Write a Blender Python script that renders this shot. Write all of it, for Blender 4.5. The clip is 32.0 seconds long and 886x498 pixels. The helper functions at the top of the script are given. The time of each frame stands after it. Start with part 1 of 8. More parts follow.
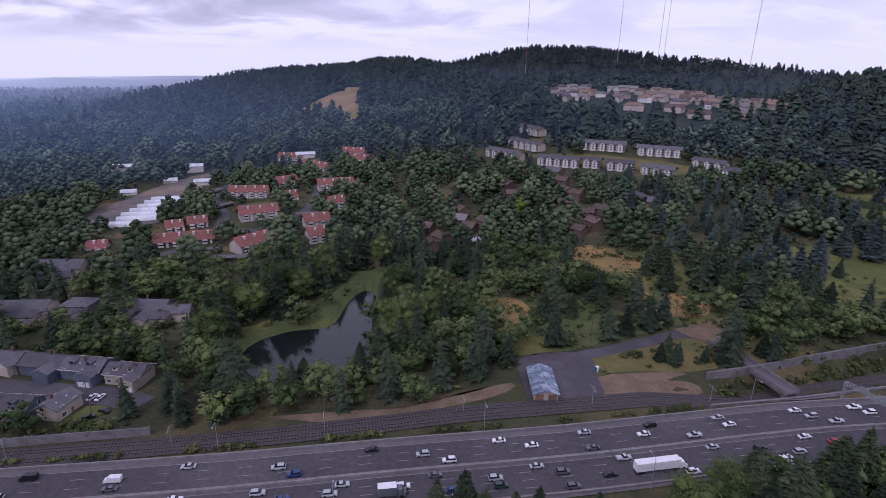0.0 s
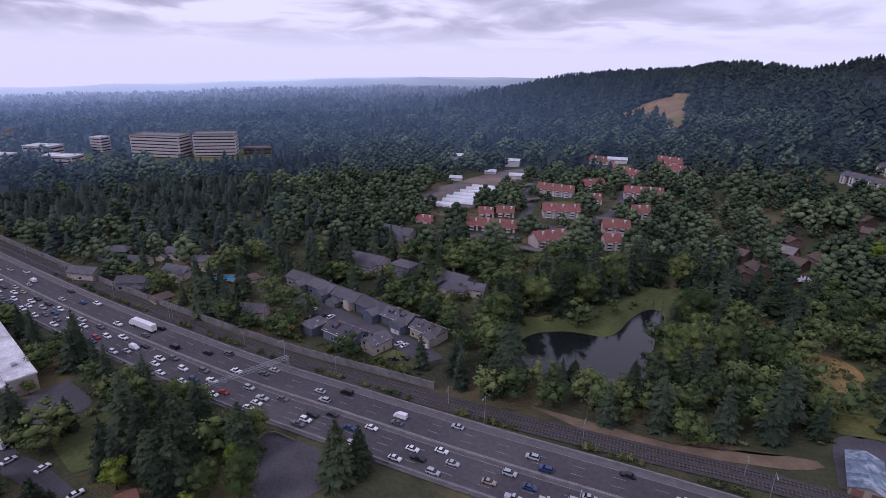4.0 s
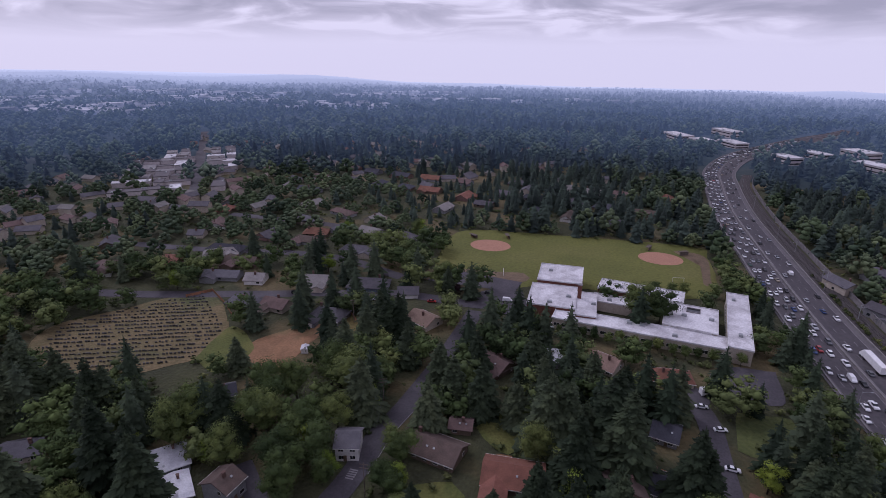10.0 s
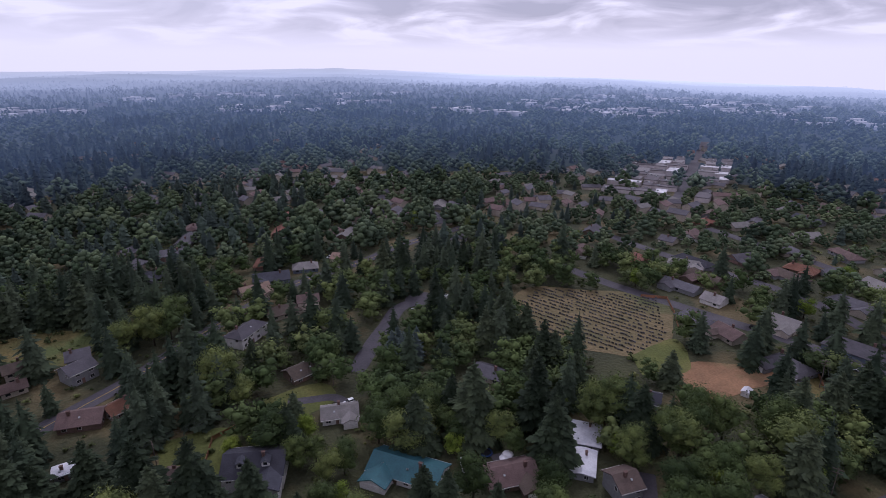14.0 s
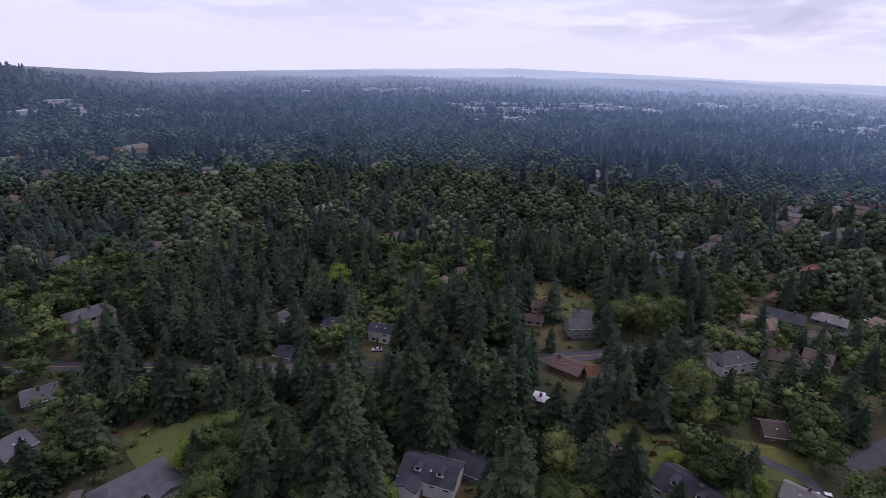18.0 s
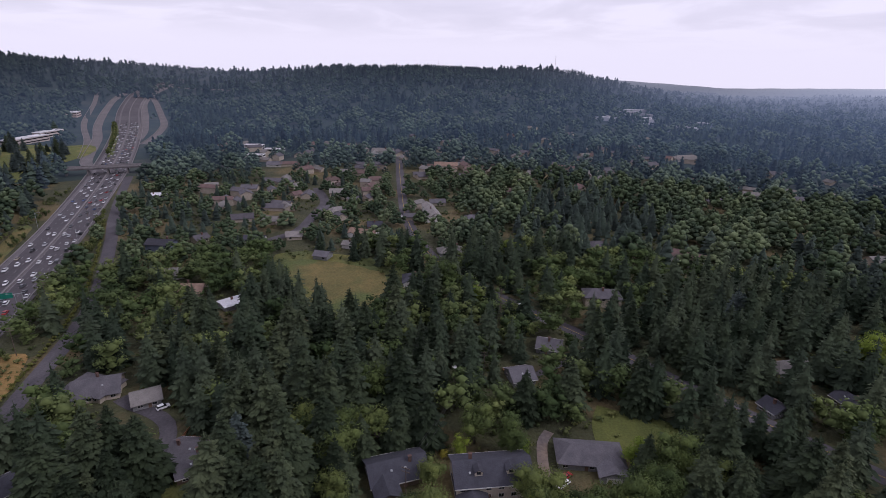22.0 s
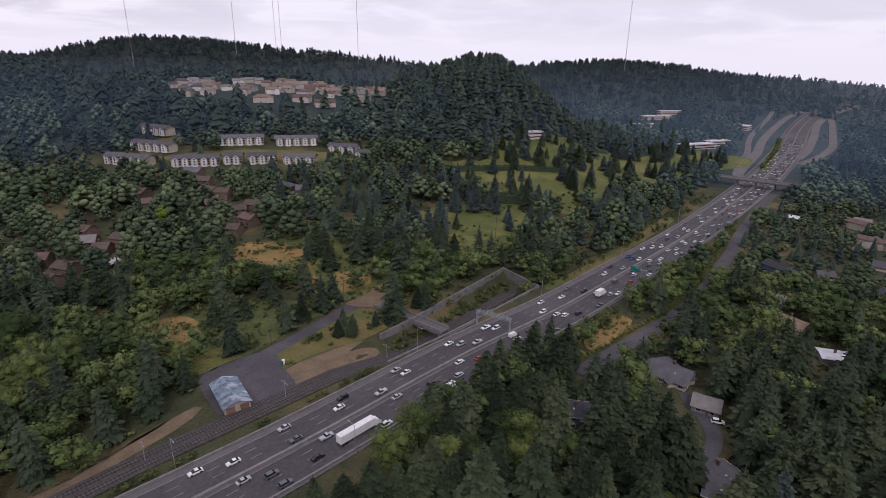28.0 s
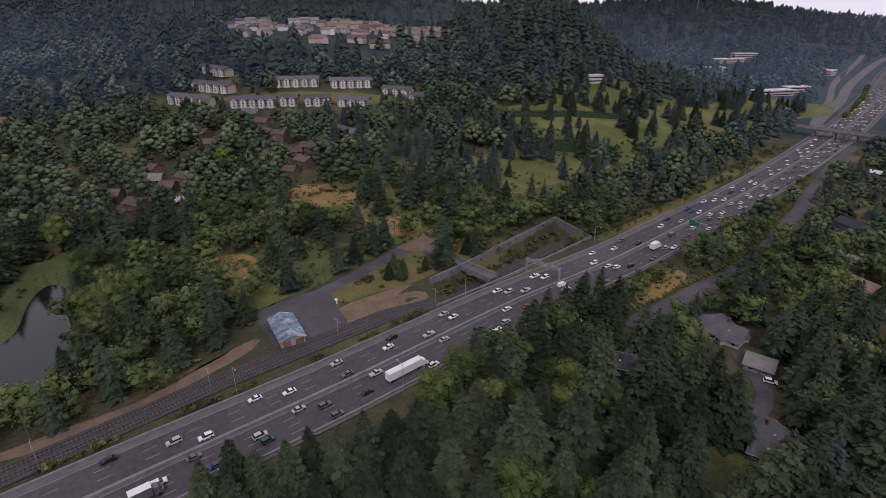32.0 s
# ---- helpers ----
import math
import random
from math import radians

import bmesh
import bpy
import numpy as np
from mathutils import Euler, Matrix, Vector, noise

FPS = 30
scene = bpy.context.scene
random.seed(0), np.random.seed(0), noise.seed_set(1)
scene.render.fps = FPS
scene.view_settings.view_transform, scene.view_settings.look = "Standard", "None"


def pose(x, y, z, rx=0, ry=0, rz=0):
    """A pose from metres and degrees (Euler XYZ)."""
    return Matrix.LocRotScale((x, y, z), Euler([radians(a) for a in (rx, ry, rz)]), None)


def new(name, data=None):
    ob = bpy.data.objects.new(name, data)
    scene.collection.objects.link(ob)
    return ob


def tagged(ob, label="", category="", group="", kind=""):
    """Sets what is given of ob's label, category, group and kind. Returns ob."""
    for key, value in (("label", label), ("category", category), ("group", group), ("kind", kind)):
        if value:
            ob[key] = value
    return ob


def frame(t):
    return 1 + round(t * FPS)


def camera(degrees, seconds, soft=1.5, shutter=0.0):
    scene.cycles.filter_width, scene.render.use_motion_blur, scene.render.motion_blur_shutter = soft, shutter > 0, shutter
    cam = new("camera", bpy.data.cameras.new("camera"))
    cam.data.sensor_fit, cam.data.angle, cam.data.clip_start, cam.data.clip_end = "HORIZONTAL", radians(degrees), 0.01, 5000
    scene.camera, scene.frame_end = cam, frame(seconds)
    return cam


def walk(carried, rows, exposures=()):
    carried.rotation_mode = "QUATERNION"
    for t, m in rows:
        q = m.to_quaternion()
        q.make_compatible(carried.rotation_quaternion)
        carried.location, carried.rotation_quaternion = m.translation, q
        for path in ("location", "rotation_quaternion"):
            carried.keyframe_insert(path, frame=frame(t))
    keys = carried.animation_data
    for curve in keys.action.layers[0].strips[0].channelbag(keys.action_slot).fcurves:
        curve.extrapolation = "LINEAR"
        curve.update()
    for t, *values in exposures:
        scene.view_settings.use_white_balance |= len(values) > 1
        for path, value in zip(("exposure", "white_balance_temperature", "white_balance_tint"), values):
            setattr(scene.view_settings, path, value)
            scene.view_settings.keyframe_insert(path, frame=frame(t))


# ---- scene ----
cam = camera(78.22, 32.0, soft=0.75)
H = 118.0
PATH = [
    (0.0, -18.99, -0.83, 0.00),
    (0.5, -18.96, -0.89, 1.39),
    (1.0, -18.94, -0.94, 4.65),
    (1.5, -18.94, -1.00, 8.82),
    (2.0, -18.99, -1.00, 13.51),
    (2.5, -18.96, -0.99, 17.96),
    (3.0, -19.05, -1.07, 22.80),
    (3.5, -19.11, -1.02, 27.76),
    (5.5, -19.61, -1.71, 45.84),
    (6.0, -19.70, -1.53, 53.05),
    (6.5, -19.79, -1.51, 60.36),
    (7.0, -19.87, -1.45, 67.48),
    (7.5, -19.97, -1.28, 74.35),
    (8.0, -19.99, -1.14, 81.13),
    (8.5, -19.98, -1.01, 87.58),
    (9.0, -19.99, -0.88, 93.33),
    (9.5, -19.98, -0.76, 99.21),
    (10.0, -20.00, -0.59, 105.51),
    (10.5, -19.96, -0.44, 111.96),
    (11.0, -19.86, -0.24, 118.66),
    (11.5, -19.76, -0.18, 125.83),
    (12.0, -19.69, -0.10, 132.57),
    (12.5, -19.59, -0.08, 138.43),
    (13.0, -19.50, -0.05, 143.84),
    (13.5, -19.41, 0.05, 148.76),
    (14.0, -19.29, 0.12, 154.26),
    (14.5, -19.13, 0.21, 160.35),
    (16.5, -19.11, -2.15, 187.20),
    (17.0, -19.22, -2.01, 194.18),
    (17.5, -19.31, -1.97, 200.38),
    (18.0, -19.44, -2.01, 208.33),
    (18.5, -19.49, -1.84, 215.63),
    (19.0, -19.55, -1.79, 222.88),
    (19.5, -19.59, -1.65, 230.14),
    (20.0, -19.59, -1.59, 237.43),
    (20.5, -19.63, -1.49, 244.05),
    (21.0, -19.63, -1.40, 250.34),
    (21.5, -19.66, -1.34, 256.06),
    (22.0, -19.59, -1.31, 261.56),
    (22.5, -19.60, -1.22, 267.15),
    (23.0, -19.58, -1.06, 272.73),
    (23.5, -19.59, -0.97, 277.89),
    (24.0, -19.52, -0.90, 282.81),
    (24.5, -19.49, -0.85, 287.72),
    (25.0, -19.43, -0.91, 292.66),
    (25.5, -19.40, -0.81, 297.75),
    (26.0, -19.34, -0.77, 303.49),
    (26.5, -19.27, -0.75, 309.48),
    (28.5, -19.19, -0.77, 325.74),
    (29.0, -19.13, -0.73, 326.51),
    (29.5, -19.10, -0.73, 327.15),
    (30.0, -19.06, -0.70, 327.64),
    (30.5, -19.02, -0.66, 328.03),
    (31.0, -19.00, -0.64, 328.41),
    (31.5, -18.98, -0.63, 328.78),
    (31.7, -19.15, -0.62, 328.92),
    (31.8, -20.60, -0.59, 329.00),
    (31.9, -22.35, -0.54, 329.07),
    (32.0, -24.90, -0.49, 329.14),
]
walk(cam, [(t, pose(0, 0, H, 90 + p, r, y)) for t, p, r, y in PATH], exposures=[(0.0, 0.05, 5400, 32), (6.0, -0.13, 5450, 30), (10.0, -0.2, 5550, 29), (14.0, 0.04, 5550, 26), (20.0, 0.08, 5650, 24), (24.0, 0.1, 6000, 22), (31.6, 0.12, 6050, 19), (32.0, 0.02, 6050, 23)])

# ---- world, sun ----
SUN_EL, SUN_ROT = 48, 210
world = bpy.data.worlds.new("overcast_sky")
scene.world = world
world.use_nodes = True
wt = world.node_tree
wt.nodes.clear()


def wn(kind, **values):
    n = wt.nodes.new(kind)
    for k, v in values.items():
        n.inputs[k].default_value = v
    return n


sky = wn("ShaderNodeTexSky")
sky.sky_type, sky.sun_disc = "NISHITA", False
sky.sun_elevation, sky.sun_rotation = radians(SUN_EL), radians(SUN_ROT)
clear = wn("ShaderNodeBackground", Strength=0.09)
wt.links.new(sky.outputs[0], clear.inputs[0])
coord = wn("ShaderNodeTexCoord")
split = wn("ShaderNodeSeparateXYZ")
wt.links.new(coord.outputs["Generated"], split.inputs[0])
# cloud layer seen from below: direction divided by its height
lift = wn("ShaderNodeMath")
lift.operation = "MAXIMUM"
lift.inputs[1].default_value = 0.0
wt.links.new(split.outputs["Z"], lift.inputs[0])
deep = wn("ShaderNodeMath")
deep.operation = "ADD"
deep.inputs[1].default_value = 0.15
wt.links.new(lift.outputs[0], deep.inputs[0])
plane = wn("ShaderNodeVectorMath")
plane.operation = "DIVIDE"
wt.links.new(coord.outputs["Generated"], plane.inputs[0])
wt.links.new(deep.outputs[0], plane.inputs[1])
big = wn("ShaderNodeTexNoise", Scale=1.25, Detail=5.0, Roughness=0.5, Distortion=0.5)
wt.links.new(plane.outputs[0], big.inputs["Vector"])
ramp = wt.nodes.new("ShaderNodeValToRGB")
ramp.color_ramp.elements[0].position, ramp.color_ramp.elements[0].color = 0.36, (0.46, 0.44, 0.475, 1)
ramp.color_ramp.elements[1].position, ramp.color_ramp.elements[1].color = 0.60, (0.93, 0.875, 0.885, 1)
mid = ramp.color_ramp.elements.new(0.48)
mid.color = (0.61, 0.573, 0.603, 1)
wt.links.new(big.outputs[0], ramp.inputs[0])
# towards the horizon the layers close up to an even bright veil
veil = wn("ShaderNodeMapRange")
veil.inputs["From Min"].default_value, veil.inputs["From Max"].default_value = 0.005, 0.065
veil.interpolation_type = "SMOOTHSTEP"
wt.links.new(split.outputs["Z"], veil.inputs["Value"])
even = wt.nodes.new("ShaderNodeMix")
even.data_type = "RGBA"
even.inputs[6].default_value = (0.86, 0.82, 0.85, 1)
# heavier clouds to the west, an even white cover to the east
side = wn("ShaderNodeMapRange")
side.inputs["From Min"].default_value, side.inputs["From Max"].default_value = 0.35, -0.45
side.inputs["To Min"].default_value, side.inputs["To Max"].default_value = 0.3, 1.0
wt.links.new(split.outputs["X"], side.inputs["Value"])
bank = wn("ShaderNodeMath")
bank.operation = "MULTIPLY"
wt.links.new(veil.outputs[0], bank.inputs[0])
wt.links.new(side.outputs[0], bank.inputs[1])
wt.links.new(bank.outputs[0], even.inputs[0])
wt.links.new(ramp.outputs[0], even.inputs[7])
cloud = wn("ShaderNodeBackground", Strength=0.98)
wt.links.new(even.outputs[2], cloud.inputs[0])
both = wn("ShaderNodeMixShader")
both.inputs[0].default_value = 0.93
wt.links.new(clear.outputs[0], both.inputs[1])
wt.links.new(cloud.outputs[0], both.inputs[2])
out = wt.nodes.new("ShaderNodeOutputWorld")
wt.links.new(both.outputs[0], out.inputs[0])

sun = new("sun", bpy.data.lights.new("sun", "SUN"))
sun.data.energy, sun.data.angle, sun.data.color = 1.15, radians(18), (1.0, 0.96, 0.9)
sun.matrix_world = pose(0, 0, 300, 90 - SUN_EL, 0, 180 - SUN_ROT)

# ---- materials ----
def mat(name, col, col2=None, scale=0.5, rough=0.85, bump=0.0, fine=8.0, rnd=0.0, island=0.0, metal=0.0, spec=0.3, glow=None, col3=None, tone=0.0):
    """Two tones mixed by a large and a fine noise in metres; rnd and island vary the value by object and by loose piece."""
    m = bpy.data.materials.new(name)
    m.use_nodes = True
    nt = m.node_tree
    b = nt.nodes["Principled BSDF"]
    b.inputs["Roughness"].default_value = rough
    b.inputs["Metallic"].default_value = metal
    b.inputs["Specular IOR Level"].default_value = spec
    col2 = col2 or tuple(c * 0.75 for c in col)
    tc = nt.nodes.new("ShaderNodeTexCoord")
    where = nt.nodes.new("ShaderNodeNewGeometry")
    n1 = nt.nodes.new("ShaderNodeTexNoise")
    n1.inputs["Scale"].default_value, n1.inputs["Detail"].default_value = scale, 4
    n1.inputs["Roughness"].default_value = 0.6
    nt.links.new(where.outputs["Position"], n1.inputs["Vector"])
    n2 = nt.nodes.new("ShaderNodeTexNoise")
    n2.inputs["Scale"].default_value, n2.inputs["Detail"].default_value = scale * fine, 3
    nt.links.new(where.outputs["Position"], n2.inputs["Vector"])
    mr = nt.nodes.new("ShaderNodeMapRange")
    mr.inputs["From Min"].default_value, mr.inputs["From Max"].default_value = 0.36, 0.64
    nt.links.new(n1.outputs[0], mr.inputs["Value"])
    mx = nt.nodes.new("ShaderNodeMix")
    mx.data_type = "RGBA"
    mx.inputs[6].default_value, mx.inputs[7].default_value = (*col, 1), (*col2, 1)
    nt.links.new(mr.outputs[0], mx.inputs[0])
    last = mx.outputs[2]
    if col3:
        n3 = nt.nodes.new("ShaderNodeTexNoise")
        n3.inputs["Scale"].default_value, n3.inputs["Detail"].default_value = scale * 0.37, 5
        nt.links.new(where.outputs["Position"], n3.inputs["Vector"])
        m3 = nt.nodes.new("ShaderNodeMapRange")
        m3.inputs["From Min"].default_value, m3.inputs["From Max"].default_value = 0.52, 0.62
        nt.links.new(n3.outputs[0], m3.inputs["Value"])
        x3 = nt.nodes.new("ShaderNodeMix")
        x3.data_type = "RGBA"
        x3.inputs[7].default_value = (*col3, 1)
        nt.links.new(m3.outputs[0], x3.inputs[0])
        nt.links.new(last, x3.inputs[6])
        last = x3.outputs[2]
    hsv = nt.nodes.new("ShaderNodeHueSaturation")
    nt.links.new(last, hsv.inputs["Color"])
    val = nt.nodes.new("ShaderNodeMapRange")
    val.inputs["From Min"].default_value, val.inputs["From Max"].default_value = 0.25, 0.75
    val.inputs["To Min"].default_value, val.inputs["To Max"].default_value = 0.8, 1.2
    nt.links.new(n2.outputs[0], val.inputs["Value"])
    v = val.outputs[0]
    for amount, node, sock in ((rnd, "ShaderNodeObjectInfo", "Random"), (island, "ShaderNodeNewGeometry", "Random Per Island"), (tone, "ShaderNodeAttribute", "Fac")):
        if amount:
            src = nt.nodes.new(node)
            if sock == "Fac":
                src.attribute_name = "tone"
            r = nt.nodes.new("ShaderNodeMapRange")
            r.inputs["To Min"].default_value, r.inputs["To Max"].default_value = 1 - amount, 1 + amount
            nt.links.new(src.outputs[sock], r.inputs["Value"])
            mul = nt.nodes.new("ShaderNodeMath")
            mul.operation = "MULTIPLY"
            nt.links.new(v, mul.inputs[0])
            nt.links.new(r.outputs[0], mul.inputs[1])
            v = mul.outputs[0]
    nt.links.new(v, hsv.inputs["Value"])
    if tone or island or rnd:
        src = nt.nodes.new("ShaderNodeAttribute" if tone else "ShaderNodeNewGeometry" if island else "ShaderNodeObjectInfo")
        if tone:
            src.attribute_name = "tone"
        r = nt.nodes.new("ShaderNodeMapRange")
        a = 0.026 * (1 if (tone or island or rnd) > 0.2 else 0.4)
        r.inputs["To Min"].default_value, r.inputs["To Max"].default_value = 0.5 + a, 0.5 - a
        nt.links.new(src.outputs["Fac" if tone else "Random Per Island" if island else "Random"], r.inputs["Value"])
        nt.links.new(r.outputs[0], hsv.inputs["Hue"])
    nt.links.new(hsv.outputs[0], b.inputs["Base Color"])
    if bump:
        bp = nt.nodes.new("ShaderNodeBump")
        bp.inputs["Strength"].default_value, bp.inputs["Distance"].default_value = bump, 0.3 / max(scale, 0.05)
        nt.links.new(n2.outputs[0], bp.inputs["Height"])
        nt.links.new(bp.outputs[0], b.inputs["Normal"])
    if glow:
        b.inputs["Emission Color"].default_value = (*glow, 1)
        b.inputs["Emission Strength"].default_value = 1.0
    return m


M_GROUND = mat("undergrowth", (0.0576, 0.06, 0.0264), (0.036, 0.0396, 0.0192), 0.06, 0.95, 0.3, 12, col3=(0.114, 0.09, 0.042))
M_LAWN = mat("lawn", (0.1008, 0.112, 0.028), (0.07392, 0.08736, 0.0224), 0.08, 0.95, 0.2, 14, col3=(0.14, 0.1344, 0.0392))
M_PITCH = mat("playing_field_grass", (0.122, 0.126, 0.029), (0.100, 0.108, 0.025), 0.03, 0.95, 0.1, 20, col3=(0.13, 0.128, 0.036))
M_DRY = mat("dry_grass", (0.152, 0.1189, 0.0425), (0.096, 0.0902, 0.02975), 0.09, 0.95, 0.3, 10, col3=(0.08, 0.10, 0.03))
M_STRAW = mat("straw_slope", (0.27, 0.165, 0.060), (0.17, 0.125, 0.043), 0.10, 0.95, 0.4, 8, col3=(0.105, 0.112, 0.036))
M_MEADOW = mat("rough_meadow", (0.085, 0.100, 0.031), (0.058, 0.073, 0.023), 0.07, 0.95, 0.3, 10, col3=(0.13, 0.125, 0.035))
M_DIRT = mat("bare_dirt", (0.175, 0.125, 0.080), (0.125, 0.092, 0.058), 0.15, 0.95, 0.2, 8)
M_INFIELD = mat("infield_clay", (0.36, 0.19, 0.125), (0.33, 0.175, 0.115), 0.2, 0.95, 0.05, 8)
M_ASPHALT = mat("asphalt", (0.075, 0.068, 0.076), (0.058, 0.053, 0.060), 0.12, 0.9, 0.05, 10, col3=(0.09, 0.083, 0.09))
M_HIGHWAY = mat("highway_concrete", (0.0704, 0.06336, 0.06864), (0.05808, 0.05192, 0.0572), 0.05, 0.88, 0.03, 14, col3=(0.08272, 0.0748, 0.0792))
M_SHOULDER = mat("shoulder_concrete", (0.125, 0.113, 0.117), (0.10, 0.09, 0.095), 0.2, 0.9, 0.05, 8)
M_RAMP = mat("ramp_concrete", (0.135, 0.122, 0.122), (0.105, 0.095, 0.097), 0.05, 0.9, 0.03, 14)
M_PAINT = mat("road_paint", (0.25, 0.24, 0.24), (0.16, 0.15, 0.16), 0.5, 0.8)
M_YELLOW = mat("yellow_paint", (0.45, 0.32, 0.06), None, 0.5, 0.8)
M_CONC = mat("barrier_concrete", (0.22, 0.205, 0.205), (0.16, 0.148, 0.148), 0.4, 0.9, 0.1)
M_WALLC = mat("weathered_concrete", (0.20, 0.185, 0.185), (0.13, 0.12, 0.12), 0.3, 0.9, 0.2)
M_BALLAST = mat("ballast", (0.072, 0.062, 0.06), (0.05, 0.043, 0.042), 0.8, 0.95, 0.4, 6)
M_SLEEPER = mat("sleeper", (0.12, 0.11, 0.108), None, 0.8, 0.9)
M_RAIL = mat("steel_rail", (0.10, 0.085, 0.08), None, 2.0, 0.5, metal=0.6)
M_WATER = mat("pond_water", (0.012, 0.015, 0.016), (0.010, 0.013, 0.012), 0.05, 0.05, 0.012, 30, spec=0.3)
M_STEEL = mat("galvanised_steel", (0.36, 0.38, 0.38), (0.28, 0.29, 0.3), 1.0, 0.5, metal=0.4)
M_POLE = mat("weathered_pole", (0.13, 0.10, 0.085), (0.09, 0.075, 0.06), 2.0, 0.9)
M_WIRE = mat("cable", (0.05, 0.05, 0.052), None, 1.0, 0.6)
M_BARK = mat("bark", (0.06, 0.045, 0.035), (0.035, 0.028, 0.022), 1.5, 0.95, 0.4)
M_FIR = mat("fir_needles", (0.04928, 0.0663, 0.03315), (0.02957, 0.04211, 0.0233), 0.25, 0.9, 0.0, 6, rnd=0.5, spec=0.15)
M_BLUEFIR = mat("blue_spruce_needles", (0.0884, 0.1144, 0.104), (0.0546, 0.0754, 0.0702), 0.25, 0.9, 0.0, 6, rnd=0.15, spec=0.15)
M_LEAF = mat("broadleaf", (0.087, 0.116, 0.031), (0.048, 0.070, 0.022), 0.2, 0.85, 0.0, 6, rnd=0.5, spec=0.2)
M_BRIGHT = mat("fresh_green_leaf", (0.165, 0.222, 0.028), (0.105, 0.148, 0.020), 0.2, 0.85, 0.0, 6, rnd=0.2, spec=0.2)
M_PURPLE = mat("plum_leaf", (0.042, 0.0224, 0.0266), (0.0252, 0.014, 0.0168), 0.2, 0.85, 0.0, 6, rnd=0.2, spec=0.2)
M_YELLOWB = mat("yellow_shrub_leaf", (0.20, 0.17, 0.02), (0.13, 0.12, 0.015), 0.3, 0.85, 0.0, 6, rnd=0.2)
M_WOODS = mat("mixed_woods", (0.094, 0.126, 0.041), (0.050, 0.072, 0.029), 0.05, 0.92, 0.0, 10, tone=0.45, island=0.15, spec=0.12)
# copy of the mixed woods with distance haze painted in as extra blue
M_WOODS_HAZED = mat("mixed_woods_hazed", (0.088, 0.120, 0.058), (0.046, 0.067, 0.041), 0.05, 0.92, 0.12, 24, tone=0.45, island=0.2, spec=0.12)
M_CONIF = mat("conifer_woods", (0.04784, 0.06624, 0.0368), (0.02944, 0.04232, 0.02668), 0.06, 0.92, 0.0, 14, tone=0.35, spec=0.12)
# copy of the conifer woods, bluer to imitate haze in its colour
M_CONIF_HAZED = mat("conifer_woods_hazed", (0.054, 0.075, 0.056), (0.034, 0.048, 0.041), 0.06, 0.92, 0.0, 14, tone=0.35, spec=0.12)
M_SHRUB = mat("shrubs", (0.100, 0.118, 0.040), (0.054, 0.066, 0.027), 0.03, 0.92, 0.0, 12, tone=0.4, island=0.15, spec=0.12)
M_WHITEROOF = mat("white_membrane_roof", (0.56, 0.55, 0.56), (0.40, 0.385, 0.395), 0.22, 0.85, 0.05, 6, col3=(0.62, 0.61, 0.62))
M_BRICK = mat("red_brick", (0.16, 0.065, 0.045), (0.12, 0.05, 0.036), 0.6, 0.9, 0.2)
M_DARKWIN = mat("window_glass", (0.02, 0.024, 0.028), None, 0.5, 0.12, spec=0.6)
M_TRIM = mat("white_trim", (0.62, 0.60, 0.58), (0.52, 0.50, 0.48), 0.8, 0.7)
M_DOOR = mat("door_paint", (0.16, 0.10, 0.07), None, 1.0, 0.7, rnd=0.5)
M_CHIM = mat("chimney_brick", (0.14, 0.085, 0.07), (0.10, 0.06, 0.05), 1.5, 0.9, 0.2)
ROOFS = {
    "gray": mat("grey_shingle", (0.105, 0.098, 0.108), (0.08, 0.075, 0.084), 0.35, 0.92, 0.25, 8, rnd=0.25),
    "dark": mat("charcoal_shingle", (0.05, 0.05, 0.062), (0.038, 0.038, 0.048), 0.35, 0.92, 0.25, 8, rnd=0.2),
    "brown": mat("brown_shingle", (0.12, 0.085, 0.072), (0.088, 0.063, 0.054), 0.35, 0.92, 0.25, 8, rnd=0.25),
    "tan": mat("tan_shingle", (0.22, 0.155, 0.115), (0.17, 0.12, 0.09), 0.35, 0.92, 0.25, 8, rnd=0.2),
    "red": mat("red_tile", (0.235, 0.095, 0.080), (0.185, 0.075, 0.065), 0.35, 0.9, 0.25, 8, rnd=0.15),
    "rust": mat("rust_shingle", (0.20, 0.088, 0.06), (0.155, 0.068, 0.047), 0.35, 0.9, 0.25, 8, rnd=0.2),
    "teal": mat("teal_metal", (0.035, 0.115, 0.13), (0.028, 0.09, 0.105), 0.3, 0.55, 0.05),
    "white": mat("white_metal_roof", (0.58, 0.58, 0.60), (0.42, 0.42, 0.45), 0.25, 0.6, 0.05),
    "pale": mat("pale_shingle", (0.20, 0.185, 0.175), (0.155, 0.145, 0.135), 0.35, 0.92, 0.2, 8, rnd=0.15),
}
WALLS = {
    "cream": mat("cream_siding", (0.42, 0.37, 0.30), (0.35, 0.30, 0.25), 0.5, 0.85, 0.1, rnd=0.15),
    "white": mat("white_siding", (0.62, 0.60, 0.58), (0.52, 0.50, 0.48), 0.5, 0.8, 0.1, rnd=0.1),
    "gray": mat("grey_siding", (0.20, 0.20, 0.205), (0.16, 0.16, 0.165), 0.5, 0.85, 0.1, rnd=0.25),
    "blue": mat("slate_blue_siding", (0.11, 0.13, 0.17), (0.09, 0.105, 0.14), 0.5, 0.85, 0.1, rnd=0.15),
    "brown": mat("brown_siding", (0.15, 0.105, 0.08), (0.115, 0.08, 0.06), 0.5, 0.88, 0.1, rnd=0.25),
    "brick": M_BRICK,
    "pink": mat("stucco", (0.50, 0.42, 0.385), (0.42, 0.35, 0.32), 0.5, 0.85, 0.1, rnd=0.08),
}
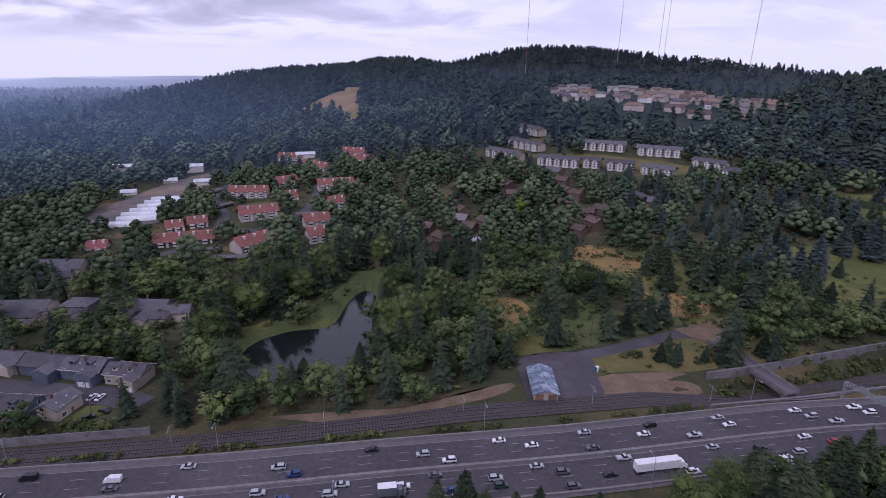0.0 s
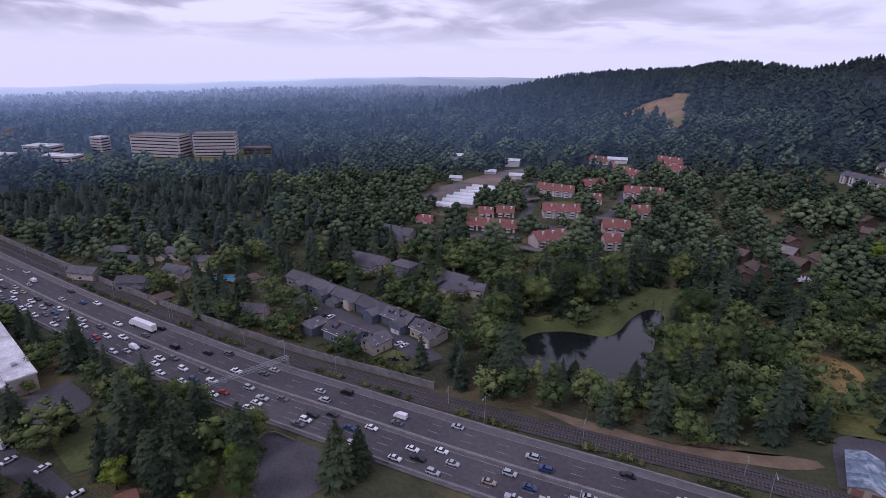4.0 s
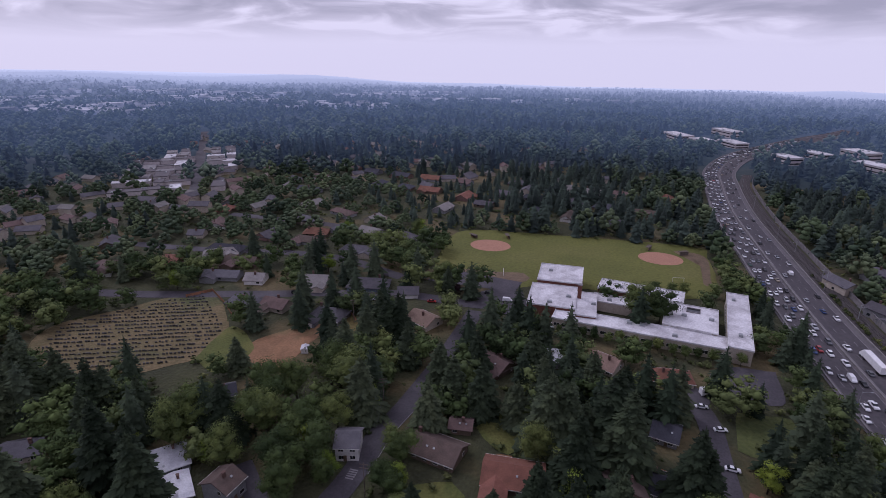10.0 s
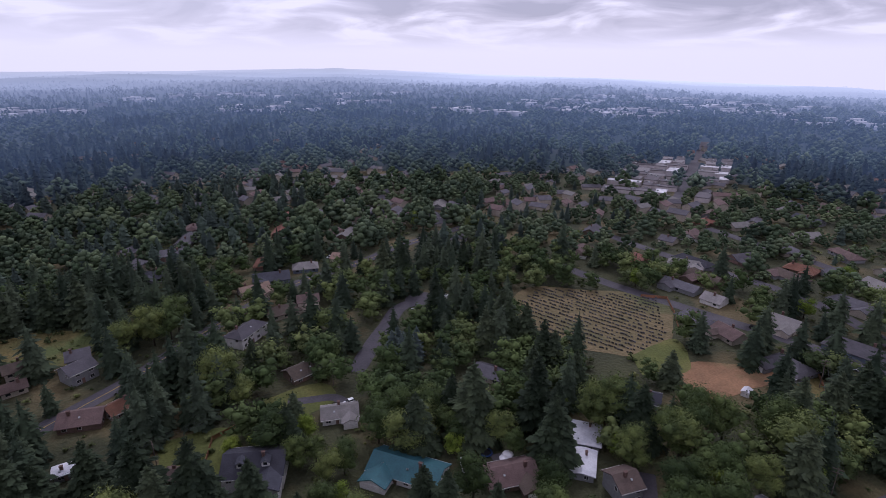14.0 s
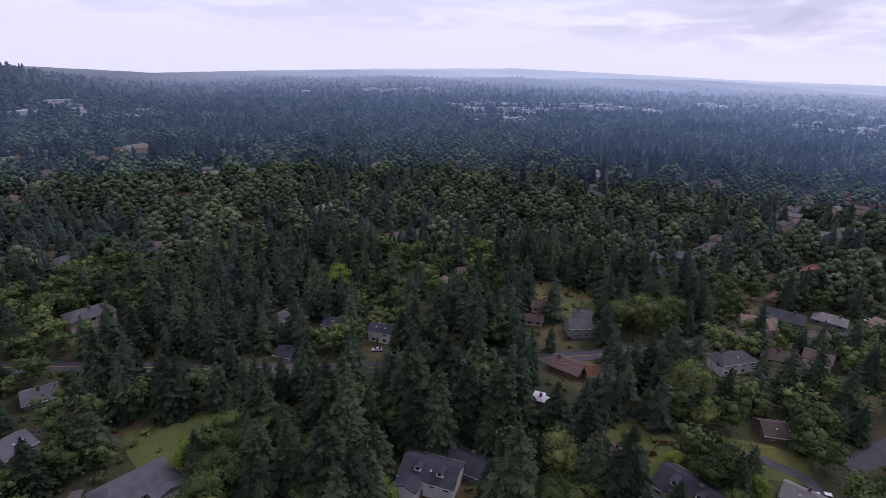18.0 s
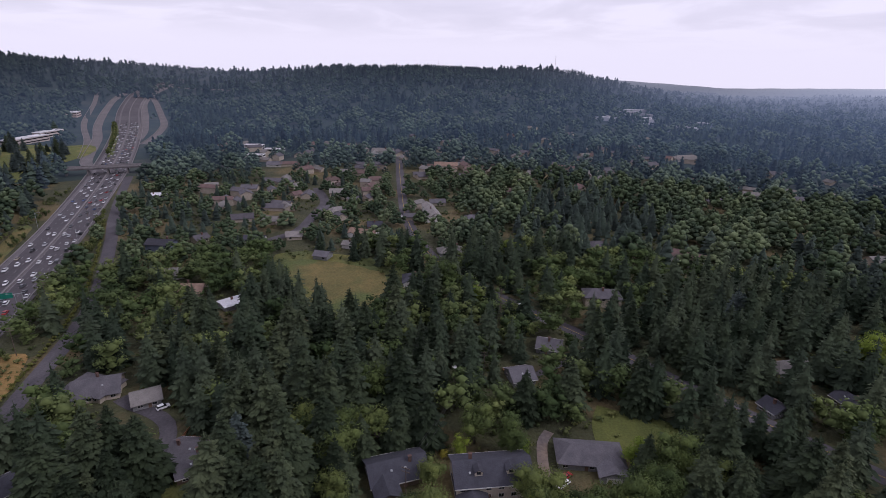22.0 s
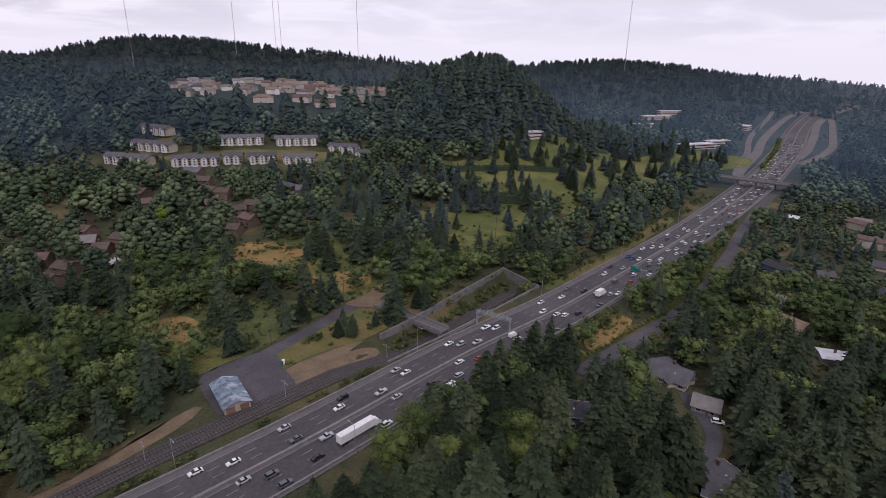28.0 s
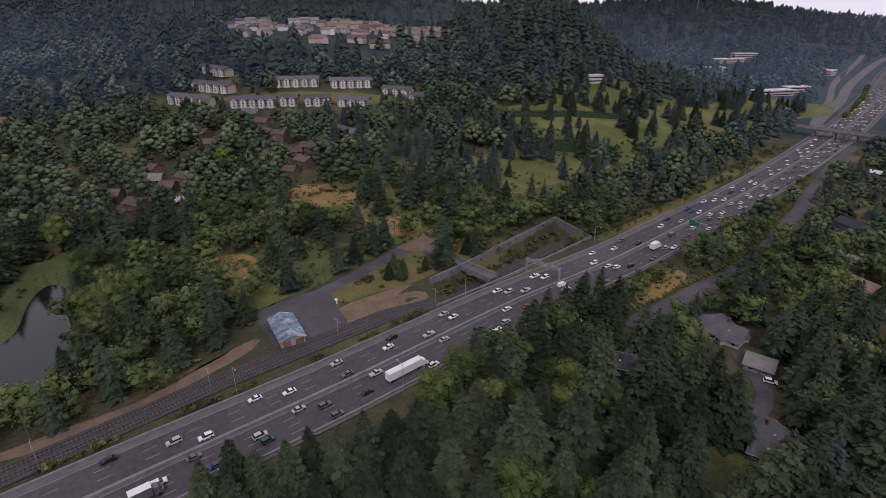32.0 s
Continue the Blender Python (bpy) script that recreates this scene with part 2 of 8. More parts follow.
CARPAINT = [mat("car_paint_" + n, c, tuple(x * 0.9 for x in c), 1.0, 0.28, spec=0.6) for n, c in (
    ("white", (0.70, 0.70, 0.71)), ("silver", (0.38, 0.39, 0.41)), ("black", (0.012, 0.012, 0.014)), ("grey", (0.10, 0.105, 0.115)),
    ("red", (0.30, 0.018, 0.018)), ("blue", (0.02, 0.05, 0.16)), ("tan", (0.30, 0.25, 0.19)), ("green", (0.02, 0.06, 0.045)))]
M_TYRE = mat("tyre_rubber", (0.014, 0.014, 0.015), None, 2.0, 0.8)
M_WHITE = mat("white_panel", (0.74, 0.73, 0.73), (0.66, 0.65, 0.65), 0.8, 0.6)
M_SIGN = mat("green_sign", (0.012, 0.17, 0.12), None, 1.0, 0.5)
M_POOL = mat("pool_water", (0.06, 0.32, 0.46), (0.05, 0.28, 0.42), 0.5, 0.05, 0.02)
M_BURIAL = mat("dry_burial_grass", (0.165, 0.125, 0.062), (0.115, 0.098, 0.044), 0.07, 0.95, 0.3, 10, col3=(0.075, 0.082, 0.032))
M_STONE = mat("grave_stone", (0.10, 0.095, 0.09), (0.05, 0.05, 0.045), 0.4, 0.85, island=0.5)
M_FENCE = mat("cedar_fence", (0.26, 0.13, 0.065), (0.19, 0.095, 0.05), 0.6, 0.9, 0.2, rnd=0.2)
M_PLASTIC = mat("white_film", (0.66, 0.66, 0.68), (0.58, 0.58, 0.60), 0.4, 0.5)
M_PORTA = mat("teal_plastic", (0.02, 0.20, 0.20), None, 1.0, 0.5)

# ---- the lie of the land ----
# horizon height in degrees by azimuth (counted to the left of +y), and hills: azimuth, distance, height, half-width along and across
RIM = ((-180, -1.1), (-159, -0.9), (-145, -1.4), (-125, -2.3), (-110, -1.7), (-80, -1.9), (-40, -1.6), (0, -1.5), (24, -1.6), (36, -1.75), (46, -2.0), (69, -3.0), (92, -3.2), (109, -3.0), (119, -2.4), (130, -2.1), (149, -1.6), (165, -0.95), (180, -1.1))
HILLS = ((-17, 850, 80, 240, 240), (-42.5, 760, 66, 95, 58), (-35, 790, 30, 110, 60), (2, 1300, 83, 220, 165), (14, 1500, 62, 230, 190), (21, 1750, 30, 250, 180), (-10, 2400, 168, 320, 400),
         (-28, 2100, 92, 300, 300), (-53, 1950, 104, 360, 360), (-68, 2500, 62, 300, 300), (-97, 1700, 66, 430, 330), (-109, 2500, 72, 330, 260), (-86, 2300, 42, 300, 300))
RIM_A, RIM_E = np.array(RIM).T


def terrain(x, y):
    x, y = np.asarray(x, float), np.asarray(y, float)
    r, a = np.hypot(x, y), np.degrees(np.arctan2(-x, y))
    edge = 118 + 4800 * np.tan(np.radians(np.interp(a, RIM_A, RIM_E)))
    z = edge * (np.clip(r - 500, 0, None) / 4300) ** 1.5
    for ha, hr, h, along, across in HILLS:
        hx, hy = -hr * math.sin(radians(ha)), hr * math.cos(radians(ha))
        ux, uy = hx / hr, hy / hr
        u, v = (x - hx) * ux + (y - hy) * uy, (x - hx) * uy - (y - hy) * ux
        z = z + h * np.exp(-(u / along) ** 2 / 2 - (v / across) ** 2 / 2)
    z = z * np.clip((r - 230) / 200, 0, 1)
    z = z + 2.5 * np.sin(x / 47 + 1) * np.cos(y / 61) * np.clip((r - 330) / 400, 0, 1)
    far = np.clip((r - 1700) / 1300, 0, 1) * np.clip((4550 - r) / 600, 0, 1)
    z = z + 11 * far * (np.sin(x / 410 + 1.3) * np.cos(y / 530) + 0.6 * np.sin((x - y) / 290 + 0.4) + 0.4 * np.sin((x + 1.4 * y) / 170))
    d = road_distance(x, y)
    flat = np.maximum(np.clip((d - 34) / 60, 0, 1), np.clip((r - 900) / 500, 0, 1))
    z = z * flat
    # pond hollow, railway cutting
    z = z - 4.5 * np.exp(-((np.hypot((x + 55) / 34, (y - 208) / 27)) ** 4)) - 4.5 * np.exp(-((np.hypot((x + 40) / 11, (y - 246) / 42)) ** 4))
    cut = np.clip((x - 78) / 40, 0, 1) * np.clip((214 - x) / 6, 0, 1)
    lane = np.interp(x, CUT_X, CUT_Y)
    half = np.where(y > lane, np.interp(x, CUT_X, CUT_N), np.interp(x, CUT_X, CUT_S))
    z = z - 6.0 * cut * np.clip((half + 0.6 - np.abs(y - lane)) / 3, 0, 1)
    return z


# highway centre line, west to east
HWY = ((-2200, 1000), (-1500, 650), (-1150, 460), (-975, 341), (-867, 262), (-739, 175), (-640, 134), (-560, 121), (-458, 111), (-370, 109), (-280, 108.5), (-212, 111), (-160, 114), (-118, 119), (-66, 125.5), (-14, 133.5), (46, 142),
       (108, 153), (137, 157.5), (195, 164), (266, 176.5), (386, 200), (549, 240), (700, 283), (917, 352), (1150, 432), (1400, 492), (1750, 530), (2200, 520))
HX, HY = np.array(HWY, float).T
CUT_X, CUT_Y, CUT_N, CUT_S = (60, 105, 135, 170, 210), (169, 178, 185, 195, 204), (6, 12.5, 13, 14.5, 16.5), (6, 6.5, 9, 11.5, 12.5)


def spline(pts, step=6.0):
    """A smooth line through points, as an array of x, y."""
    p = np.array(pts, float)
    p = np.vstack([2 * p[0] - p[1], p, 2 * p[-1] - p[-2]])
    out = []
    for i in range(1, len(p) - 2):
        n = max(2, int(np.linalg.norm(p[i + 1] - p[i]) / step))
        t = np.linspace(0, 1, n, endpoint=False)[:, None]
        a, b, c, e = p[i - 1], p[i], p[i + 1], p[i + 2]
        out.append(0.5 * (2 * b + (c - a) * t + (2 * a - 5 * b + 4 * c - e) * t ** 2 + (3 * b - a - 3 * c + e) * t ** 3))
    out.append(p[-2:-1])
    return np.vstack(out)


ROAD_LINE = spline(HWY, 12.0)
# carriageways and ramps of the junction beyond the overpass: half-width and line
RAMPS = ((6.0, ((600, 272), (636, 293), (720, 322), (805, 351), (919, 397), (1040, 440), (1124, 466), (1257, 503), (1360, 515))), (4.0, ((655, 306), (679, 314), (785, 355), (900, 408), (1008, 452), (1130, 494), (1236, 530), (1340, 566))),
         (5.5, ((760, 276), (822, 284), (941, 308), (1070, 352), (1195, 398), (1320, 444), (1458, 476), (1600, 488))), (6.0, ((800, 298), (888, 320), (1050, 373), (1219, 430), (1406, 473), (1580, 490))), (7.0, ((1640, 520), (1600, 490), (1537, 407), (1478, 295), (1400, 180))))


def road_distance(x, y):
    """Distance to the highway's centre line, by its height over x and its slope."""
    gap = np.interp(x, ROAD_LINE[:, 0], ROAD_LINE[:, 1])
    slope = np.interp(x, ROAD_LINE[:, 0], np.gradient(ROAD_LINE[:, 1], ROAD_LINE[:, 0]))
    return np.abs(y - gap) / np.sqrt(1 + slope ** 2)


def offset_line(line, d):
    """The line moved d metres to its left; d may be an array."""
    g = np.gradient(line, axis=0)
    g /= np.linalg.norm(g, axis=1)[:, None]
    return line + np.stack([-g[:, 1], g[:, 0]], 1) * np.broadcast_to(d, len(line))[:, None]



# ---- building helpers ----
def mesh_data(name, verts, faces, material, smooth=False):
    me = bpy.data.meshes.new(name)
    me.from_pydata([tuple(v) for v in verts], [], [tuple(f) for f in faces])
    me.materials.append(material)
    if smooth:
        me.shade_smooth()
    return me


def thing(name, label, category, at=(0, 0, 0), rot=0.0, group="", kind=""):
    """An empty that carries the parts of one thing."""
    e = new(name)
    e.empty_display_size = 0.5
    e.matrix_world = pose(*at, 0, 0, rot)
    return tagged(e, label, category, group, kind)


def under(name, me, parent, label=""):
    o = new(name, me)
    o.parent = parent
    if label:
        o["label"] = label
    return o


def box(x0, x1, y0, y1, z0, z1):
    v = [(x, y, z) for z in (z0, z1) for y in (y0, y1) for x in (x0, x1)]
    return v, [(0, 2, 3, 1), (4, 5, 7, 6), (0, 1, 5, 4), (2, 6, 7, 3), (0, 4, 6, 2), (1, 3, 7, 5)]


def join(*parts):
    v, f = [], []
    for pv, pf in parts:
        n = len(v)
        v += list(pv)
        f += [tuple(i + n for i in q) for q in pf]
    return v, f


def tube(points, radius, sides=6, taper=1.0):
    """A rod along points, thinning to taper at its end."""
    v, f = [], []
    p = [Vector(q) for q in points]
    for i, q in enumerate(p):
        d = (p[min(i + 1, len(p) - 1)] - p[max(i - 1, 0)]).normalized()
        a = d.orthogonal().normalized()
        b = d.cross(a)
        r = radius * (1 + (taper - 1) * i / max(1, len(p) - 1))
        for k in range(sides):
            w = 2 * math.pi * k / sides
            v.append(q + (a * math.cos(w) + b * math.sin(w)) * r)
    for i in range(len(p) - 1):
        for k in range(sides):
            f.append((i * sides + k, i * sides + (k + 1) % sides, (i + 1) * sides + (k + 1) % sides, (i + 1) * sides + k))
    f.append(tuple(range(sides))[::-1])
    f.append(tuple((len(p) - 1) * sides + k for k in range(sides)))
    return v, f


def strip(line, left, right, lift, base=terrain, cols=2):
    """A band along a line, from left to right of it, laid on the land."""
    l, r = offset_line(line, left), offset_line(line, right)
    v, f = [], []
    for k in range(cols):
        m = l + (r - l) * k / (cols - 1)
        z = base(m[:, 0], m[:, 1]) + lift
        v.append(np.column_stack([m, z]))
    n = len(line)
    v = np.vstack(v)
    for k in range(cols - 1):
        f += [(k * n + i, (k + 1) * n + i, (k + 1) * n + i + 1, k * n + i + 1) for i in range(n - 1)]
    return v, f


def level(x, y):
    return np.zeros(np.shape(x))


def wall_along(line, off, half, height, base=terrain, foot=0.3):
    """A wall along a line, with thickness and a top."""
    a, b = offset_line(line, np.asarray(off) + half), offset_line(line, np.asarray(off) - half)
    c = offset_line(line, off)
    z = base(c[:, 0], c[:, 1])
    n = len(line)
    v = np.vstack([np.column_stack([a, z - foot]), np.column_stack([a, z + height]), np.column_stack([b, z + height]), np.column_stack([b, z - foot])])
    f = []
    for k in range(3):
        f += [(k * n + i, k * n + i + 1, (k + 1) * n + i + 1, (k + 1) * n + i) for i in range(n - 1)]
    return v, f + [(0, n, 2 * n, 3 * n), (n - 1, 4 * n - 1, 3 * n - 1, 2 * n - 1)]


def structure(name, geo, material, label="", category="", smooth=False, kind="structure"):
    o = new(name, mesh_data(name, *geo, material, smooth))
    return tagged(o, label, category, "", kind)


# ---- what stands where: a map of places that trees keep clear of ----
CELL, SPAN = 3.0, 1300.0
NCELL = int(2 * SPAN / CELL)
CLEAR = np.zeros((NCELL, NCELL), np.int8)
HARD = np.zeros((NCELL, NCELL), np.int8)
SPARSE = np.zeros((NCELL, NCELL), np.int8)


def clear_disc(x, y, r, hard=True):
    i0, i1 = [int(np.clip((x + SPAN + s * r) / CELL, 0, NCELL - 1)) for s in (-1, 1)]
    j0, j1 = [int(np.clip((y + SPAN + s * r) / CELL, 0, NCELL - 1)) for s in (-1, 1)]
    gx, gy = np.meshgrid(np.arange(i0, i1 + 1), np.arange(j0, j1 + 1), indexing="ij")
    hit = (np.hypot(gx * CELL - SPAN - x, gy * CELL - SPAN - y) <= r).astype(np.int8)
    CLEAR[i0:i1 + 1, j0:j1 + 1] |= hit
    if hard:
        HARD[i0:i1 + 1, j0:j1 + 1] |= hit


def clear_line(line, r, hard=True):
    for x, y in line:
        if abs(x) < SPAN and abs(y) < SPAN:
            clear_disc(x, y, r, hard)


def inside(px, py, poly):
    """Which points lie in a polygon."""
    hit = np.zeros(np.shape(px), bool)
    n = len(poly)
    for i in range(n):
        (x0, y0), (x1, y1) = poly[i], poly[(i + 1) % n]
        cross = ((y0 > py) != (y1 > py)) & (px < (x1 - x0) * (py - y0) / ((y1 - y0) or 1e-9) + x0)
        hit ^= cross
    return hit


def clear_poly(poly, hard=True):
    mark_poly(poly, CLEAR)
    if hard:
        mark_poly(poly, HARD)


def mark_poly(poly, grid):
    xs, ys = [p[0] for p in poly], [p[1] for p in poly]
    i0, i1 = int((min(xs) + SPAN) / CELL), int((max(xs) + SPAN) / CELL) + 1
    j0, j1 = int((min(ys) + SPAN) / CELL), int((max(ys) + SPAN) / CELL) + 1
    gx, gy = np.meshgrid(np.arange(i0, i1 + 1) * CELL - SPAN, np.arange(j0, j1 + 1) * CELL - SPAN, indexing="ij")
    grid[i0:i1 + 1, j0:j1 + 1] |= inside(gx, gy, poly).astype(np.int8)


def sightline(x, y, r, reach):
    """Keeps a thing in view of a viewer high over the origin: open ground before it."""
    d = math.hypot(x, y)
    for k in range(0, int(reach), 5):
        clear_disc(x * (d - k) / d, y * (d - k) / d, r, False)


def is_clear(x, y, grid=None):
    i = np.clip(((np.asarray(x) + SPAN) / CELL).astype(int), 0, NCELL - 1)
    j = np.clip(((np.asarray(y) + SPAN) / CELL).astype(int), 0, NCELL - 1)
    grid = CLEAR if grid is None else grid
    return (grid[i, j] == 0) | (np.abs(x) > SPAN - 5) | (np.abs(y) > SPAN - 5)


def patch(name, poly, material, lift, label="", category="ground cover", wobble=1.5, keep=True, rings=7, hard=False):
    """A piece of ground of its own cover, with a ragged edge, draped over the land."""
    p = spline(list(poly) + [poly[0]], 4.0)[:-1] if wobble else np.vstack([np.linspace(poly[i], poly[(i + 1) % len(poly)], 8, endpoint=False) for i in range(len(poly))])
    if wobble:
        p = p + np.array([(noise.noise((x * 0.13, y * 0.13, 3)), noise.noise((x * 0.13, y * 0.13, 9))) for x, y in p]) * wobble
    c = p.mean(0)
    v, f, n = [], [], len(p)
    for k in range(rings):
        q = c + (p - c) * (1 - k / rings)
        v.append(np.column_stack([q, terrain(q[:, 0], q[:, 1]) + lift]))
    v = np.vstack(v + [[(c[0], c[1], float(terrain(c[0], c[1])) + lift)]])
    for k in range(rings - 1):
        f += [(k * n + i, k * n + (i + 1) % n, (k + 1) * n + (i + 1) % n, (k + 1) * n + i) for i in range(n)]
    f += [((rings - 1) * n + i, (rings - 1) * n + (i + 1) % n, rings * n) for i in range(n)]
    if keep == "sparse":
        mark_poly([tuple(q) for q in p], SPARSE)
    elif keep:
        clear_poly([tuple(q) for q in p], hard)
    return structure(name, (v, f), material, label, category)


# ---- ground: one sheet to the horizon, its far rings given a painted haze glow ----
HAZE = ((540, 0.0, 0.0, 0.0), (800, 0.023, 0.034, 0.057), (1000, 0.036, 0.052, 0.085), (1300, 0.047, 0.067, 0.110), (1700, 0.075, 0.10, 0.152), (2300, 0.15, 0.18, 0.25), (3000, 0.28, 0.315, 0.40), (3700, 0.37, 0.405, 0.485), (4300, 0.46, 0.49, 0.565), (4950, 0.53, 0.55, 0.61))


def haze_glow_cover(name, a, b, **more):
    """Far cover with painted haze: its glow grows with distance from the middle of the place."""
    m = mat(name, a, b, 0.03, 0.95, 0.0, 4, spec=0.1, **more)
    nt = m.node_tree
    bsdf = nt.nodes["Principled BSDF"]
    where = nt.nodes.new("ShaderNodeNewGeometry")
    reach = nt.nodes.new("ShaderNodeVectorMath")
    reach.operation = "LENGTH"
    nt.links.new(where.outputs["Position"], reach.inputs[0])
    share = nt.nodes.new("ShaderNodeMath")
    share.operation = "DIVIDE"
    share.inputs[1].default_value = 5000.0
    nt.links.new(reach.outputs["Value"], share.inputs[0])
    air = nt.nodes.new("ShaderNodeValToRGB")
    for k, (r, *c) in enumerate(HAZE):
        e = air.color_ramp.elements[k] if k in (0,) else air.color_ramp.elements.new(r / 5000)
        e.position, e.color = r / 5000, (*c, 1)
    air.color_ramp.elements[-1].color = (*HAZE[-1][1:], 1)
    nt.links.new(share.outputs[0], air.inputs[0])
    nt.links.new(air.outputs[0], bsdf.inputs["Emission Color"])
    # the painted haze glow weakens with height, so hills stay darker
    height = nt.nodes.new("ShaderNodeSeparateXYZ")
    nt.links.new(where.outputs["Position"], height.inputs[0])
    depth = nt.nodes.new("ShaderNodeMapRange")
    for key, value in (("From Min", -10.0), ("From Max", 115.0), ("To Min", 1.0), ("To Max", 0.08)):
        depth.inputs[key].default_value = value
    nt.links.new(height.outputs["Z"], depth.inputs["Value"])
    # the haze glow also weakens towards the north-east
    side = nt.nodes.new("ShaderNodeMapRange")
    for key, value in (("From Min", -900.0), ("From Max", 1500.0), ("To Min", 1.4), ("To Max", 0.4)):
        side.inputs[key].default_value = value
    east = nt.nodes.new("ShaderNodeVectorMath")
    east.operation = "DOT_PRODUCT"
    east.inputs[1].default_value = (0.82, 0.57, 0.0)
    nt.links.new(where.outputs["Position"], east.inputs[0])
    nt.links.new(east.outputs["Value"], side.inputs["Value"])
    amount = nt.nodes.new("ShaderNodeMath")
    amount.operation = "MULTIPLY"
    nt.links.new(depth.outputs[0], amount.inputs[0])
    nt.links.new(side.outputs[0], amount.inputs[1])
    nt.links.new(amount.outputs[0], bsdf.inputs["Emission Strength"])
    # base colour darkened with distance, imitating light lost in haze
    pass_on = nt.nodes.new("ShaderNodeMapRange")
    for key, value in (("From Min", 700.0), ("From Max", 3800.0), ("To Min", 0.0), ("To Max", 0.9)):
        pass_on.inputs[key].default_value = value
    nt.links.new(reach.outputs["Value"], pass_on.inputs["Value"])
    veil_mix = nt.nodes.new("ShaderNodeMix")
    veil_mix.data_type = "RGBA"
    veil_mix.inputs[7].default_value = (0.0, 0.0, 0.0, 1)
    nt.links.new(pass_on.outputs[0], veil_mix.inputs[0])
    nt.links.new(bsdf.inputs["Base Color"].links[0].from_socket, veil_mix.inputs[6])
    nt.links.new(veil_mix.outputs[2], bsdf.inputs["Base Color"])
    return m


BANDS = (600,)
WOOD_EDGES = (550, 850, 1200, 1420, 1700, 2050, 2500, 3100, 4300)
HAZE_LAND = [haze_glow_cover("haze_glow_land", (0.034, 0.046, 0.034), (0.022, 0.031, 0.026), col3=(0.045, 0.050, 0.036))]
# besides the glow, a blue haze tint is mixed into these base colours
M_DISTANT = haze_glow_cover("haze_glow_woods_near", (0.0893, 0.1235, 0.08208), (0.0456, 0.06555, 0.0608), tone=0.45, island=0.12)
M_DISTANT_FIR = haze_glow_cover("haze_glow_firs_near", (0.046, 0.064, 0.0609), (0.028, 0.041, 0.04495), tone=0.35)
M_BACKWOODS = haze_glow_cover("haze_glow_woods", (0.078, 0.104, 0.066), (0.038, 0.054, 0.042), tone=0.5)
M_BACKFIRS = haze_glow_cover("haze_glow_firs", (0.044, 0.060, 0.046), (0.026, 0.037, 0.033), tone=0.35)
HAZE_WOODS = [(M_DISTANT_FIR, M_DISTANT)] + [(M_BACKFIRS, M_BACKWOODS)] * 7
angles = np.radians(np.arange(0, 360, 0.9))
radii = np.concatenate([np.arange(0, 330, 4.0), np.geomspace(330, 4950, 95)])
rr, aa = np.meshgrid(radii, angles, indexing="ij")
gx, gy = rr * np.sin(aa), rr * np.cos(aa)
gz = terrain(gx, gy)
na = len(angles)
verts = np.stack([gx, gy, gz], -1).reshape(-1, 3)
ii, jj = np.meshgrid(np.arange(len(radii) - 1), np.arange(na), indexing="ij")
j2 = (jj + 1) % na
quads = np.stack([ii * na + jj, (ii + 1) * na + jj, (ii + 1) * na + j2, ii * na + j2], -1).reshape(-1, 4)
ground = structure("ground", (verts.tolist(), quads.tolist()), M_GROUND, "rolling ground of grass and undergrowth, haze painted on its far hills", "ground", True)
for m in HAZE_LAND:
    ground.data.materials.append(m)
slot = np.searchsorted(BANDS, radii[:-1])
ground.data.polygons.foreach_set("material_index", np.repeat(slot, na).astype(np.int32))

# ---- highway ----
near = ROAD_LINE[(ROAD_LINE[:, 0] > -1100) & (ROAD_LINE[:, 0] < 1900)]
fine = spline(HWY, 5.0)
fine = fine[(fine[:, 0] > -1300) & (fine[:, 0] < 1500)]
wide_n = np.interp(near[:, 0], (-900, -600, 400, 560, 900, 1500), (18, 15.5, 15.5, 18, 21, 21))
wide_s = np.interp(near[:, 0], (-900, -600, 400, 560, 900, 1500), (18, 15.5, 14.5, 17, 20, 20))
road = structure("road", strip(near, wide_n, -wide_s, 0.25, cols=5), M_HIGHWAY, "wide grey concrete highway with two carriageways", "road")
clear_line(near, 24)
clear_line(near[(near[:, 0] > 450)], 36)
for name, off in (("road_shoulder_north", 13.6), ("road_shoulder_south", -14.6), ("road_median", 0.0)):
    structure(name, strip(near, off + 1.3, off - 1.3, 0.30), M_SHOULDER, "pale concrete strip along the lanes", "road shoulder")
med = structure("median_barrier", wall_along(near, 0, 0.3, 1.1), M_CONC, "low concrete barrier between the carriageways", "barrier")
structure("north_barrier", wall_along(near, wide_n - 0.4, 0.25, 1.05), M_CONC, "low concrete barrier along the highway", "barrier")
structure("south_barrier", wall_along(near, -wide_s + 0.4, 0.25, 0.9), M_CONC, "low concrete barrier along the highway", "barrier")
seg = np.concatenate([[0], np.cumsum(np.linalg.norm(np.diff(fine, axis=0), axis=1))])


def at_run(s, off):
    """Place and heading at s metres along the highway, off metres to the left."""
    x, y = np.interp(s, seg, fine[:, 0]), np.interp(s, seg, fine[:, 1])
    x2, y2 = np.interp(s + 1, seg, fine[:, 0]), np.interp(s + 1, seg, fine[:, 1])
    a = math.atan2(y2 - y, x2 - x)
    return x - math.sin(a) * off, y + math.cos(a) * off, math.degrees(a)


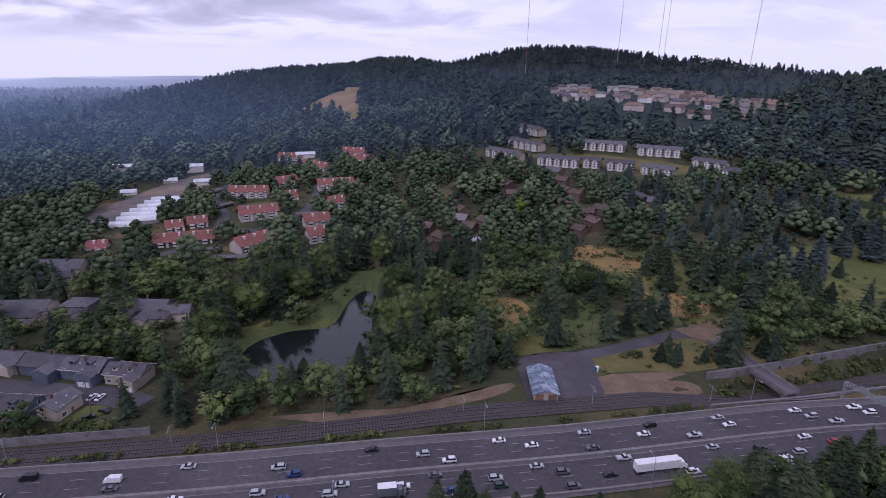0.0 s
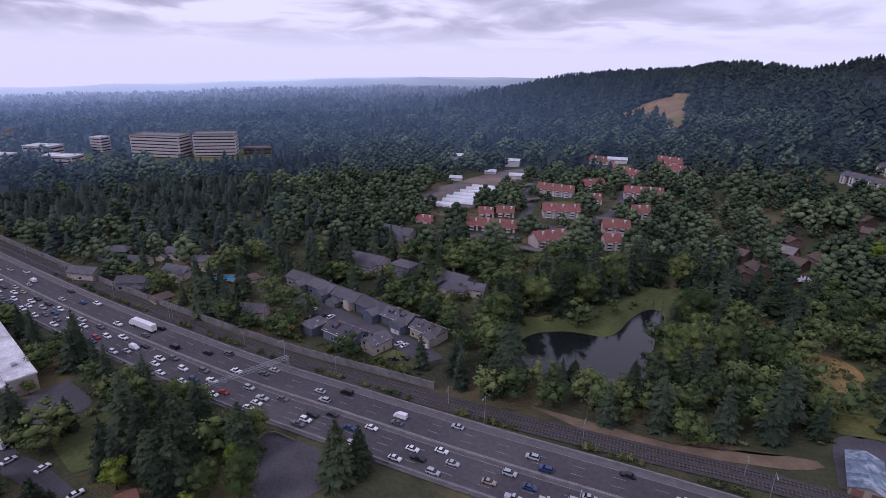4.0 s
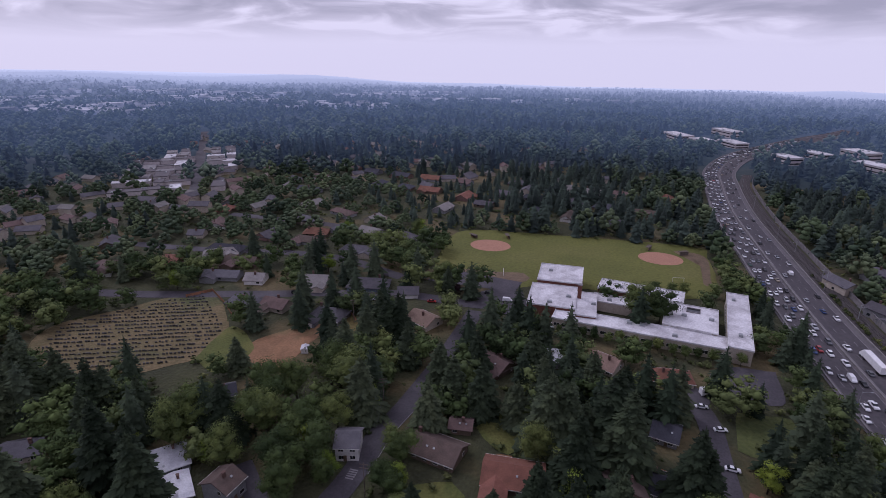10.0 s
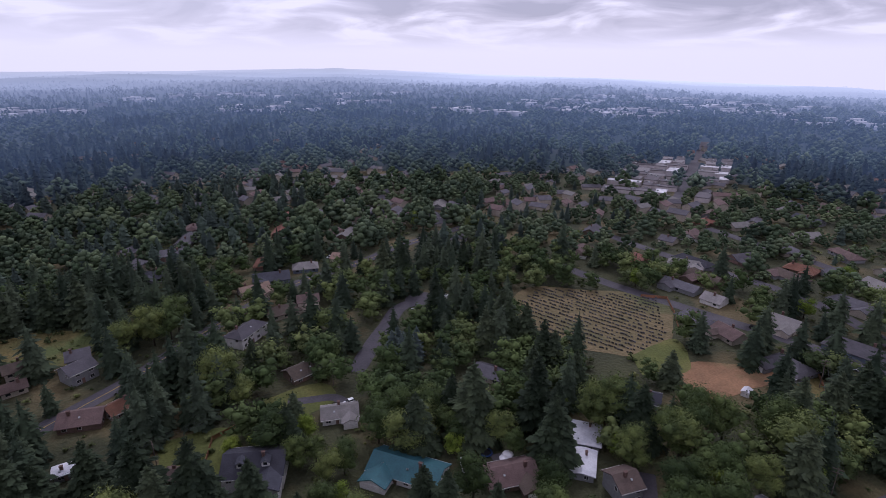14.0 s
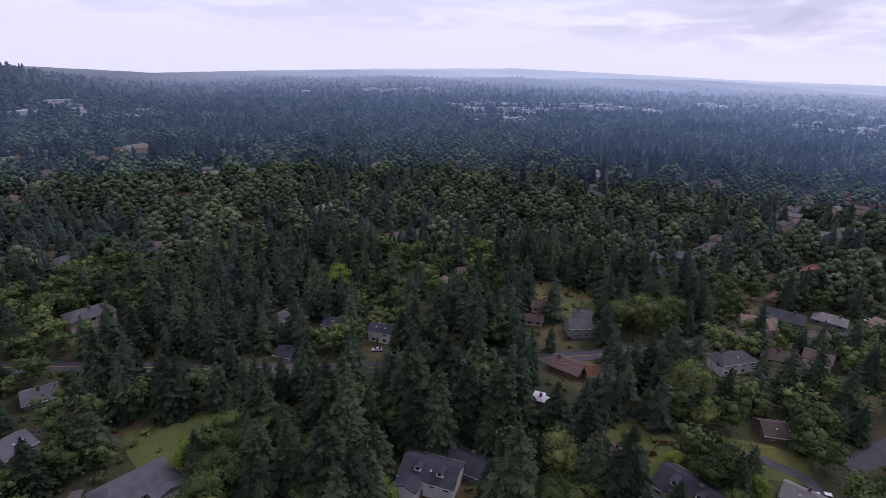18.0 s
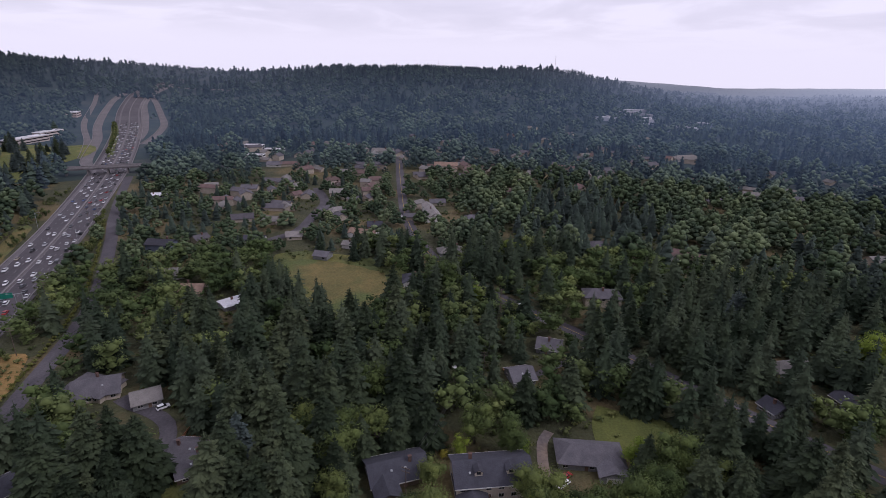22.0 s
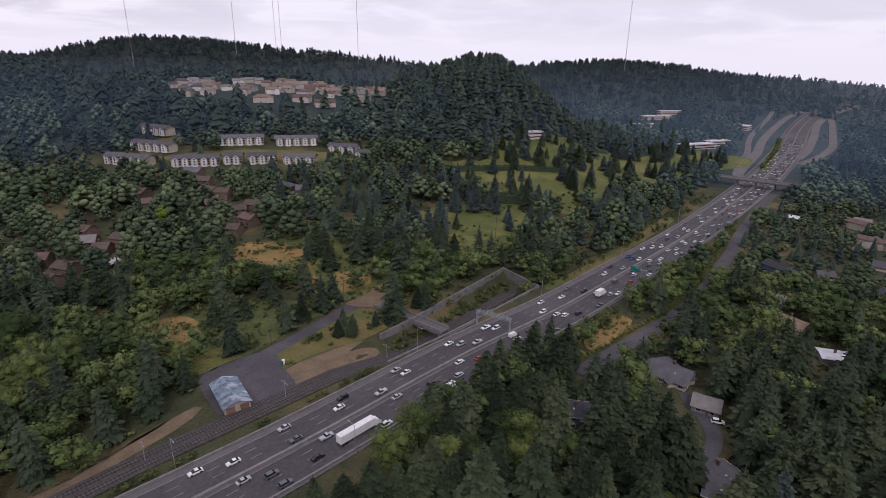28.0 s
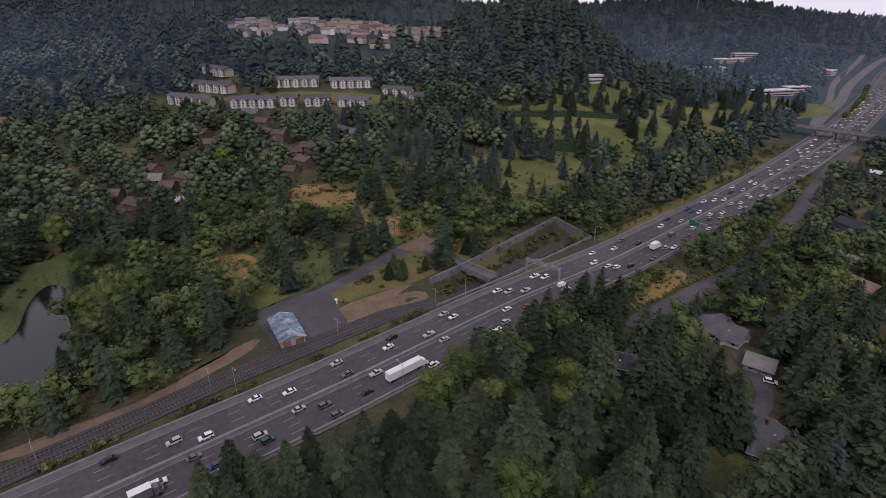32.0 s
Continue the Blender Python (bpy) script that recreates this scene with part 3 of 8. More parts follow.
LANES_N, LANES_S = (3.1, 6.8, 10.5), (-3.0, -6.2, -9.4, -12.4)
dashes = []
for off in (4.95, 8.65, 12.2, 1.4, -4.6, -7.8, -10.9, -14.0, -1.4):
    solid = off in (12.2, 1.4, -14.0, -1.4)
    for s in np.arange(200, seg[-1] - 300, 12.0 if not solid else 6.0):
        x, y, a = at_run(s, off)
        if abs(x) > 900:
            continue
        ca, sa, L, w = math.cos(radians(a)), math.sin(radians(a)), (1.9 if not solid else 3.05), 0.11
        z = float(terrain(x, y)) + 0.33
        dashes.append(([(x + ca * u - sa * q, y + sa * u + ca * q, z) for u, q in ((-L, -w), (L, -w), (L, w), (-L, w))], [(0, 1, 2, 3)]))
structure("lane_markings", join(*dashes), M_PAINT, "worn white lane lines on the highway", "road marking", kind="stuff")

# ramps and frontage lanes of the junction
for half, pts in RAMPS:
    line = spline(pts, 8.0)
    structure("ramp_road", strip(line, half, -half, 0.32, cols=3), M_RAMP, "pale concrete ramp of the highway junction", "road")
    structure("ramp_barrier", wall_along(line, half - 0.3, 0.2, 0.9, base=lambda x, y: terrain(x, y) + 0.3), M_CONC, "low concrete barrier along a ramp", "barrier")
    clear_line(line, half + 8)
    for q in line[::4]:
        sightline(q[0], q[1], half + 5, 60)

# ---- pond ----
bm = bmesh.new()
ring = spline(((-86, 200), (-84, 216), (-68, 231), (-52, 250), (-47, 275), (-42, 292), (-35, 284), (-34, 250), (-30, 215), (-34, 189), (-54, 182), (-76, 186), (-86, 200)), 4.0)[:-1]
bm.faces.new([bm.verts.new((x, y, -2.4)) for x, y in ring])
me = bpy.data.meshes.new("water")
bm.to_mesh(me)
me.materials.append(M_WATER)
tagged(new("water", me), "still dark pond water reflecting the sky", "water", "", "structure")
clear_poly([tuple(q) for q in ring])

# ---- trees ----
def tri_soup(v, f):
    return np.array(v, np.float32), np.array(f, np.int32)


SPRAYS = ((0.62, 0.0, 0.44), (0.30, 0.75, 0.52), (0.30, -0.75, 0.52), (0.12, 0.0, 0.62), (0.55, 0.7, 0.40), (0.55, -0.7, 0.40), (0.78, 0.55, 0.27), (0.78, -0.55, 0.27))


def conifer_soup(seed, whorls=15, limbs=9, width=0.19, droop=0.30, open_=0.0, tip=0.12, sprays=8):
    """Crown of a unit-high conifer: tiers of drooping pointed limbs, each a thin folded wedge with side sprays."""
    rng = np.random.default_rng(seed)
    v, f = [], []
    for w in range(whorls):
        u = (w + 0.5) / whorls
        z = 0.07 + 0.88 * u
        reach = width * (1 - u) ** 0.66 * min(1.0, 0.72 + 1.4 * u) * rng.uniform(0.82, 1.14) + 0.012
        n = max(4, int(limbs * (1 - 0.5 * u)))
        for k in range(n):
            if rng.random() < open_:
                continue
            a = 2 * math.pi * (k + rng.uniform(-0.35, 0.35)) / n + w * 0.7
            L = reach * rng.uniform(0.65, 1.25)
            dz = -droop * L * rng.uniform(0.5, 1.4) + 0.03 * u
            z0 = z + rng.uniform(-0.018, 0.018)
            ca, sa = math.cos(a), math.sin(a)
            # a feathered limb: sprays in pairs along it and one at its tip, uneven and drooping
            for at, turn, share in SPRAYS[:sprays]:
                b = a + turn * rng.uniform(0.7, 1.3)
                cb, sb = math.cos(b), math.sin(b)
                M = L * share * rng.uniform(0.75, 1.2)
                half = M * rng.uniform(0.20, 0.32) + 0.003
                tilt = rng.uniform(-0.5, 0.5) * half
                px, py, pz = ca * L * at, sa * L * at, z0 + dz * at + rng.uniform(-0.006, 0.006)
                fall = dz * share * rng.uniform(0.6, 1.5)
                i = len(v)
                v += [(px, py, pz + 0.006), (px + cb * M * .55 - sb * half, py + sb * M * .55 + cb * half, pz + fall * .4 - 0.006 + tilt), (px + cb * M, py + sb * M, pz + fall), (px + cb * M * .55 + sb * half, py + sb * M * .55 - cb * half, pz + fall * .4 - 0.006 - tilt)]
                f += [(i, i + 1, i + 3), (i + 1, i + 2, i + 3)]
    # dense dark heart
    i = len(v)
    v += [(0, 0, 0.96)] + [(width * .6 * math.cos(k * 1.0472), width * .6 * math.sin(k * 1.0472), 0.12) for k in range(6)]
    f += [(i, i + 1 + k, i + 1 + (k + 1) % 6) for k in range(6)]
    i = len(v)
    v += [(0, 0, 1.03), (tip * .1, 0, .9), (-tip * .05, tip * .09, .9), (-tip * .05, -tip * .09, .9)]
    f += [(i, i + 1, i + 2), (i, i + 2, i + 3), (i, i + 3, i + 1)]
    return tri_soup(v, f)


def cone_soup(seed, whorls, limbs, width, droop=0.35):
    """A far conifer: tiers of flat pointed limbs."""
    rng = np.random.default_rng(seed)
    v, f = [], []
    for w in range(whorls):
        u = (w + 0.4) / whorls
        mid_z, reach = 0.06 + 0.88 * u, width * (1 - u) ** 0.5 * rng.uniform(0.85, 1.2) + 0.015
        for k in range(limbs):
            a = 2 * math.pi * (k + rng.uniform(-.3, .3)) / limbs + w
            L, ca, sa, z = reach * rng.uniform(.7, 1.25), math.cos(a), math.sin(a), mid_z + rng.uniform(-0.4, 0.4) / whorls
            half = L * 0.55
            i = len(v)
            v += [(0, 0, z + 0.9 / whorls * 0.8), (ca * L, sa * L, z - droop * L), (ca * L * .5 - sa * half, sa * L * .5 + ca * half, z - droop * L * .6), (ca * L * .5 + sa * half, sa * L * .5 - ca * half, z - droop * L * .6)]
            f += [(i, i + 2, i + 1), (i, i + 1, i + 3)]
    return tri_soup(v, f)


def broadleaf_soup(seed, lobes=11, leaves=900, size=0.035, spread=0.36, core=True, stir=0.38):
    """Crown of a unit-high broadleaf tree: leaf sprays over several uneven lobes, with gaps."""
    rng = np.random.default_rng(seed)
    v, f, L = [], [], []
    for k in range(lobes):
        a, u = rng.uniform(0, 2 * math.pi), rng.uniform(0, 1)
        rad = spread * rng.uniform(0.25, 0.75) * math.sqrt(1 - (2 * u - 1) ** 2 * 0.7)
        L.append((math.cos(a) * rad, math.sin(a) * rad, 0.28 + 0.55 * u, spread * rng.uniform(0.34, 0.52)))
    L.append((0, 0, 0.60, spread * 0.66))
    L.append((0, 0, 0.40, spread * 0.6))
    if core:
        for x, y, z, r in L:
            i = len(v)
            for p, q, s in ((1, 0, 0), (-1, 0, 0), (0, 1, 0), (0, -1, 0), (0, 0, 1), (0, 0, -1)):
                m = r * 0.72 * rng.uniform(0.7, 1.1)
                v.append((x + p * m, y + q * m, z + s * m * 0.8))
            f += [tuple(i + t for t in q) for q in ((0, 2, 4), (2, 1, 4), (1, 3, 4), (3, 0, 4), (2, 0, 5), (1, 2, 5), (3, 1, 5), (0, 3, 5))]
    for n in range(leaves):
        x, y, z, r = L[rng.integers(len(L))]
        d = rng.normal(size=3)
        d /= np.linalg.norm(d)
        if d[2] < -0.5:
            d[2] *= -1
        c = np.array([x, y, z]) + d * r * np.array([1, 1, 0.85]) * rng.uniform(0.78, 1.12)
        nrm = d + rng.normal(size=3) * stir
        nrm /= np.linalg.norm(nrm)
        t = np.cross(nrm, rng.normal(size=3))
        t /= np.linalg.norm(t)
        b = np.cross(nrm, t)
        s = size * rng.uniform(0.6, 1.3)
        i = len(v)
        v += [tuple(c + t * s), tuple(c + b * s * 0.7), tuple(c - t * s), tuple(c - b * s * 0.7)]
        f += [(i, i + 1, i + 2), (i, i + 2, i + 3)]
    return tri_soup(v, f)


GOLD = (1 + math.sqrt(5)) / 2
ICO_V = np.array([(0, 1, GOLD), (0, -1, GOLD), (0, 1, -GOLD), (0, -1, -GOLD), (1, GOLD, 0), (-1, GOLD, 0), (1, -GOLD, 0), (-1, -GOLD, 0), (GOLD, 0, 1), (GOLD, 0, -1), (-GOLD, 0, 1), (-GOLD, 0, -1)]) / math.sqrt(1 + GOLD ** 2)
ICO_F = [(i, j, k) for i in range(12) for j in range(i + 1, 12) for k in range(j + 1, 12) if max(np.linalg.norm(ICO_V[p] - ICO_V[q]) for p, q in ((i, j), (j, k), (i, k))) < 1.1]
ICO_F = [(i, j, k) if np.dot(np.cross(ICO_V[j] - ICO_V[i], ICO_V[k] - ICO_V[i]), ICO_V[i]) > 0 else (i, k, j) for i, j, k in ICO_F]
OCT_V = np.array([(1, 0, 0), (-1, 0, 0), (0, 1, 0), (0, -1, 0), (0, 0, 1), (0, 0, -1)], float)
OCT_F = [(0, 2, 4), (2, 1, 4), (1, 3, 4), (3, 0, 4), (2, 0, 5), (1, 2, 5), (3, 1, 5), (0, 3, 5)]


def clump_soup(seed, lobes, leaves, size, spread, fine=True, lump=1.0):
    """Crown of a unit-high broadleaf tree: uneven clumps heaped into a crown, with loose sprays standing off them."""
    rng = np.random.default_rng(seed)
    v, f, L = [], [], []
    for k in range(lobes):
        u = (k + rng.uniform(0.1, 0.9)) / lobes
        a = k * 2.4 + rng.uniform(-0.5, 0.5)
        rad = spread * (0.28 + (0.62 - 0.2 * lump) * math.sin(math.pi * (0.15 + 0.8 * u))) * rng.uniform(0.75, 1.2) * (1 - u ** 3)
        L.append((math.cos(a) * rad, math.sin(a) * rad, 0.25 + 0.60 * u, lump * spread * rng.uniform(0.36, 0.58) * (1.12 - 0.35 * u)))
    base_v, base_f = (ICO_V, ICO_F) if fine else (OCT_V, OCT_F)
    for x, y, z, r in L:
        i = len(v)
        w = rng.uniform(0.62, 1.28, len(base_v))[:, None]
        v += [tuple(q) for q in base_v * w * (r, r, r * 0.85) + (x, y, z)]
        f += [tuple(i + t for t in q) for q in base_f]
    for n in range(leaves):
        x, y, z, r = L[rng.integers(len(L))]
        d = rng.normal(size=3)
        d[2] = abs(d[2]) - 0.3
        d /= np.linalg.norm(d)
        c = np.array([x, y, z]) + d * r * np.array([1, 1, 0.85]) * rng.uniform(0.9, 1.2)
        nrm = d + rng.normal(size=3) * 0.45
        nrm /= np.linalg.norm(nrm)
        t = np.cross(nrm, rng.normal(size=3))
        t /= np.linalg.norm(t)
        b = np.cross(nrm, t)
        q = size * rng.uniform(0.6, 1.3)
        i = len(v)
        v += [tuple(c + t * q), tuple(c + b * q * 0.7), tuple(c - t * q), tuple(c - b * q * 0.7)]
        f += [(i, i + 1, i + 2), (i, i + 2, i + 3)]
    return tri_soup(v, f)


def soup_mesh(name, soup, material, tone=None):
    v, f = soup
    me = bpy.data.meshes.new(name)
    me.vertices.add(len(v))
    me.vertices.foreach_set("co", v.ravel())
    me.loops.add(len(f) * 3)
    me.loops.foreach_set("vertex_index", f.ravel())
    me.polygons.add(len(f))
    me.polygons.foreach_set("loop_start", np.arange(0, len(f) * 3, 3, dtype=np.int32))
    me.update(calc_edges=True)
    me.shade_smooth()
    if tone is not None:
        me.attributes.new("tone", "FLOAT", "POINT").data.foreach_set("value", tone)
    me.materials.append(material)
    return me


def scatter(name, soups, rows, material, label, category):
    """Many copies of small crowns joined into one mesh. rows: x, y, z, height, spread."""
    rng = np.random.default_rng(len(rows))
    vs, fs, ts, n = [], [], [], 0
    pick = rng.integers(len(soups), size=len(rows))
    tint = rng.random(len(rows))
    turn = rng.uniform(0, 2 * math.pi, len(rows))
    for k, (v, f) in enumerate(soups):
        R = rows[pick == k]
        T = turn[pick == k]
        if not len(R):
            continue
        c, s = np.cos(T)[:, None], np.sin(T)[:, None]
        x = (v[None, :, 0] * c - v[None, :, 1] * s) * R[:, 4:5] + R[:, 0:1]
        y = (v[None, :, 0] * s + v[None, :, 1] * c) * R[:, 4:5] + R[:, 1:2]
        z = v[None, :, 2] * R[:, 3:4] + R[:, 2:3]
        vs.append(np.stack([x, y, z], -1).reshape(-1, 3))
        fs.append((f[None] + (np.arange(len(R)) * len(v))[:, None, None] + n).reshape(-1, 3))
        ts.append(np.repeat(tint[pick == k], len(v)))
        n += len(R) * len(v)
    if not vs:
        return None
    o = new(name, soup_mesh(name, (np.vstack(vs).astype(np.float32), np.vstack(fs).astype(np.int32)), material, np.concatenate(ts).astype(np.float32)))
    return tagged(o, label, category, "", "stuff")


def trunk_geo(h, r):
    return tube([(0, 0, -0.5), (0.02 * h, 0, h * 0.3), (0, 0.015 * h, h * 0.6), (0, 0, h * 0.93)], r, 6, 0.2)


def limbs_geo(h, r, seed):
    rng = np.random.default_rng(seed)
    parts = [tube([(0, 0, -0.5), (0.01, 0.02, h * 0.35), (0, 0, h * 0.62)], r, 7, 0.45)]
    for k in range(5):
        a, z = 2 * math.pi * k / 5 + rng.uniform(-.4, .4), h * rng.uniform(.28, .5)
        e = h * rng.uniform(.16, .26)
        parts.append(tube([(0, 0, z), (math.cos(a) * e * .5, math.sin(a) * e * .5, z + e * .5), (math.cos(a) * e, math.sin(a) * e, z + e * 1.3)], r * .45, 5, .3))
    return join(*parts)


def tree_kind(name, crown, material, height, bole, label, category="tree", seed=0, broad=False, group="trees of the neighbourhood"):
    """A model tree, kept as the first one of its kind."""
    v, f = crown
    me = soup_mesh("crown", (v * height, f), material)
    tk = mesh_data("trunk", *(limbs_geo(height, bole, seed) if broad else trunk_geo(height, bole)), M_BARK, True)
    return (name, me, tk, height, label, category, group)


def plant(kind, x, y, h, turn=0.0):
    name, me, tk, height, label, category, group = kind
    e = thing(name, label, category, (x, y, float(terrain(x, y))), turn, group)
    s = h / height
    e.scale = (s * random.uniform(0.9, 1.15), s * random.uniform(0.9, 1.15), s)
    under("trunk", tk, e)
    under("crown", me, e)
    return e


FIRS = [tree_kind("fir_tree", conifer_soup(k, 32, 15, 0.265 + 0.03 * (k % 3), 0.42, 0.06), M_FIR, 24, 0.35, "tall dark green fir with drooping tiered limbs", seed=k) for k in range(5)]
SPRUCES = [tree_kind("blue_spruce", conifer_soup(20 + k, 26, 13, 0.27, 0.2, 0.05), M_BLUEFIR, 16, 0.3, "blue-grey spruce with stiff spreading tiers", seed=k) for k in range(2)]
CEDARS = [tree_kind("cedar_tree", conifer_soup(40 + k, 30, 14, 0.30, 0.55, 0.0), M_FIR, 18, 0.35, "dense dark cedar with a broad skirt of branches", seed=k) for k in range(2)]
MAPLES = [tree_kind("broadleaf_tree", broadleaf_soup(60 + k, 22, 3800, 0.0150, 0.40 + 0.04 * (k % 2), True, 0.28), M_LEAF, 15, 0.32, "full green broadleaf tree with an uneven crown", seed=k, broad=True) for k in range(4)]
LIMES = [tree_kind("young_maple", broadleaf_soup(80 + k, 14, 3000, 0.016, 0.37), M_BRIGHT, 11, 0.24, "fresh yellow-green maple with a rounded airy crown", seed=k, broad=True) for k in range(2)]
PLUMS = [tree_kind("plum_tree", broadleaf_soup(90, 8, 700, 0.04, 0.40), M_PURPLE, 7, 0.18, "dark purple-leaved plum tree", seed=3, broad=True)]
YELLOWS = [tree_kind("flowering_shrub", broadleaf_soup(95, 7, 500, 0.045, 0.42), M_YELLOWB, 5, 0.12, "bright yellow-leaved shrub in a garden", "shrub", seed=4, broad=True)]

# trees that stand out: x, y, height
SPOTS = []
SPOTS += [("fir", *row) for row in ((-88, 123, 14), (-6, 117, 16), (3, 119, 18), (13, 120, 15), (35, 120, 14), (44, 120, 15), (128, 137, 20), (119, 131, 18), (-81, 111, 22), (-69, 114, 18), (4, 125, 14), (139, 128, 24), (133, 134, 22), (152, 117, 20), (138, 116, 24), (121, 112, 20), (133, 41, 18), (181, 79, 22), (196, 78, 22), (191, 66, 22), (182, 52, 24), (181, 41, 24), (183, 32, 24), (197, 25, 24), (198, 16, 24), (193, 7, 22), (203, 0, 24), (197, -11, 22), (160, 12, 20), (166, -12, 22),)]
SPOTS += [("fir", *row) for row in ((175, -20, 24), (191, -26, 22), (80, 96, 18), (91, 94, 20), (75, 104, 18), (-116, -177, 24), (-105, -177, 22), (-122, -172, 22), (-105, -222, 22), (-103, -238, 24), (-94, -273, 24), (-103, -266, 24), (-139, -262, 22), (-147, -252, 20), (-155, -124, 16), (-162, -123, 16), (-196, -81, 24), (-194, -72, 24), (-164, -82, 20), (-89, -108, 26), (-91, -105, 24), (-153, -48, 20), (-167, -46, 20), (-14, -203, 16), (-118, -134, 20), (-120, -150, 20), (-106, -144, 20), (157, -128, 22), (121, -105, 20), (105, -101, 20),)]
SPOTS += [("fir", *row) for row in ((98, -122, 22), (57, -150, 20), (94, -283, 26), (83, -286, 26), (65, -282, 26), (52, -281, 26), (99, -267, 26), (42, -290, 24), (232, -60, 18), (174, -15, 20), (88, -89, 20), (77, -109, 18), (172, -158, 24), (171, -171, 24), (197, -114, 22), (95, -178, 22), (82, -173, 20), (179, -128, 22), (163, -126, 22), (134, -127, 22), (108, -119, 22), (102, -101, 18), (116, -100, 18), (125, -101, 20), (79, -157, 24), (66, -152, 22), (-248, -65, 16), (-192, -76, 22), (-184, -82, 22), (-177, -62, 22),)]
SPOTS += [("fir", *row) for row in ((-179, -35, 20), (-159, -39, 20), (-170, -17, 22), (-169, -9, 20), (-153, -16, 18), (-161, -126, 18), (-165, -121, 18), (-156, 73, 18), (-142, 74, 20), (-133, -22, 18), (-155, -1, 20), (-145, 6, 20), (205, 317, 20), (397, 342, 10), (363, 298, 10), (461, 390, 24), (404, 381, 20), (127, 301, 22), (130, 295, 20), (123, 274, 18), (192, 259, 22), (163, 299, 24), (147, 292, 22), (86, 226, 14), (51, 242, 16), (145, 128, 24), (138, 129, 22), (124, 130, 22), (132, 129, 22), (-52, 184, 13),)]
SPOTS += [("fir", *row) for row in ((-46, 145, 8), (-55, 142, 8), (-24, 194, 20), (66, 363, 22), (-3, 343, 20),)]
SPOTS += [("leaf", *row) for row in ((-80, 122, 14), (69, 125, 17), (81, 123, 16), (-75, 113, 20), (-150, 90, 14), (-127, 92, 14), (-160, 90, 14), (136, 78, 14), (143, 72, 12), (143, 18, 18), (161, -2, 22), (-184, -82, 20), (-156, -85, 20), (-123, -116, 18), (-113, -117, 18), (-139, -102, 18), (-145, -93, 18), (-259, -70, 14), (-64, -147, 13), (-66, -135, 12),)]
SPOTS += [("bigfir", *row) for row in ((100, 131, 20), (90, 126, 18), (116, 129, 20), (102, 106, 22), (93, 83, 18), (105, 76, 20), (117, 94, 18), (96, 116, 22), (108, 116, 24), (86, 112, 20))]
SPOTS += [("leaf", *row) for row in ((1, -254, 20), (12, -253, 20), (22, -244, 20), (-7, -257, 18), (-179, -324, 14), (-53, -147, 15), (-8, -179, 14), (71, -169, 22), (259, -43, 20), (54, -215, 16), (32, -241, 16), (23, -251, 16), (177, -22, 20), (116, -87, 20), (-1, -192, 20), (38, -122, 22), (28, -127, 20), (29, -219, 16), (15, -244, 18), (4, -253, 18), (52, -215, 16), (-3, -195, 18), (-253, 31, 14), (-117, 39, 16), (-147, 32, 14), (-158, -47, 20), (-150, -59, 22), (-152, -75, 22), (-117, -115, 20), (-127, -94, 18),)]
SPOTS += [("leaf", *row) for row in ((-169, 69, 18), (-328, -106, 14), (-173, 67, 16), (163, 270, 12), (151, 262, 12), (79, 270, 14), (-65, 297, 18), (-80, 258, 20), (-99, 233, 20), (-45, 196, 16), (-77, 182, 14), (-19, 262, 20), (-3, 231, 18), (29, 209, 14),)]
SPOTS += [("bigfir", *row) for row in ((152, 39, 22), (120, 101, 17), (129, 108, 19), (139, 110, 18), (147, 119, 19), (155, 122, 17), (160, 128, 14))]
SPOTS += [("spruce", *row) for row in ((148, 93, 13), (-68, -190, 13), (-77, -185, 11), (208, -172, 18), (353, -108, 14), (8, -222, 9), (207, -174, 18), (-71, -185, 14), (-79, -190, 12), (282, 359, 22), (268, 322, 22), (268, 280, 13), (246, 385, 22), (301, 418, 22), (352, 432, 22), (356, 411, 20), (443, 358, 16), (441, 319, 14), (545, 385, 18), (242, 383, 20), (264, 357, 20),)]
SPOTS += [("cedar", *row) for row in ((-203, -128, 18), (159, -105, 18), (166, -103, 18), (105, -167, 22), (107, -181, 22), (-201, -123, 18), (101, 203, 9), (93, 202, 9), (69, 161, 6), (65, 166, 6),)]
SPOTS += [("lime", *row) for row in ((-49, -178, 14), (-93, -142, 13), (-149, -356, 14), (-213, -201, 12), (-231, -276, 10), (165, -198, 20), (237, -52, 14), (144, -33, 8), (165, -198, 20), (-245, 23, 13), (-121, 5, 14), (-318, -152, 12), (-213, -201, 13), (-42, 144, 6), (56, 385, 16),)]
SPOTS += [("plum", *row) for row in ((-7, -218, 9), (-237, -38, 8),)]
SPOTS += [("leaf", *row) for row in ((-59, -135, 15), (-93, -137, 14), (-121, -115, 17), (-124, -96, 17), (-49, -178, 15), (-62, -142, 15), (-135, -97, 16), (-141, -89, 16), (144, -32, 8), (94, -244, 15), (-223, -163, 5), (-264, -128, 5), (-226, -117, 4))]
SPOTS += [("bigfir", *row) for row in ((-95, -115, 25), (-118, -185, 25), (-96, -207, 26), (-117, -153, 24), (-128, -137, 22), (-193, -120, 20), (-167, -84, 24), (-183, -81, 23), (-143, -67, 24), (-245, -66, 18), (-156, -48, 22), (241, -14, 25), (226, -29, 25), (173, -14, 24), (165, -4, 24), (154, -70, 22), (151, -95, 24), (188, -94, 24), (122, -130, 23), (104, -128, 23), (124, -107, 22), (101, -97, 22), (99, -160, 24), (85, -173, 24), (70, -165, 24), (67, -140, 22))]
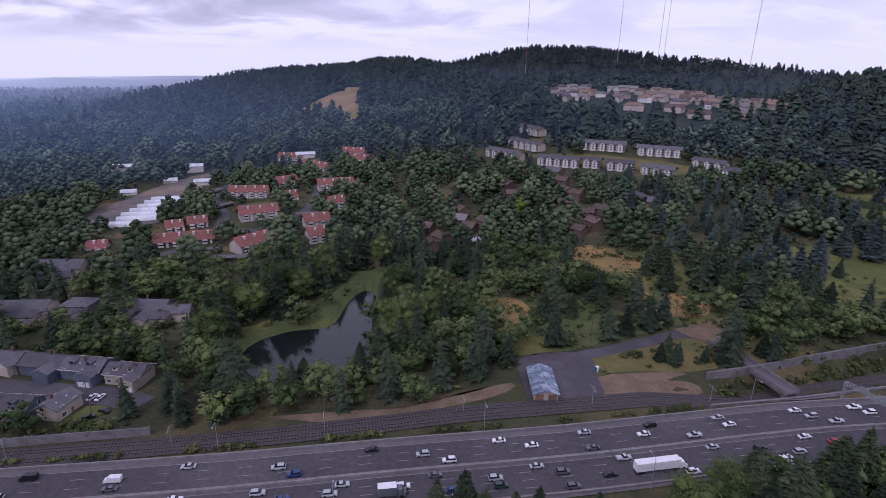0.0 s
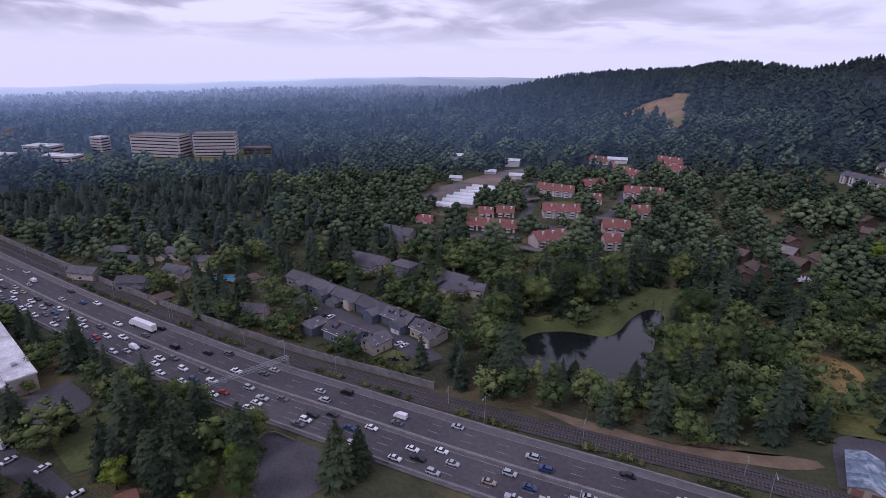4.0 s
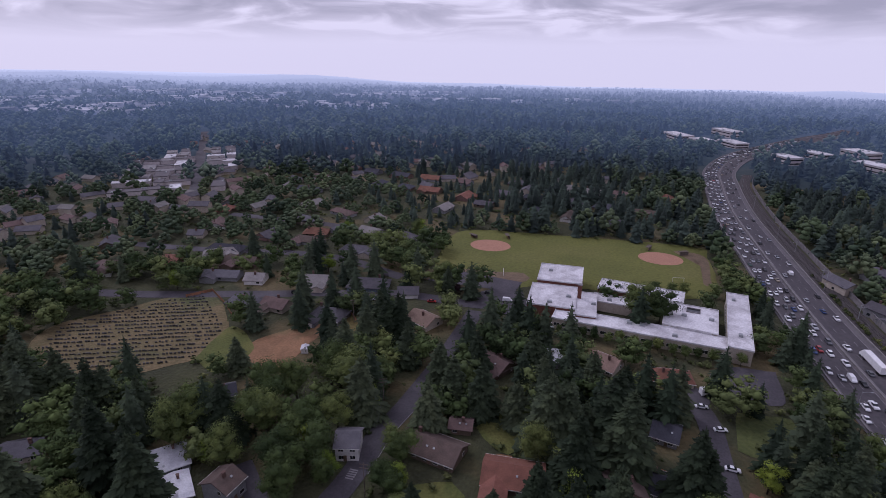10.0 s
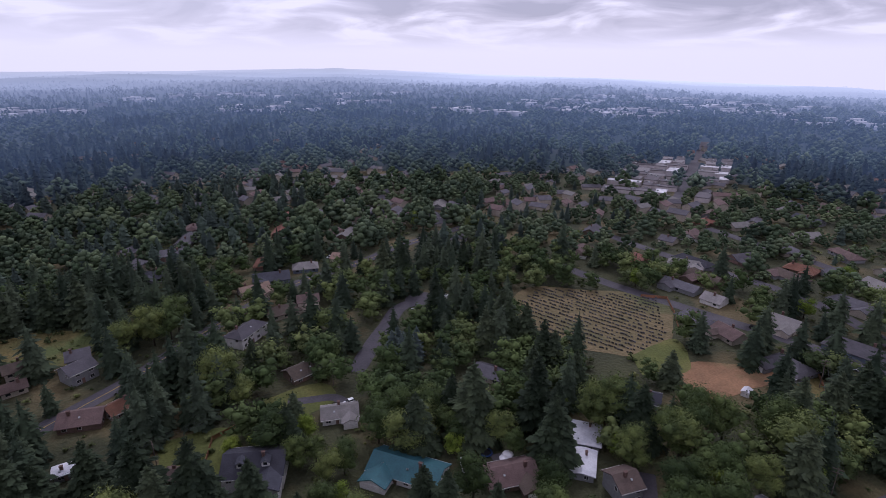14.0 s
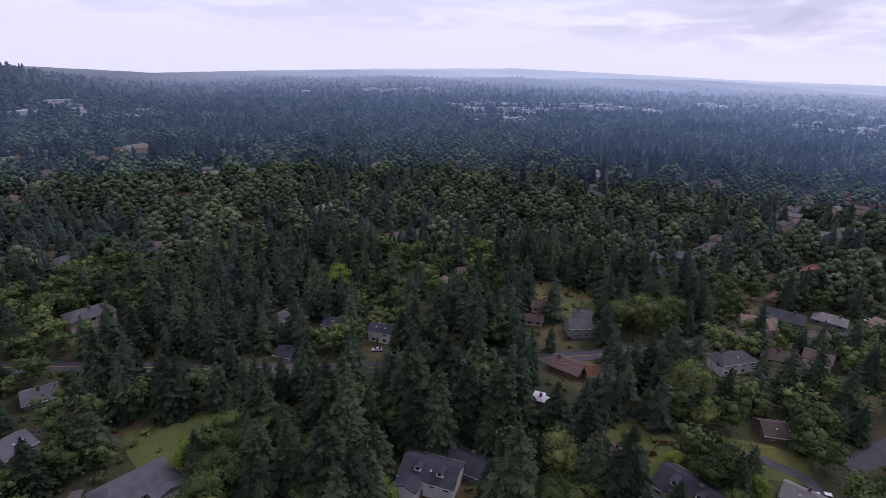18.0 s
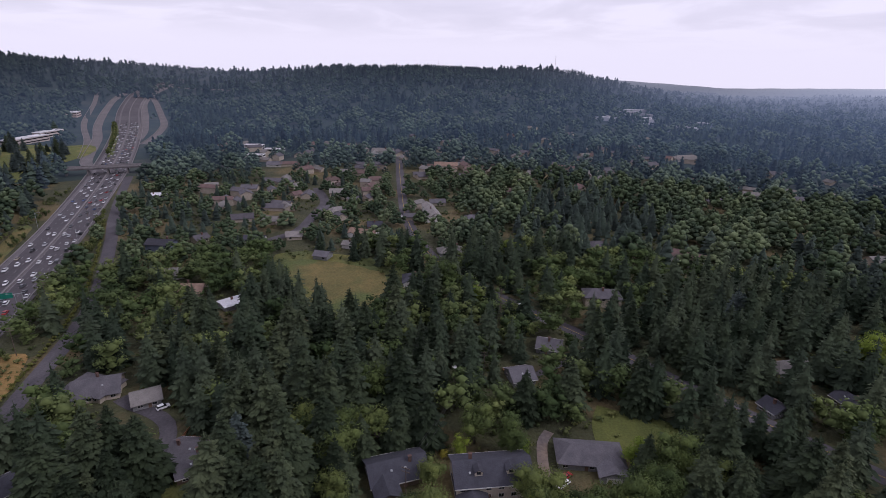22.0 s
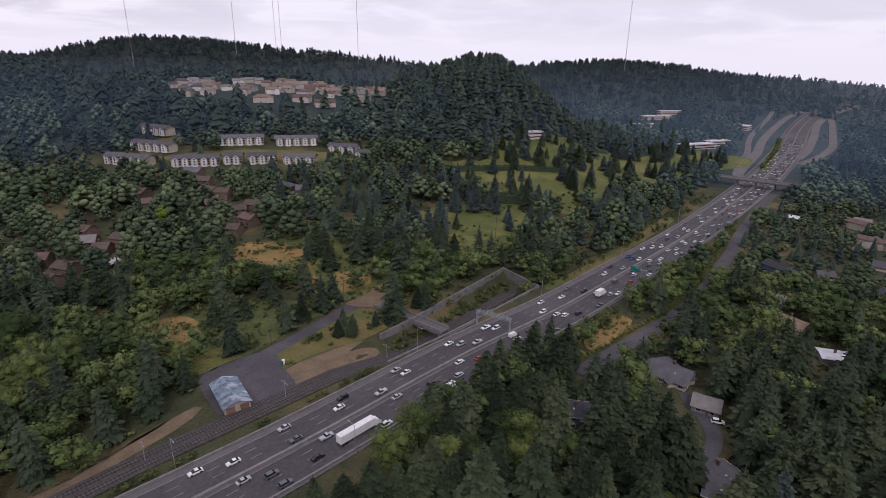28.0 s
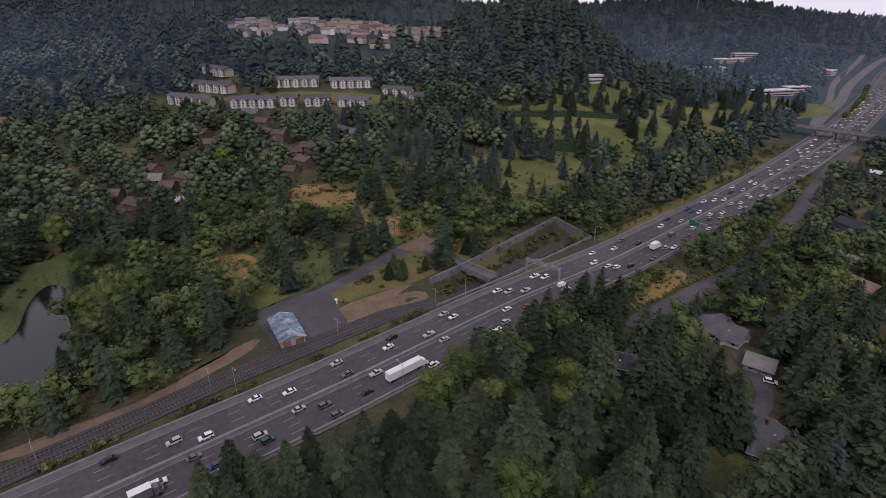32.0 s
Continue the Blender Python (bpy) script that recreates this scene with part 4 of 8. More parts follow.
SPOTS += [("lime", *row) for row in ((-212, -199, 12), (-276, -187, 14), (-257, -137, 12), (-324, -153, 13), (-330, -104, 14), (238, -55, 15), (304, -90, 14), (167, -207, 16), (-64, -125, 9))]
SPOTS += [("plum", *row) for row in ((-227, -180, 6), (-238, -165, 5), (-289, -136, 5))]
SPOTS += [("spruce", *row) for row in ((-72, -194, 12), (-75, -182, 14), (-78, -128, 5), (212, -175, 18), (241, 369, 15), (299, 426, 15), (330, 401, 16), (248, 315, 17), (190, 294, 16), (257, 267, 14), (520, 318, 14), (291, 379, 15))]
SPOTS += [("bigfir", *row) for row in ((376, 393, 18), (394, 369, 21), (451, 371, 24), (400, 314, 16), (503, 346, 18), (571, 361, 16), (384, 328, 9), (356, 290, 10), (392, 311, 9), (368, 407, 15), (357, 411, 15), (199, 255, 14), (171, 270, 14))]
SPOTS += [("yellow", *row) for row in ((-59, -116, 4), (-91, -122, 4.5), (-86, -211, 5), (146, -18, 4), (135, -23, 4), (330, 92, 5), (352, 96, 4))]
SPOTS += [("spruce", *row) for row in ((-56, 145, 6), (-48, 147, 7), (-18, 150, 4), (67, 167, 6), (73, 165, 5), (137, 37, 22))]
SPOTS += [("bigfir", *row) for row in ((-42, 146, 6), (-7, 151, 4), (177, 81, 24), (202, 23, 26), (119, 74, 20), (125, 9, 20))]
SPOTS += [("bigfir", *row) for row in ((-6, 113, 18), (0, 110, 20), (7, 111, 22), (12, 108, 19), (19, 105, 21), (26, 110, 18), (32, 104, 20), (39, 104, 22), (47, 104, 19), (54, 102, 21), (61, 101, 18), (67, 100, 20), (76, 102, 22), (5, 103, 19), (13, 94, 21), (23, 95, 18), (34, 92, 20), (44, 89, 22), (56, 88, 19), (73, 92, 21), (70, 83, 18), (57, 75, 20), (44, 77, 22), (33, 84, 19))]
SPOTS += [("cedar", *row) for row in ((92, 202, 9), (98, 199, 10), (103, 197, 9), (112, 202, 8), (99, 209, 10), (95, 205, 8))]
SPOTS += [("bigfir", *row) for row in ((132, 206, 13), (139, 207, 12), (53, 239, 15), (60, 246, 16), (82, 249, 14), (128, 234, 10), (31, 182, 8), (26, 184, 7), (104, 241, 12), (65, 243, 13))]
SPOTS += [("plum", *row) for row in ((-262, -62, 7), (-250, -60, 6))]
SPOTS += [("leaf", *row) for row in ((-256, -56, 8), (-246, -58, 7), (-258, -70, 6), (-262, -84, 6), (-272, -88, 5))]

SPOTS += [("bigfir", *row) for row in ((-156, 74, 22), (-147, 80, 20), (-145, 68, 24), (-136, 74, 22), (-128, 66, 20), (-133, 60, 22), (-122, 58, 18), (-166, 42, 20), (-172, 36, 22), (-166, 18, 22), (-158, 14, 22), (-176, 8, 20), (-184, -14, 22), (226, 74, 24), (216, 66, 24), (204, 30, 26), (214, 6, 25), (222, -14, 24), (170, 43, 24), (178, 50, 22), (131, 134, 22), (146, 133, 22), (157, 126, 20))]

# ---- streets ----
STREETS = {
    "west_street": ((-60, -64), (-96, -62), (-116, -59), (-137, -58), (-150, -55), (-190, -50), (-233, -47)),
    "cul_de_sac_north": ((-92, 47), (-126, 47), (-151, 47), (-173, 47), (-187, 43)),
    "school_street": ((-252, -20), (-240, -44), (-241, -89), (-231, -124), (-217, -167), (-200, -225), (-192, -290)),
    "long_street": ((-190, -345), (-123, -322), (-95, -306), (-46, -286), (-3, -252), (28, -220), (50, -202), (92, -168), (150, -130), (207, -97), (245, -73), (308, -44), (388, -34), (495, -37), (640, -45)),
    "cul_de_sac_south": ((-50, -185), (-65, -205), (-75, -217), (-88, -233), (-102, -236)),
    "frontage_street": ((158, 117), (167, 120), (190, 122), (235, 126), (280, 135), (362, 161), (410, 178), (484, 201), (560, 222)),
    "drive_east": ((180, 87), (175, 81), (170, 73), (163, 66), (152, 63), (140, 64)),
}
STREETS.update({
    "east_street": ((352, 60), (372, 44), (410, 36), (450, 30), (500, 40)),
    "lot_road": ((46, 198), (58, 204), (69, 208), (96, 219), (112, 226), (123, 224)),
    "west_row_street": ((-262, -95), (-280, -150), (-268, -230), (-262, -300)),
    "far_row_street": ((-300, -90), (-335, -160), (-340, -260)),
    "complex_street": ((-190, 300), (-160, 345), (-165, 400), (-190, 450), (-205, 540)),
    "complex_loop": ((-160, 372), (-125, 372), (-105, 420), (-112, 500), (-120, 560)),
    "townhouse_street": ((-106, 166), (-118, 171), (-140, 173.5), (-165, 176), (-190, 178), (-222, 180)),
    "valley_highway": ((-390, -332), (-467, -389), (-562, -460), (-700, -562)),
})
for n, pts in STREETS.items():
    line = spline(pts, 4.0)
    w = {"lot_road": 3.4, "drive_east": 2.6, "frontage_street": 3.7, "townhouse_street": 5.5, "valley_highway": 5.5}.get(n, 3.9)
    structure(n, strip(line, w, -w, 0.16, cols=3), M_ASPHALT, "worn grey asphalt street without markings", "road")
    clear_line(line, w + 2.0)
    for x, y in line[::3]:
        if math.hypot(x, y) < 420:
            sightline(x, y, w - 0.5, 30 if "frontage" in n else 14 if "street" in n else 18)
for n, x, y, r in (("turning_circle_north", -187, 42, 8), ("turning_circle_south", -102, -237, 9)):
    patch(n, [(x + r * math.cos(a), y + r * math.sin(a)) for a in np.arange(0, 6.28, 0.5)], M_ASPHALT, 0.19, "round asphalt end of the street", "road", 0.3, hard=True)
structure("street_line", strip(spline(((-118, -54.6), (-137, -53.7), (-150, -51.2)), 3.0), 0.12, -0.12, 0.2), M_PAINT, "white line at the street's edge", "road marking")
# white markings painted on the street, too small to read
bars = [box(-119 + 0.9 * k, -118.5 + 0.9 * k, -60.5, -57.9, 0.17, 0.185) for k in range(5)]
structure("street_marking", join(*bars), M_PAINT, "white block markings painted on the street", "road marking")
centre = spline(STREETS["long_street"], 4.0)
structure("street_centre_line", strip(centre, 0.12, -0.12, 0.2), M_YELLOW, "yellow centre line", "road marking")

# ---- ground covers ----
M_EARTH = mat("reddish_earth", (0.27, 0.15, 0.078), (0.20, 0.115, 0.06), 0.12, 0.95, 0.2, 10, col3=(0.17, 0.13, 0.06))
M_CLEARING = mat("cleared_slope", (0.25, 0.18, 0.125), (0.18, 0.13, 0.09), 0.03, 0.95, 0.2, 10, col3=(0.16, 0.14, 0.07))
M_YARD = mat("gravel_yard", (0.15, 0.13, 0.125), (0.10, 0.085, 0.08), 0.08, 0.95, 0.2, 10, col3=(0.20, 0.15, 0.11))
patch("lawn_pitch", ((-262, -76), (-295, -84), (-352, -82), (-362, -20), (-364, 66), (-345, 74), (-284, 66), (-276, 20), (-272, -20), (-262, -40)), M_PITCH, 0.15, "mown green playing field", "lawn", 0.8, hard=True)
for x, y in ((-328, -58), (-335, 46)):
    patch("infield", [(x + 11 * math.cos(a), y + 13 * math.sin(a)) for a in np.arange(0, 6.28, 0.35)], M_INFIELD, 0.22, "reddish clay infield of a ball field", "infield", 0.2)
patch("bare_path", ((-300, 69), (-345, 73), (-352, 58), (-349, 56), (-343, 69), (-300, 65)), M_DIRT, 0.2, "worn dirt track round the field", "path", 0.3)
patch("school_yard", ((-214, 78), (-190, 74), (-196, 52), (-212, 58)), M_ASPHALT, 0.17, "asphalt yard behind the school", "yard", 0.3, hard=True)
patch("school_car_park", ((-262, -28), (-259, -46), (-246, -50), (-233, -32), (-228, -14), (-240, -22)), M_ASPHALT, 0.17, "asphalt car park beside the school", "car park", 0.3, hard=True)
patch("court", ((-282, -78), (-262, -80), (-260, -32), (-274, -30)), M_ASPHALT, 0.21, "worn grey playground court", "court", 0, hard=True)
patch("field_edge", ((-261, -87), (-277, -84), (-284, -70), (-284, -53), (-287, -31), (-276, -28), (-272, -52), (-266, -68)), M_DIRT, 0.155, "worn dirt strip along the playing field", "bare ground", 1.0)
patch("burial_ground", ((-127, -179), (-160, -145), (-186, -151), (-215, -185), (-188, -208), (-163, -226), (-140, -212)), M_BURIAL, 0.12, "dry grass burial ground with rows of markers", "cemetery", 1.0, hard=True)
patch("burial_lawn", ((-158, -147), (-152, -131), (-172, -129), (-186, -149)), M_LAWN, 0.17, "green lawn beside the burial ground", "lawn", 0.8, hard=True)
patch("bare_plot", ((-162, -110), (-158, -126), (-176, -132), (-190, -124), (-204, -114), (-190, -108)), M_EARTH, 0.16, "bare reddish earth plot", "bare ground", 1.5, hard=True)
patch("bare_plot_edge", ((-190, -108), (-206, -116), (-212, -100), (-196, -92)), M_DRY, 0.13, "dry grass by the bare plot", "grass", 1.5, hard=True)
patch("meadow_east", ((305, 54), (313, 27), (290, -10), (258, -10), (236, 5), (266, 25)), M_DRY, 0.15, "yellowing meadow between gardens", "meadow", 2.0, hard=True)
patch("meadow_rough", ((310, 60), (330, 40), (300, -22), (250, -24), (228, 4), (262, 40)), M_MEADOW, 0.09, "rough green meadow", "meadow", 2.5, keep="sparse")
patch("lawn_park", ((293, 424), (337, 412), (383, 380), (395, 335), (340, 270), (292, 300), (280, 352)), M_LAWN, 0.3, "open park lawn between spruces", "lawn", 3, keep="sparse")
patch("lawn_park_middle", ((395, 334), (533, 372), (690, 420), (740, 385), (586, 312), (448, 300), (370, 284)), M_LAWN, 0.35, "open park lawn between spruces", "lawn", 3, keep="sparse")
patch("lawn_park_upper", ((410, 452), (490, 440), (540, 430), (500, 380), (390, 372), (378, 412)), M_LAWN, 0.35, "park lawn below the wooded hill", "lawn", 3, keep="sparse")
patch("lawn_slope", ((204, 315), (247, 332), (272, 290), (238, 236), (206, 240), (190, 276)), M_MEADOW, 0.25, "rough grass slope", "meadow", 2.5, keep="sparse")
patch("straw_meadow", ((76, 326), (98, 338), (120, 318), (116, 284), (110, 262), (110, 240), (101, 238), (97, 262), (88, 276), (76, 298)), M_STRAW, 0.3, "dry straw-coloured slope", "meadow", 3)
patch("straw_patch", ((21, 236), (28, 262), (43, 258), (42, 236), (28, 222)), M_STRAW, 0.28, "dry straw-coloured clearing", "meadow", 2.5)
patch("straw_patch", ((120, 268), (140, 266), (134, 246), (114, 244)), M_STRAW, 0.28, "dry straw-coloured clearing", "meadow", 2)
for x, y, r in ((82, 300, 6), (84, 316, 7), (96, 326, 6), (98, 304, 7), (108, 300, 7), (104, 282, 5), (92, 286, 5), (32, 244, 5), (30, 254, 4), (36, 232, 4), (128, 256, 5), (104, 250, 3)):
    sightline(x, y, r, 12)
for x, y in ((186, 98), (180, 94), (190, 103), (176, 90)):
    sightline(x, y, 5, 34)
patch("meadow_slope", ((112, 350), (148, 350), (146, 306), (150, 259), (150, 230), (118, 232), (100, 250), (112, 310)), M_MEADOW, 0.18, "green meadow with worn paths", "meadow", 3, keep="sparse")
patch("meadow_track_side", ((40, 262), (74, 258), (100, 234), (84, 222), (40, 205), (22, 212), (28, 240)), M_MEADOW, 0.14, "rough green meadow by the lane", "meadow", 3, keep="sparse")
patch("pond_bank", ((-98, 196), (-96, 222), (-80, 236), (-62, 262), (-54, 292), (-34, 300), (-22, 284), (-30, 250), (-40, 235), (-66, 205), (-80, 182)), M_MEADOW, 0.1, "reedy green bank round the pond", "bank", 2.5, rings=16, keep="sparse")
patch("track_path", ((-62, 160), (-40, 163), (-15, 166), (10, 176), (28, 184), (27, 178), (10, 170), (-15, 161), (-40, 158)), M_DIRT, 0.14, "dusty path along the railway", "path", 0.8, hard=True)
patch("yard_asphalt", ((33, 174), (48, 173), (62, 175), (63, 190), (64, 206), (50, 208), (34, 201)), M_ASPHALT, 0.14, "dark asphalt yard beside the old building", "yard", 0.4, hard=True)
patch("yard_gravel", ((62, 175), (84, 178), (104, 184), (100, 192), (82, 192), (62, 188)), M_DIRT, 0.13, "brown gravel yard", "yard", 1.0, hard=True)
patch("yard_grass", ((62, 190), (66, 204), (96, 215), (116, 220), (118, 200), (100, 193), (80, 193)), M_DRY, 0.12, "dry yellow grass round the yard", "grass", 1.5, keep="sparse")
patch("bridge_landing", ((110, 230), (120, 219), (134, 224), (160, 240), (168, 250), (150, 246)), M_DIRT, 0.2, "dusty track beyond the bridge", "path", 0.8)
patch("road_bank", ((212, 190), (265, 200), (330, 216), (392, 232), (395, 224), (330, 207), (266, 193), (212, 184)), M_DRY, 0.14, "dry bank beside the highway", "bank", 1.0)
patch("road_verge", ((176, 127), (190, 128), (204, 131), (216, 136), (214, 145), (196, 143), (178, 134)), M_STRAW, 0.15, "dry grass verge", "grass", 1.0)
patch("garden_field", ((-181, 58), (-182, 75), (-160, 69), (-160, 54)), M_MEADOW, 0.15, "rough green field behind gardens", "meadow", 1.5)
patch("town_green", ((-128, 157), (-125, 165), (-117, 165), (-120, 156)), M_LAWN, 0.15, "small lawn between townhouses", "lawn", 0.8)
patch("slope_green", ((-262, 158), (-238, 150), (-230, 142), (-250, 142)), M_DRY, 0.15, "yellow grass bank by the railway", "grass", 1.0)
patch("front_garden", ((-14, -182), (-36, -184), (-38, -170), (-16, -166)), M_LAWN, 0.14, "green garden lawn", "lawn", 1.0)
patch("back_garden", ((20, -172), (-2, -170), (0, -148), (18, -146)), M_LAWN, 0.14, "green back garden", "lawn", 1.0)
patch("field_house", ((84, -278), (64, -280), (44, -264), (46, -245), (62, -242), (80, -252)), M_DRY, 0.14, "dry grass plot behind houses", "grass", 1.5)
patch("garden_shade", ((156, -82), (142, -104), (124, -92), (138, -74)), M_LAWN, 0.14, "shaded green lawn", "lawn", 1.5)
patch("garden_hill", ((122, 66), (150, 50), (130, 38), (108, 52)), M_MEADOW, 0.14, "green garden slope", "lawn", 1.5, keep="sparse")
patch("west_garden", ((-116, -44), (-122, -30), (-112, -24), (-104, -38)), M_LAWN, 0.14, "green front lawn with a path", "lawn", 0.8)
patch("west_lawn", ((-160, -24), (-150, -14), (-138, -16), (-148, -28)), M_LAWN, 0.14, "green lawn between gardens", "lawn", 1)
patch("nursery_yard", ((-262, 356), (-272, 400), (-268, 460), (-262, 530), (-240, 560), (-222, 500), (-210, 450), (-206, 388), (-240, 366)), M_YARD, 0.2, "bare yard of a plant nursery", "yard", 2, hard=True)
patch("hill_clearing", ((-188, 1130), (-156, 1100), (-150, 1000), (-128, 868), (-150, 840), (-184, 940), (-257, 980), (-249, 1045)), M_CLEARING, 3.0, "cleared straw-coloured slope on the hill", "clearing", 6, hard=True)
patch("complex_lawn", ((-150, 400), (-128, 410), (-140, 440), (-160, 430)), M_LAWN, 0.2, "lawn between apartment blocks", "lawn", 1)
patch("condo_ground", ((70, 540), (150, 520), (250, 470), (262, 440), (200, 470), (120, 500)), M_DRY, 0.3, "dry ground between apartment blocks", "grass", 2, keep="sparse")
patch("office_grounds", ((-760, 330), (-700, 300), (-560, 380), (-540, 470), (-640, 470)), M_MEADOW, 0.3, "open ground round office blocks", "grass", 4, keep="sparse")

# ---- railway ----
rail_mid = spline(((-620, 156), (-560, 141), (-458, 131.5), (-370, 129.5), (-280, 129), (-212, 131), (-160, 134), (-118, 140), (-66, 148), (-20, 157), (8, 163), (40, 168), (104, 178), (135, 185), (170, 194), (208, 202)), 3.0)
structure("track_bed", strip(rail_mid, 4.6, -4.6, 0.35, cols=4), M_BALLAST, "dark ballast bed of a two-track railway", "railway")
clear_line(rail_mid, 8)
for off in (2.1, -2.1):
    for g in (0.72, -0.72):
        structure("rail", wall_along(rail_mid, off + g, 0.05, 0.62, foot=-0.42), M_RAIL, "steel rail", "rail")
run = np.concatenate([[0], np.cumsum(np.linalg.norm(np.diff(rail_mid, axis=0), axis=1))])
ties = []
for s in np.arange(180, run[-1] - 2, 1.1):
    x, y = np.interp(s, run, rail_mid[:, 0]), np.interp(s, run, rail_mid[:, 1])
    x2, y2 = np.interp(s + 1, run, rail_mid[:, 0]), np.interp(s + 1, run, rail_mid[:, 1])
    a = math.atan2(y2 - y, x2 - x)
    ca, sa, z = math.cos(a), math.sin(a), float(terrain(x, y))
    for off in (2.1, -2.1):
        v, f = box(-0.16, 0.16, off - 1.3, off + 1.3, z + 0.36, z + 0.5)
        ties.append(([(x + ca * p - sa * q, y + sa * p + ca * q, r) for p, q, r in v], f))
structure("sleepers", join(*ties), M_SLEEPER, "concrete sleepers in the ballast", "sleepers", kind="stuff")
wall_line = rail_mid[(rail_mid[:, 0] > -600) & (rail_mid[:, 0] < -92)]
sound = structure("sound_wall", wall_along(wall_line, 6.4, 0.18, 3.2), M_WALLC, "long grey concrete sound wall beside the railway", "wall")
for k in range(0, len(wall_line), 2):
    g = wall_line[min(k + 1, len(wall_line) - 1)] - wall_line[max(k - 1, 0)]
    a = math.degrees(math.atan2(g[1], g[0]))
    n = np.array([-g[1], g[0]]) / np.linalg.norm(g)
    c = wall_line[k] + n * 6.4
    if k == 0:
        post_me = mesh_data("post", *box(-0.22, 0.22, -0.3, 0.3, -0.3, 3.45), M_WALLC)
    o = under("post", post_me, sound)
    o.matrix_world = pose(c[0], c[1], float(terrain(c[0], c[1])), 0, 0, a)
# retaining walls of the cutting and the tunnel mouth
cut_line = spline(((108, 191), (135, 198), (150, 203), (180, 212), (210, 221)), 4.0)
for q in cut_line:
    sightline(q[0], q[1], 3, 22)
structure("retaining_wall_north", wall_along(cut_line, 0, 0.4, 7.4, lambda x, y: np.full(np.shape(x), -6.0)), M_WALLC, "tall stained concrete retaining wall", "wall")
structure("retaining_wall_end", wall_along(spline(((210, 222), (209, 206), (208, 190)), 4.0), 0, 0.4, 7.2, lambda x, y: np.full(np.shape(x), -6.0)), M_WALLC, "concrete wall closing the cutting", "wall")
structure("retaining_wall_south", wall_along(spline(((100, 170.5), (135, 176), (170, 183), (208, 191)), 4.0), 0, 0.4, 6.4, lambda x, y: np.full(np.shape(x), -6.0)), M_WALLC, "concrete retaining wall under the highway", "wall")

# ---- footbridge over the railway ----
bridge = thing("road_bridge", "narrow grey concrete bridge over the railway cutting", "bridge", (124, 221, 0), math.degrees(math.atan2(-42, 11)))
L = 44.0
under("deck", mesh_data("deck", *box(0, L, -2.6, 2.6, -0.5, 0.35), M_SHOULDER), bridge)
for s in (-1, 1):
    under("girder", mesh_data("girder", *box(0, L, s * 2.2 - 0.25, s * 2.2 + 0.25, -1.7, -0.5), M_WALLC), bridge)
    under("parapet", mesh_data("parapet", *box(0, L, s * 2.75 - 0.15, s * 2.75 + 0.15, -0.5, 1.5), M_CONC), bridge)
for x in (1.0, L - 1.0):
    under("abutment", mesh_data("abutment", *box(x - 0.9, x + 0.9, -3.2, 3.2, -7, -1.7), M_WALLC), bridge)
clear_line(np.linspace((124, 221), (135, 179), 12), 5)
patch("road_apron", ((130, 181), (142, 182), (160, 186), (168, 184), (150, 177), (128, 174)), M_SHOULDER, 0.2, "pale concrete apron where the bridge meets the highway", "apron", 0.3, hard=True)

# ---- overpass over the highway, far east ----
over = thing("overpass", "grey concrete road bridge across the highway", "bridge", (575, 246, 0), math.degrees(math.atan2(-66, 18)))
under("deck", mesh_data("deck", *box(-36, 36, -5, 5, 5.6, 6.8), M_SHOULDER), over)
for s in (-1, 1):
    under("parapet", mesh_data("parapet", *box(-36, 36, s * 5 - 0.2, s * 5 + 0.2, 6.8, 8.0), M_CONC), over)
for x in (-35, -17, 0, 17, 35):
    under("pier", mesh_data("pier", *box(x - 0.6, x + 0.6, -4, 4, -0.5, 5.6), M_WALLC), over)

# house rows: x, y, turn, length, width, storeys, roof, wall
WEST_STREET = (
    (-126, -64, -75, 7, 9, 2, "gray", "white"),
    (-133, -39, 78, 19, 11, 1, "brown", "brown"),
    (-128, -13, -87, 17, 12, 1, "rust", "brown"),
    (-129, 18, 17, 10, 9, 2, "brown", "brown"),
    (-136, 28, 80, 8, 10, 1, "dark", "gray"),
    (-161, 32, 77, 8, 10, 1, "dark", "gray"),
    (-196, 37, -84, 15, 9, 1, "rust", "cream"),
    (-199, 13, 64, 11, 11, 1, "tan", "cream"),
    (-197, -7, 23, 10, 8, 1, "white", "gray"),
    (-186, -29, 59, 13, 11, 1, "brown", "brown"),
    (-133, 54, 69, 7, 9, 1, "rust", "brown"),
    (-146, -33, -84, 7, 6, 1, "brown", "brown"),
)
SCHOOL_STREET = (
    (-214, -67, 62, 13, 11, 1, "tan", "cream"),
    (-206, -111, 86, 16, 12, 1, "gray", "gray"),
    (-209, -140, 83, 13, 10, 1, "brown", "cream"),
    (-207, -157, -88, 15, 9, 1, "gray", "gray"),
    (-240, -136, -79, 14, 12, 1, "pale", "cream"),
    (-244, -107, -79, 21, 12, 1, "gray", "blue"),
    (-241, -84, -73, 10, 9, 1, "gray", "white"),
    (-233, -188, -79, 19, 9, 1, "gray", "gray"),
    (-234, -168, -78, 10, 10, 1, "pale", "white"),
    (-270, -212, -85, 23, 9, 1, "dark", "gray"),
    (-253, -190, -81, 18, 11, 1, "brown", "brown"),
    (-315, -175, -76, 16, 10, 1, "rust", "brown"),
    (-291, -133, -89, 22, 10, 1, "gray", "cream"),
    (-289, -249, -74, 10, 9, 1, "gray", "cream"),
)
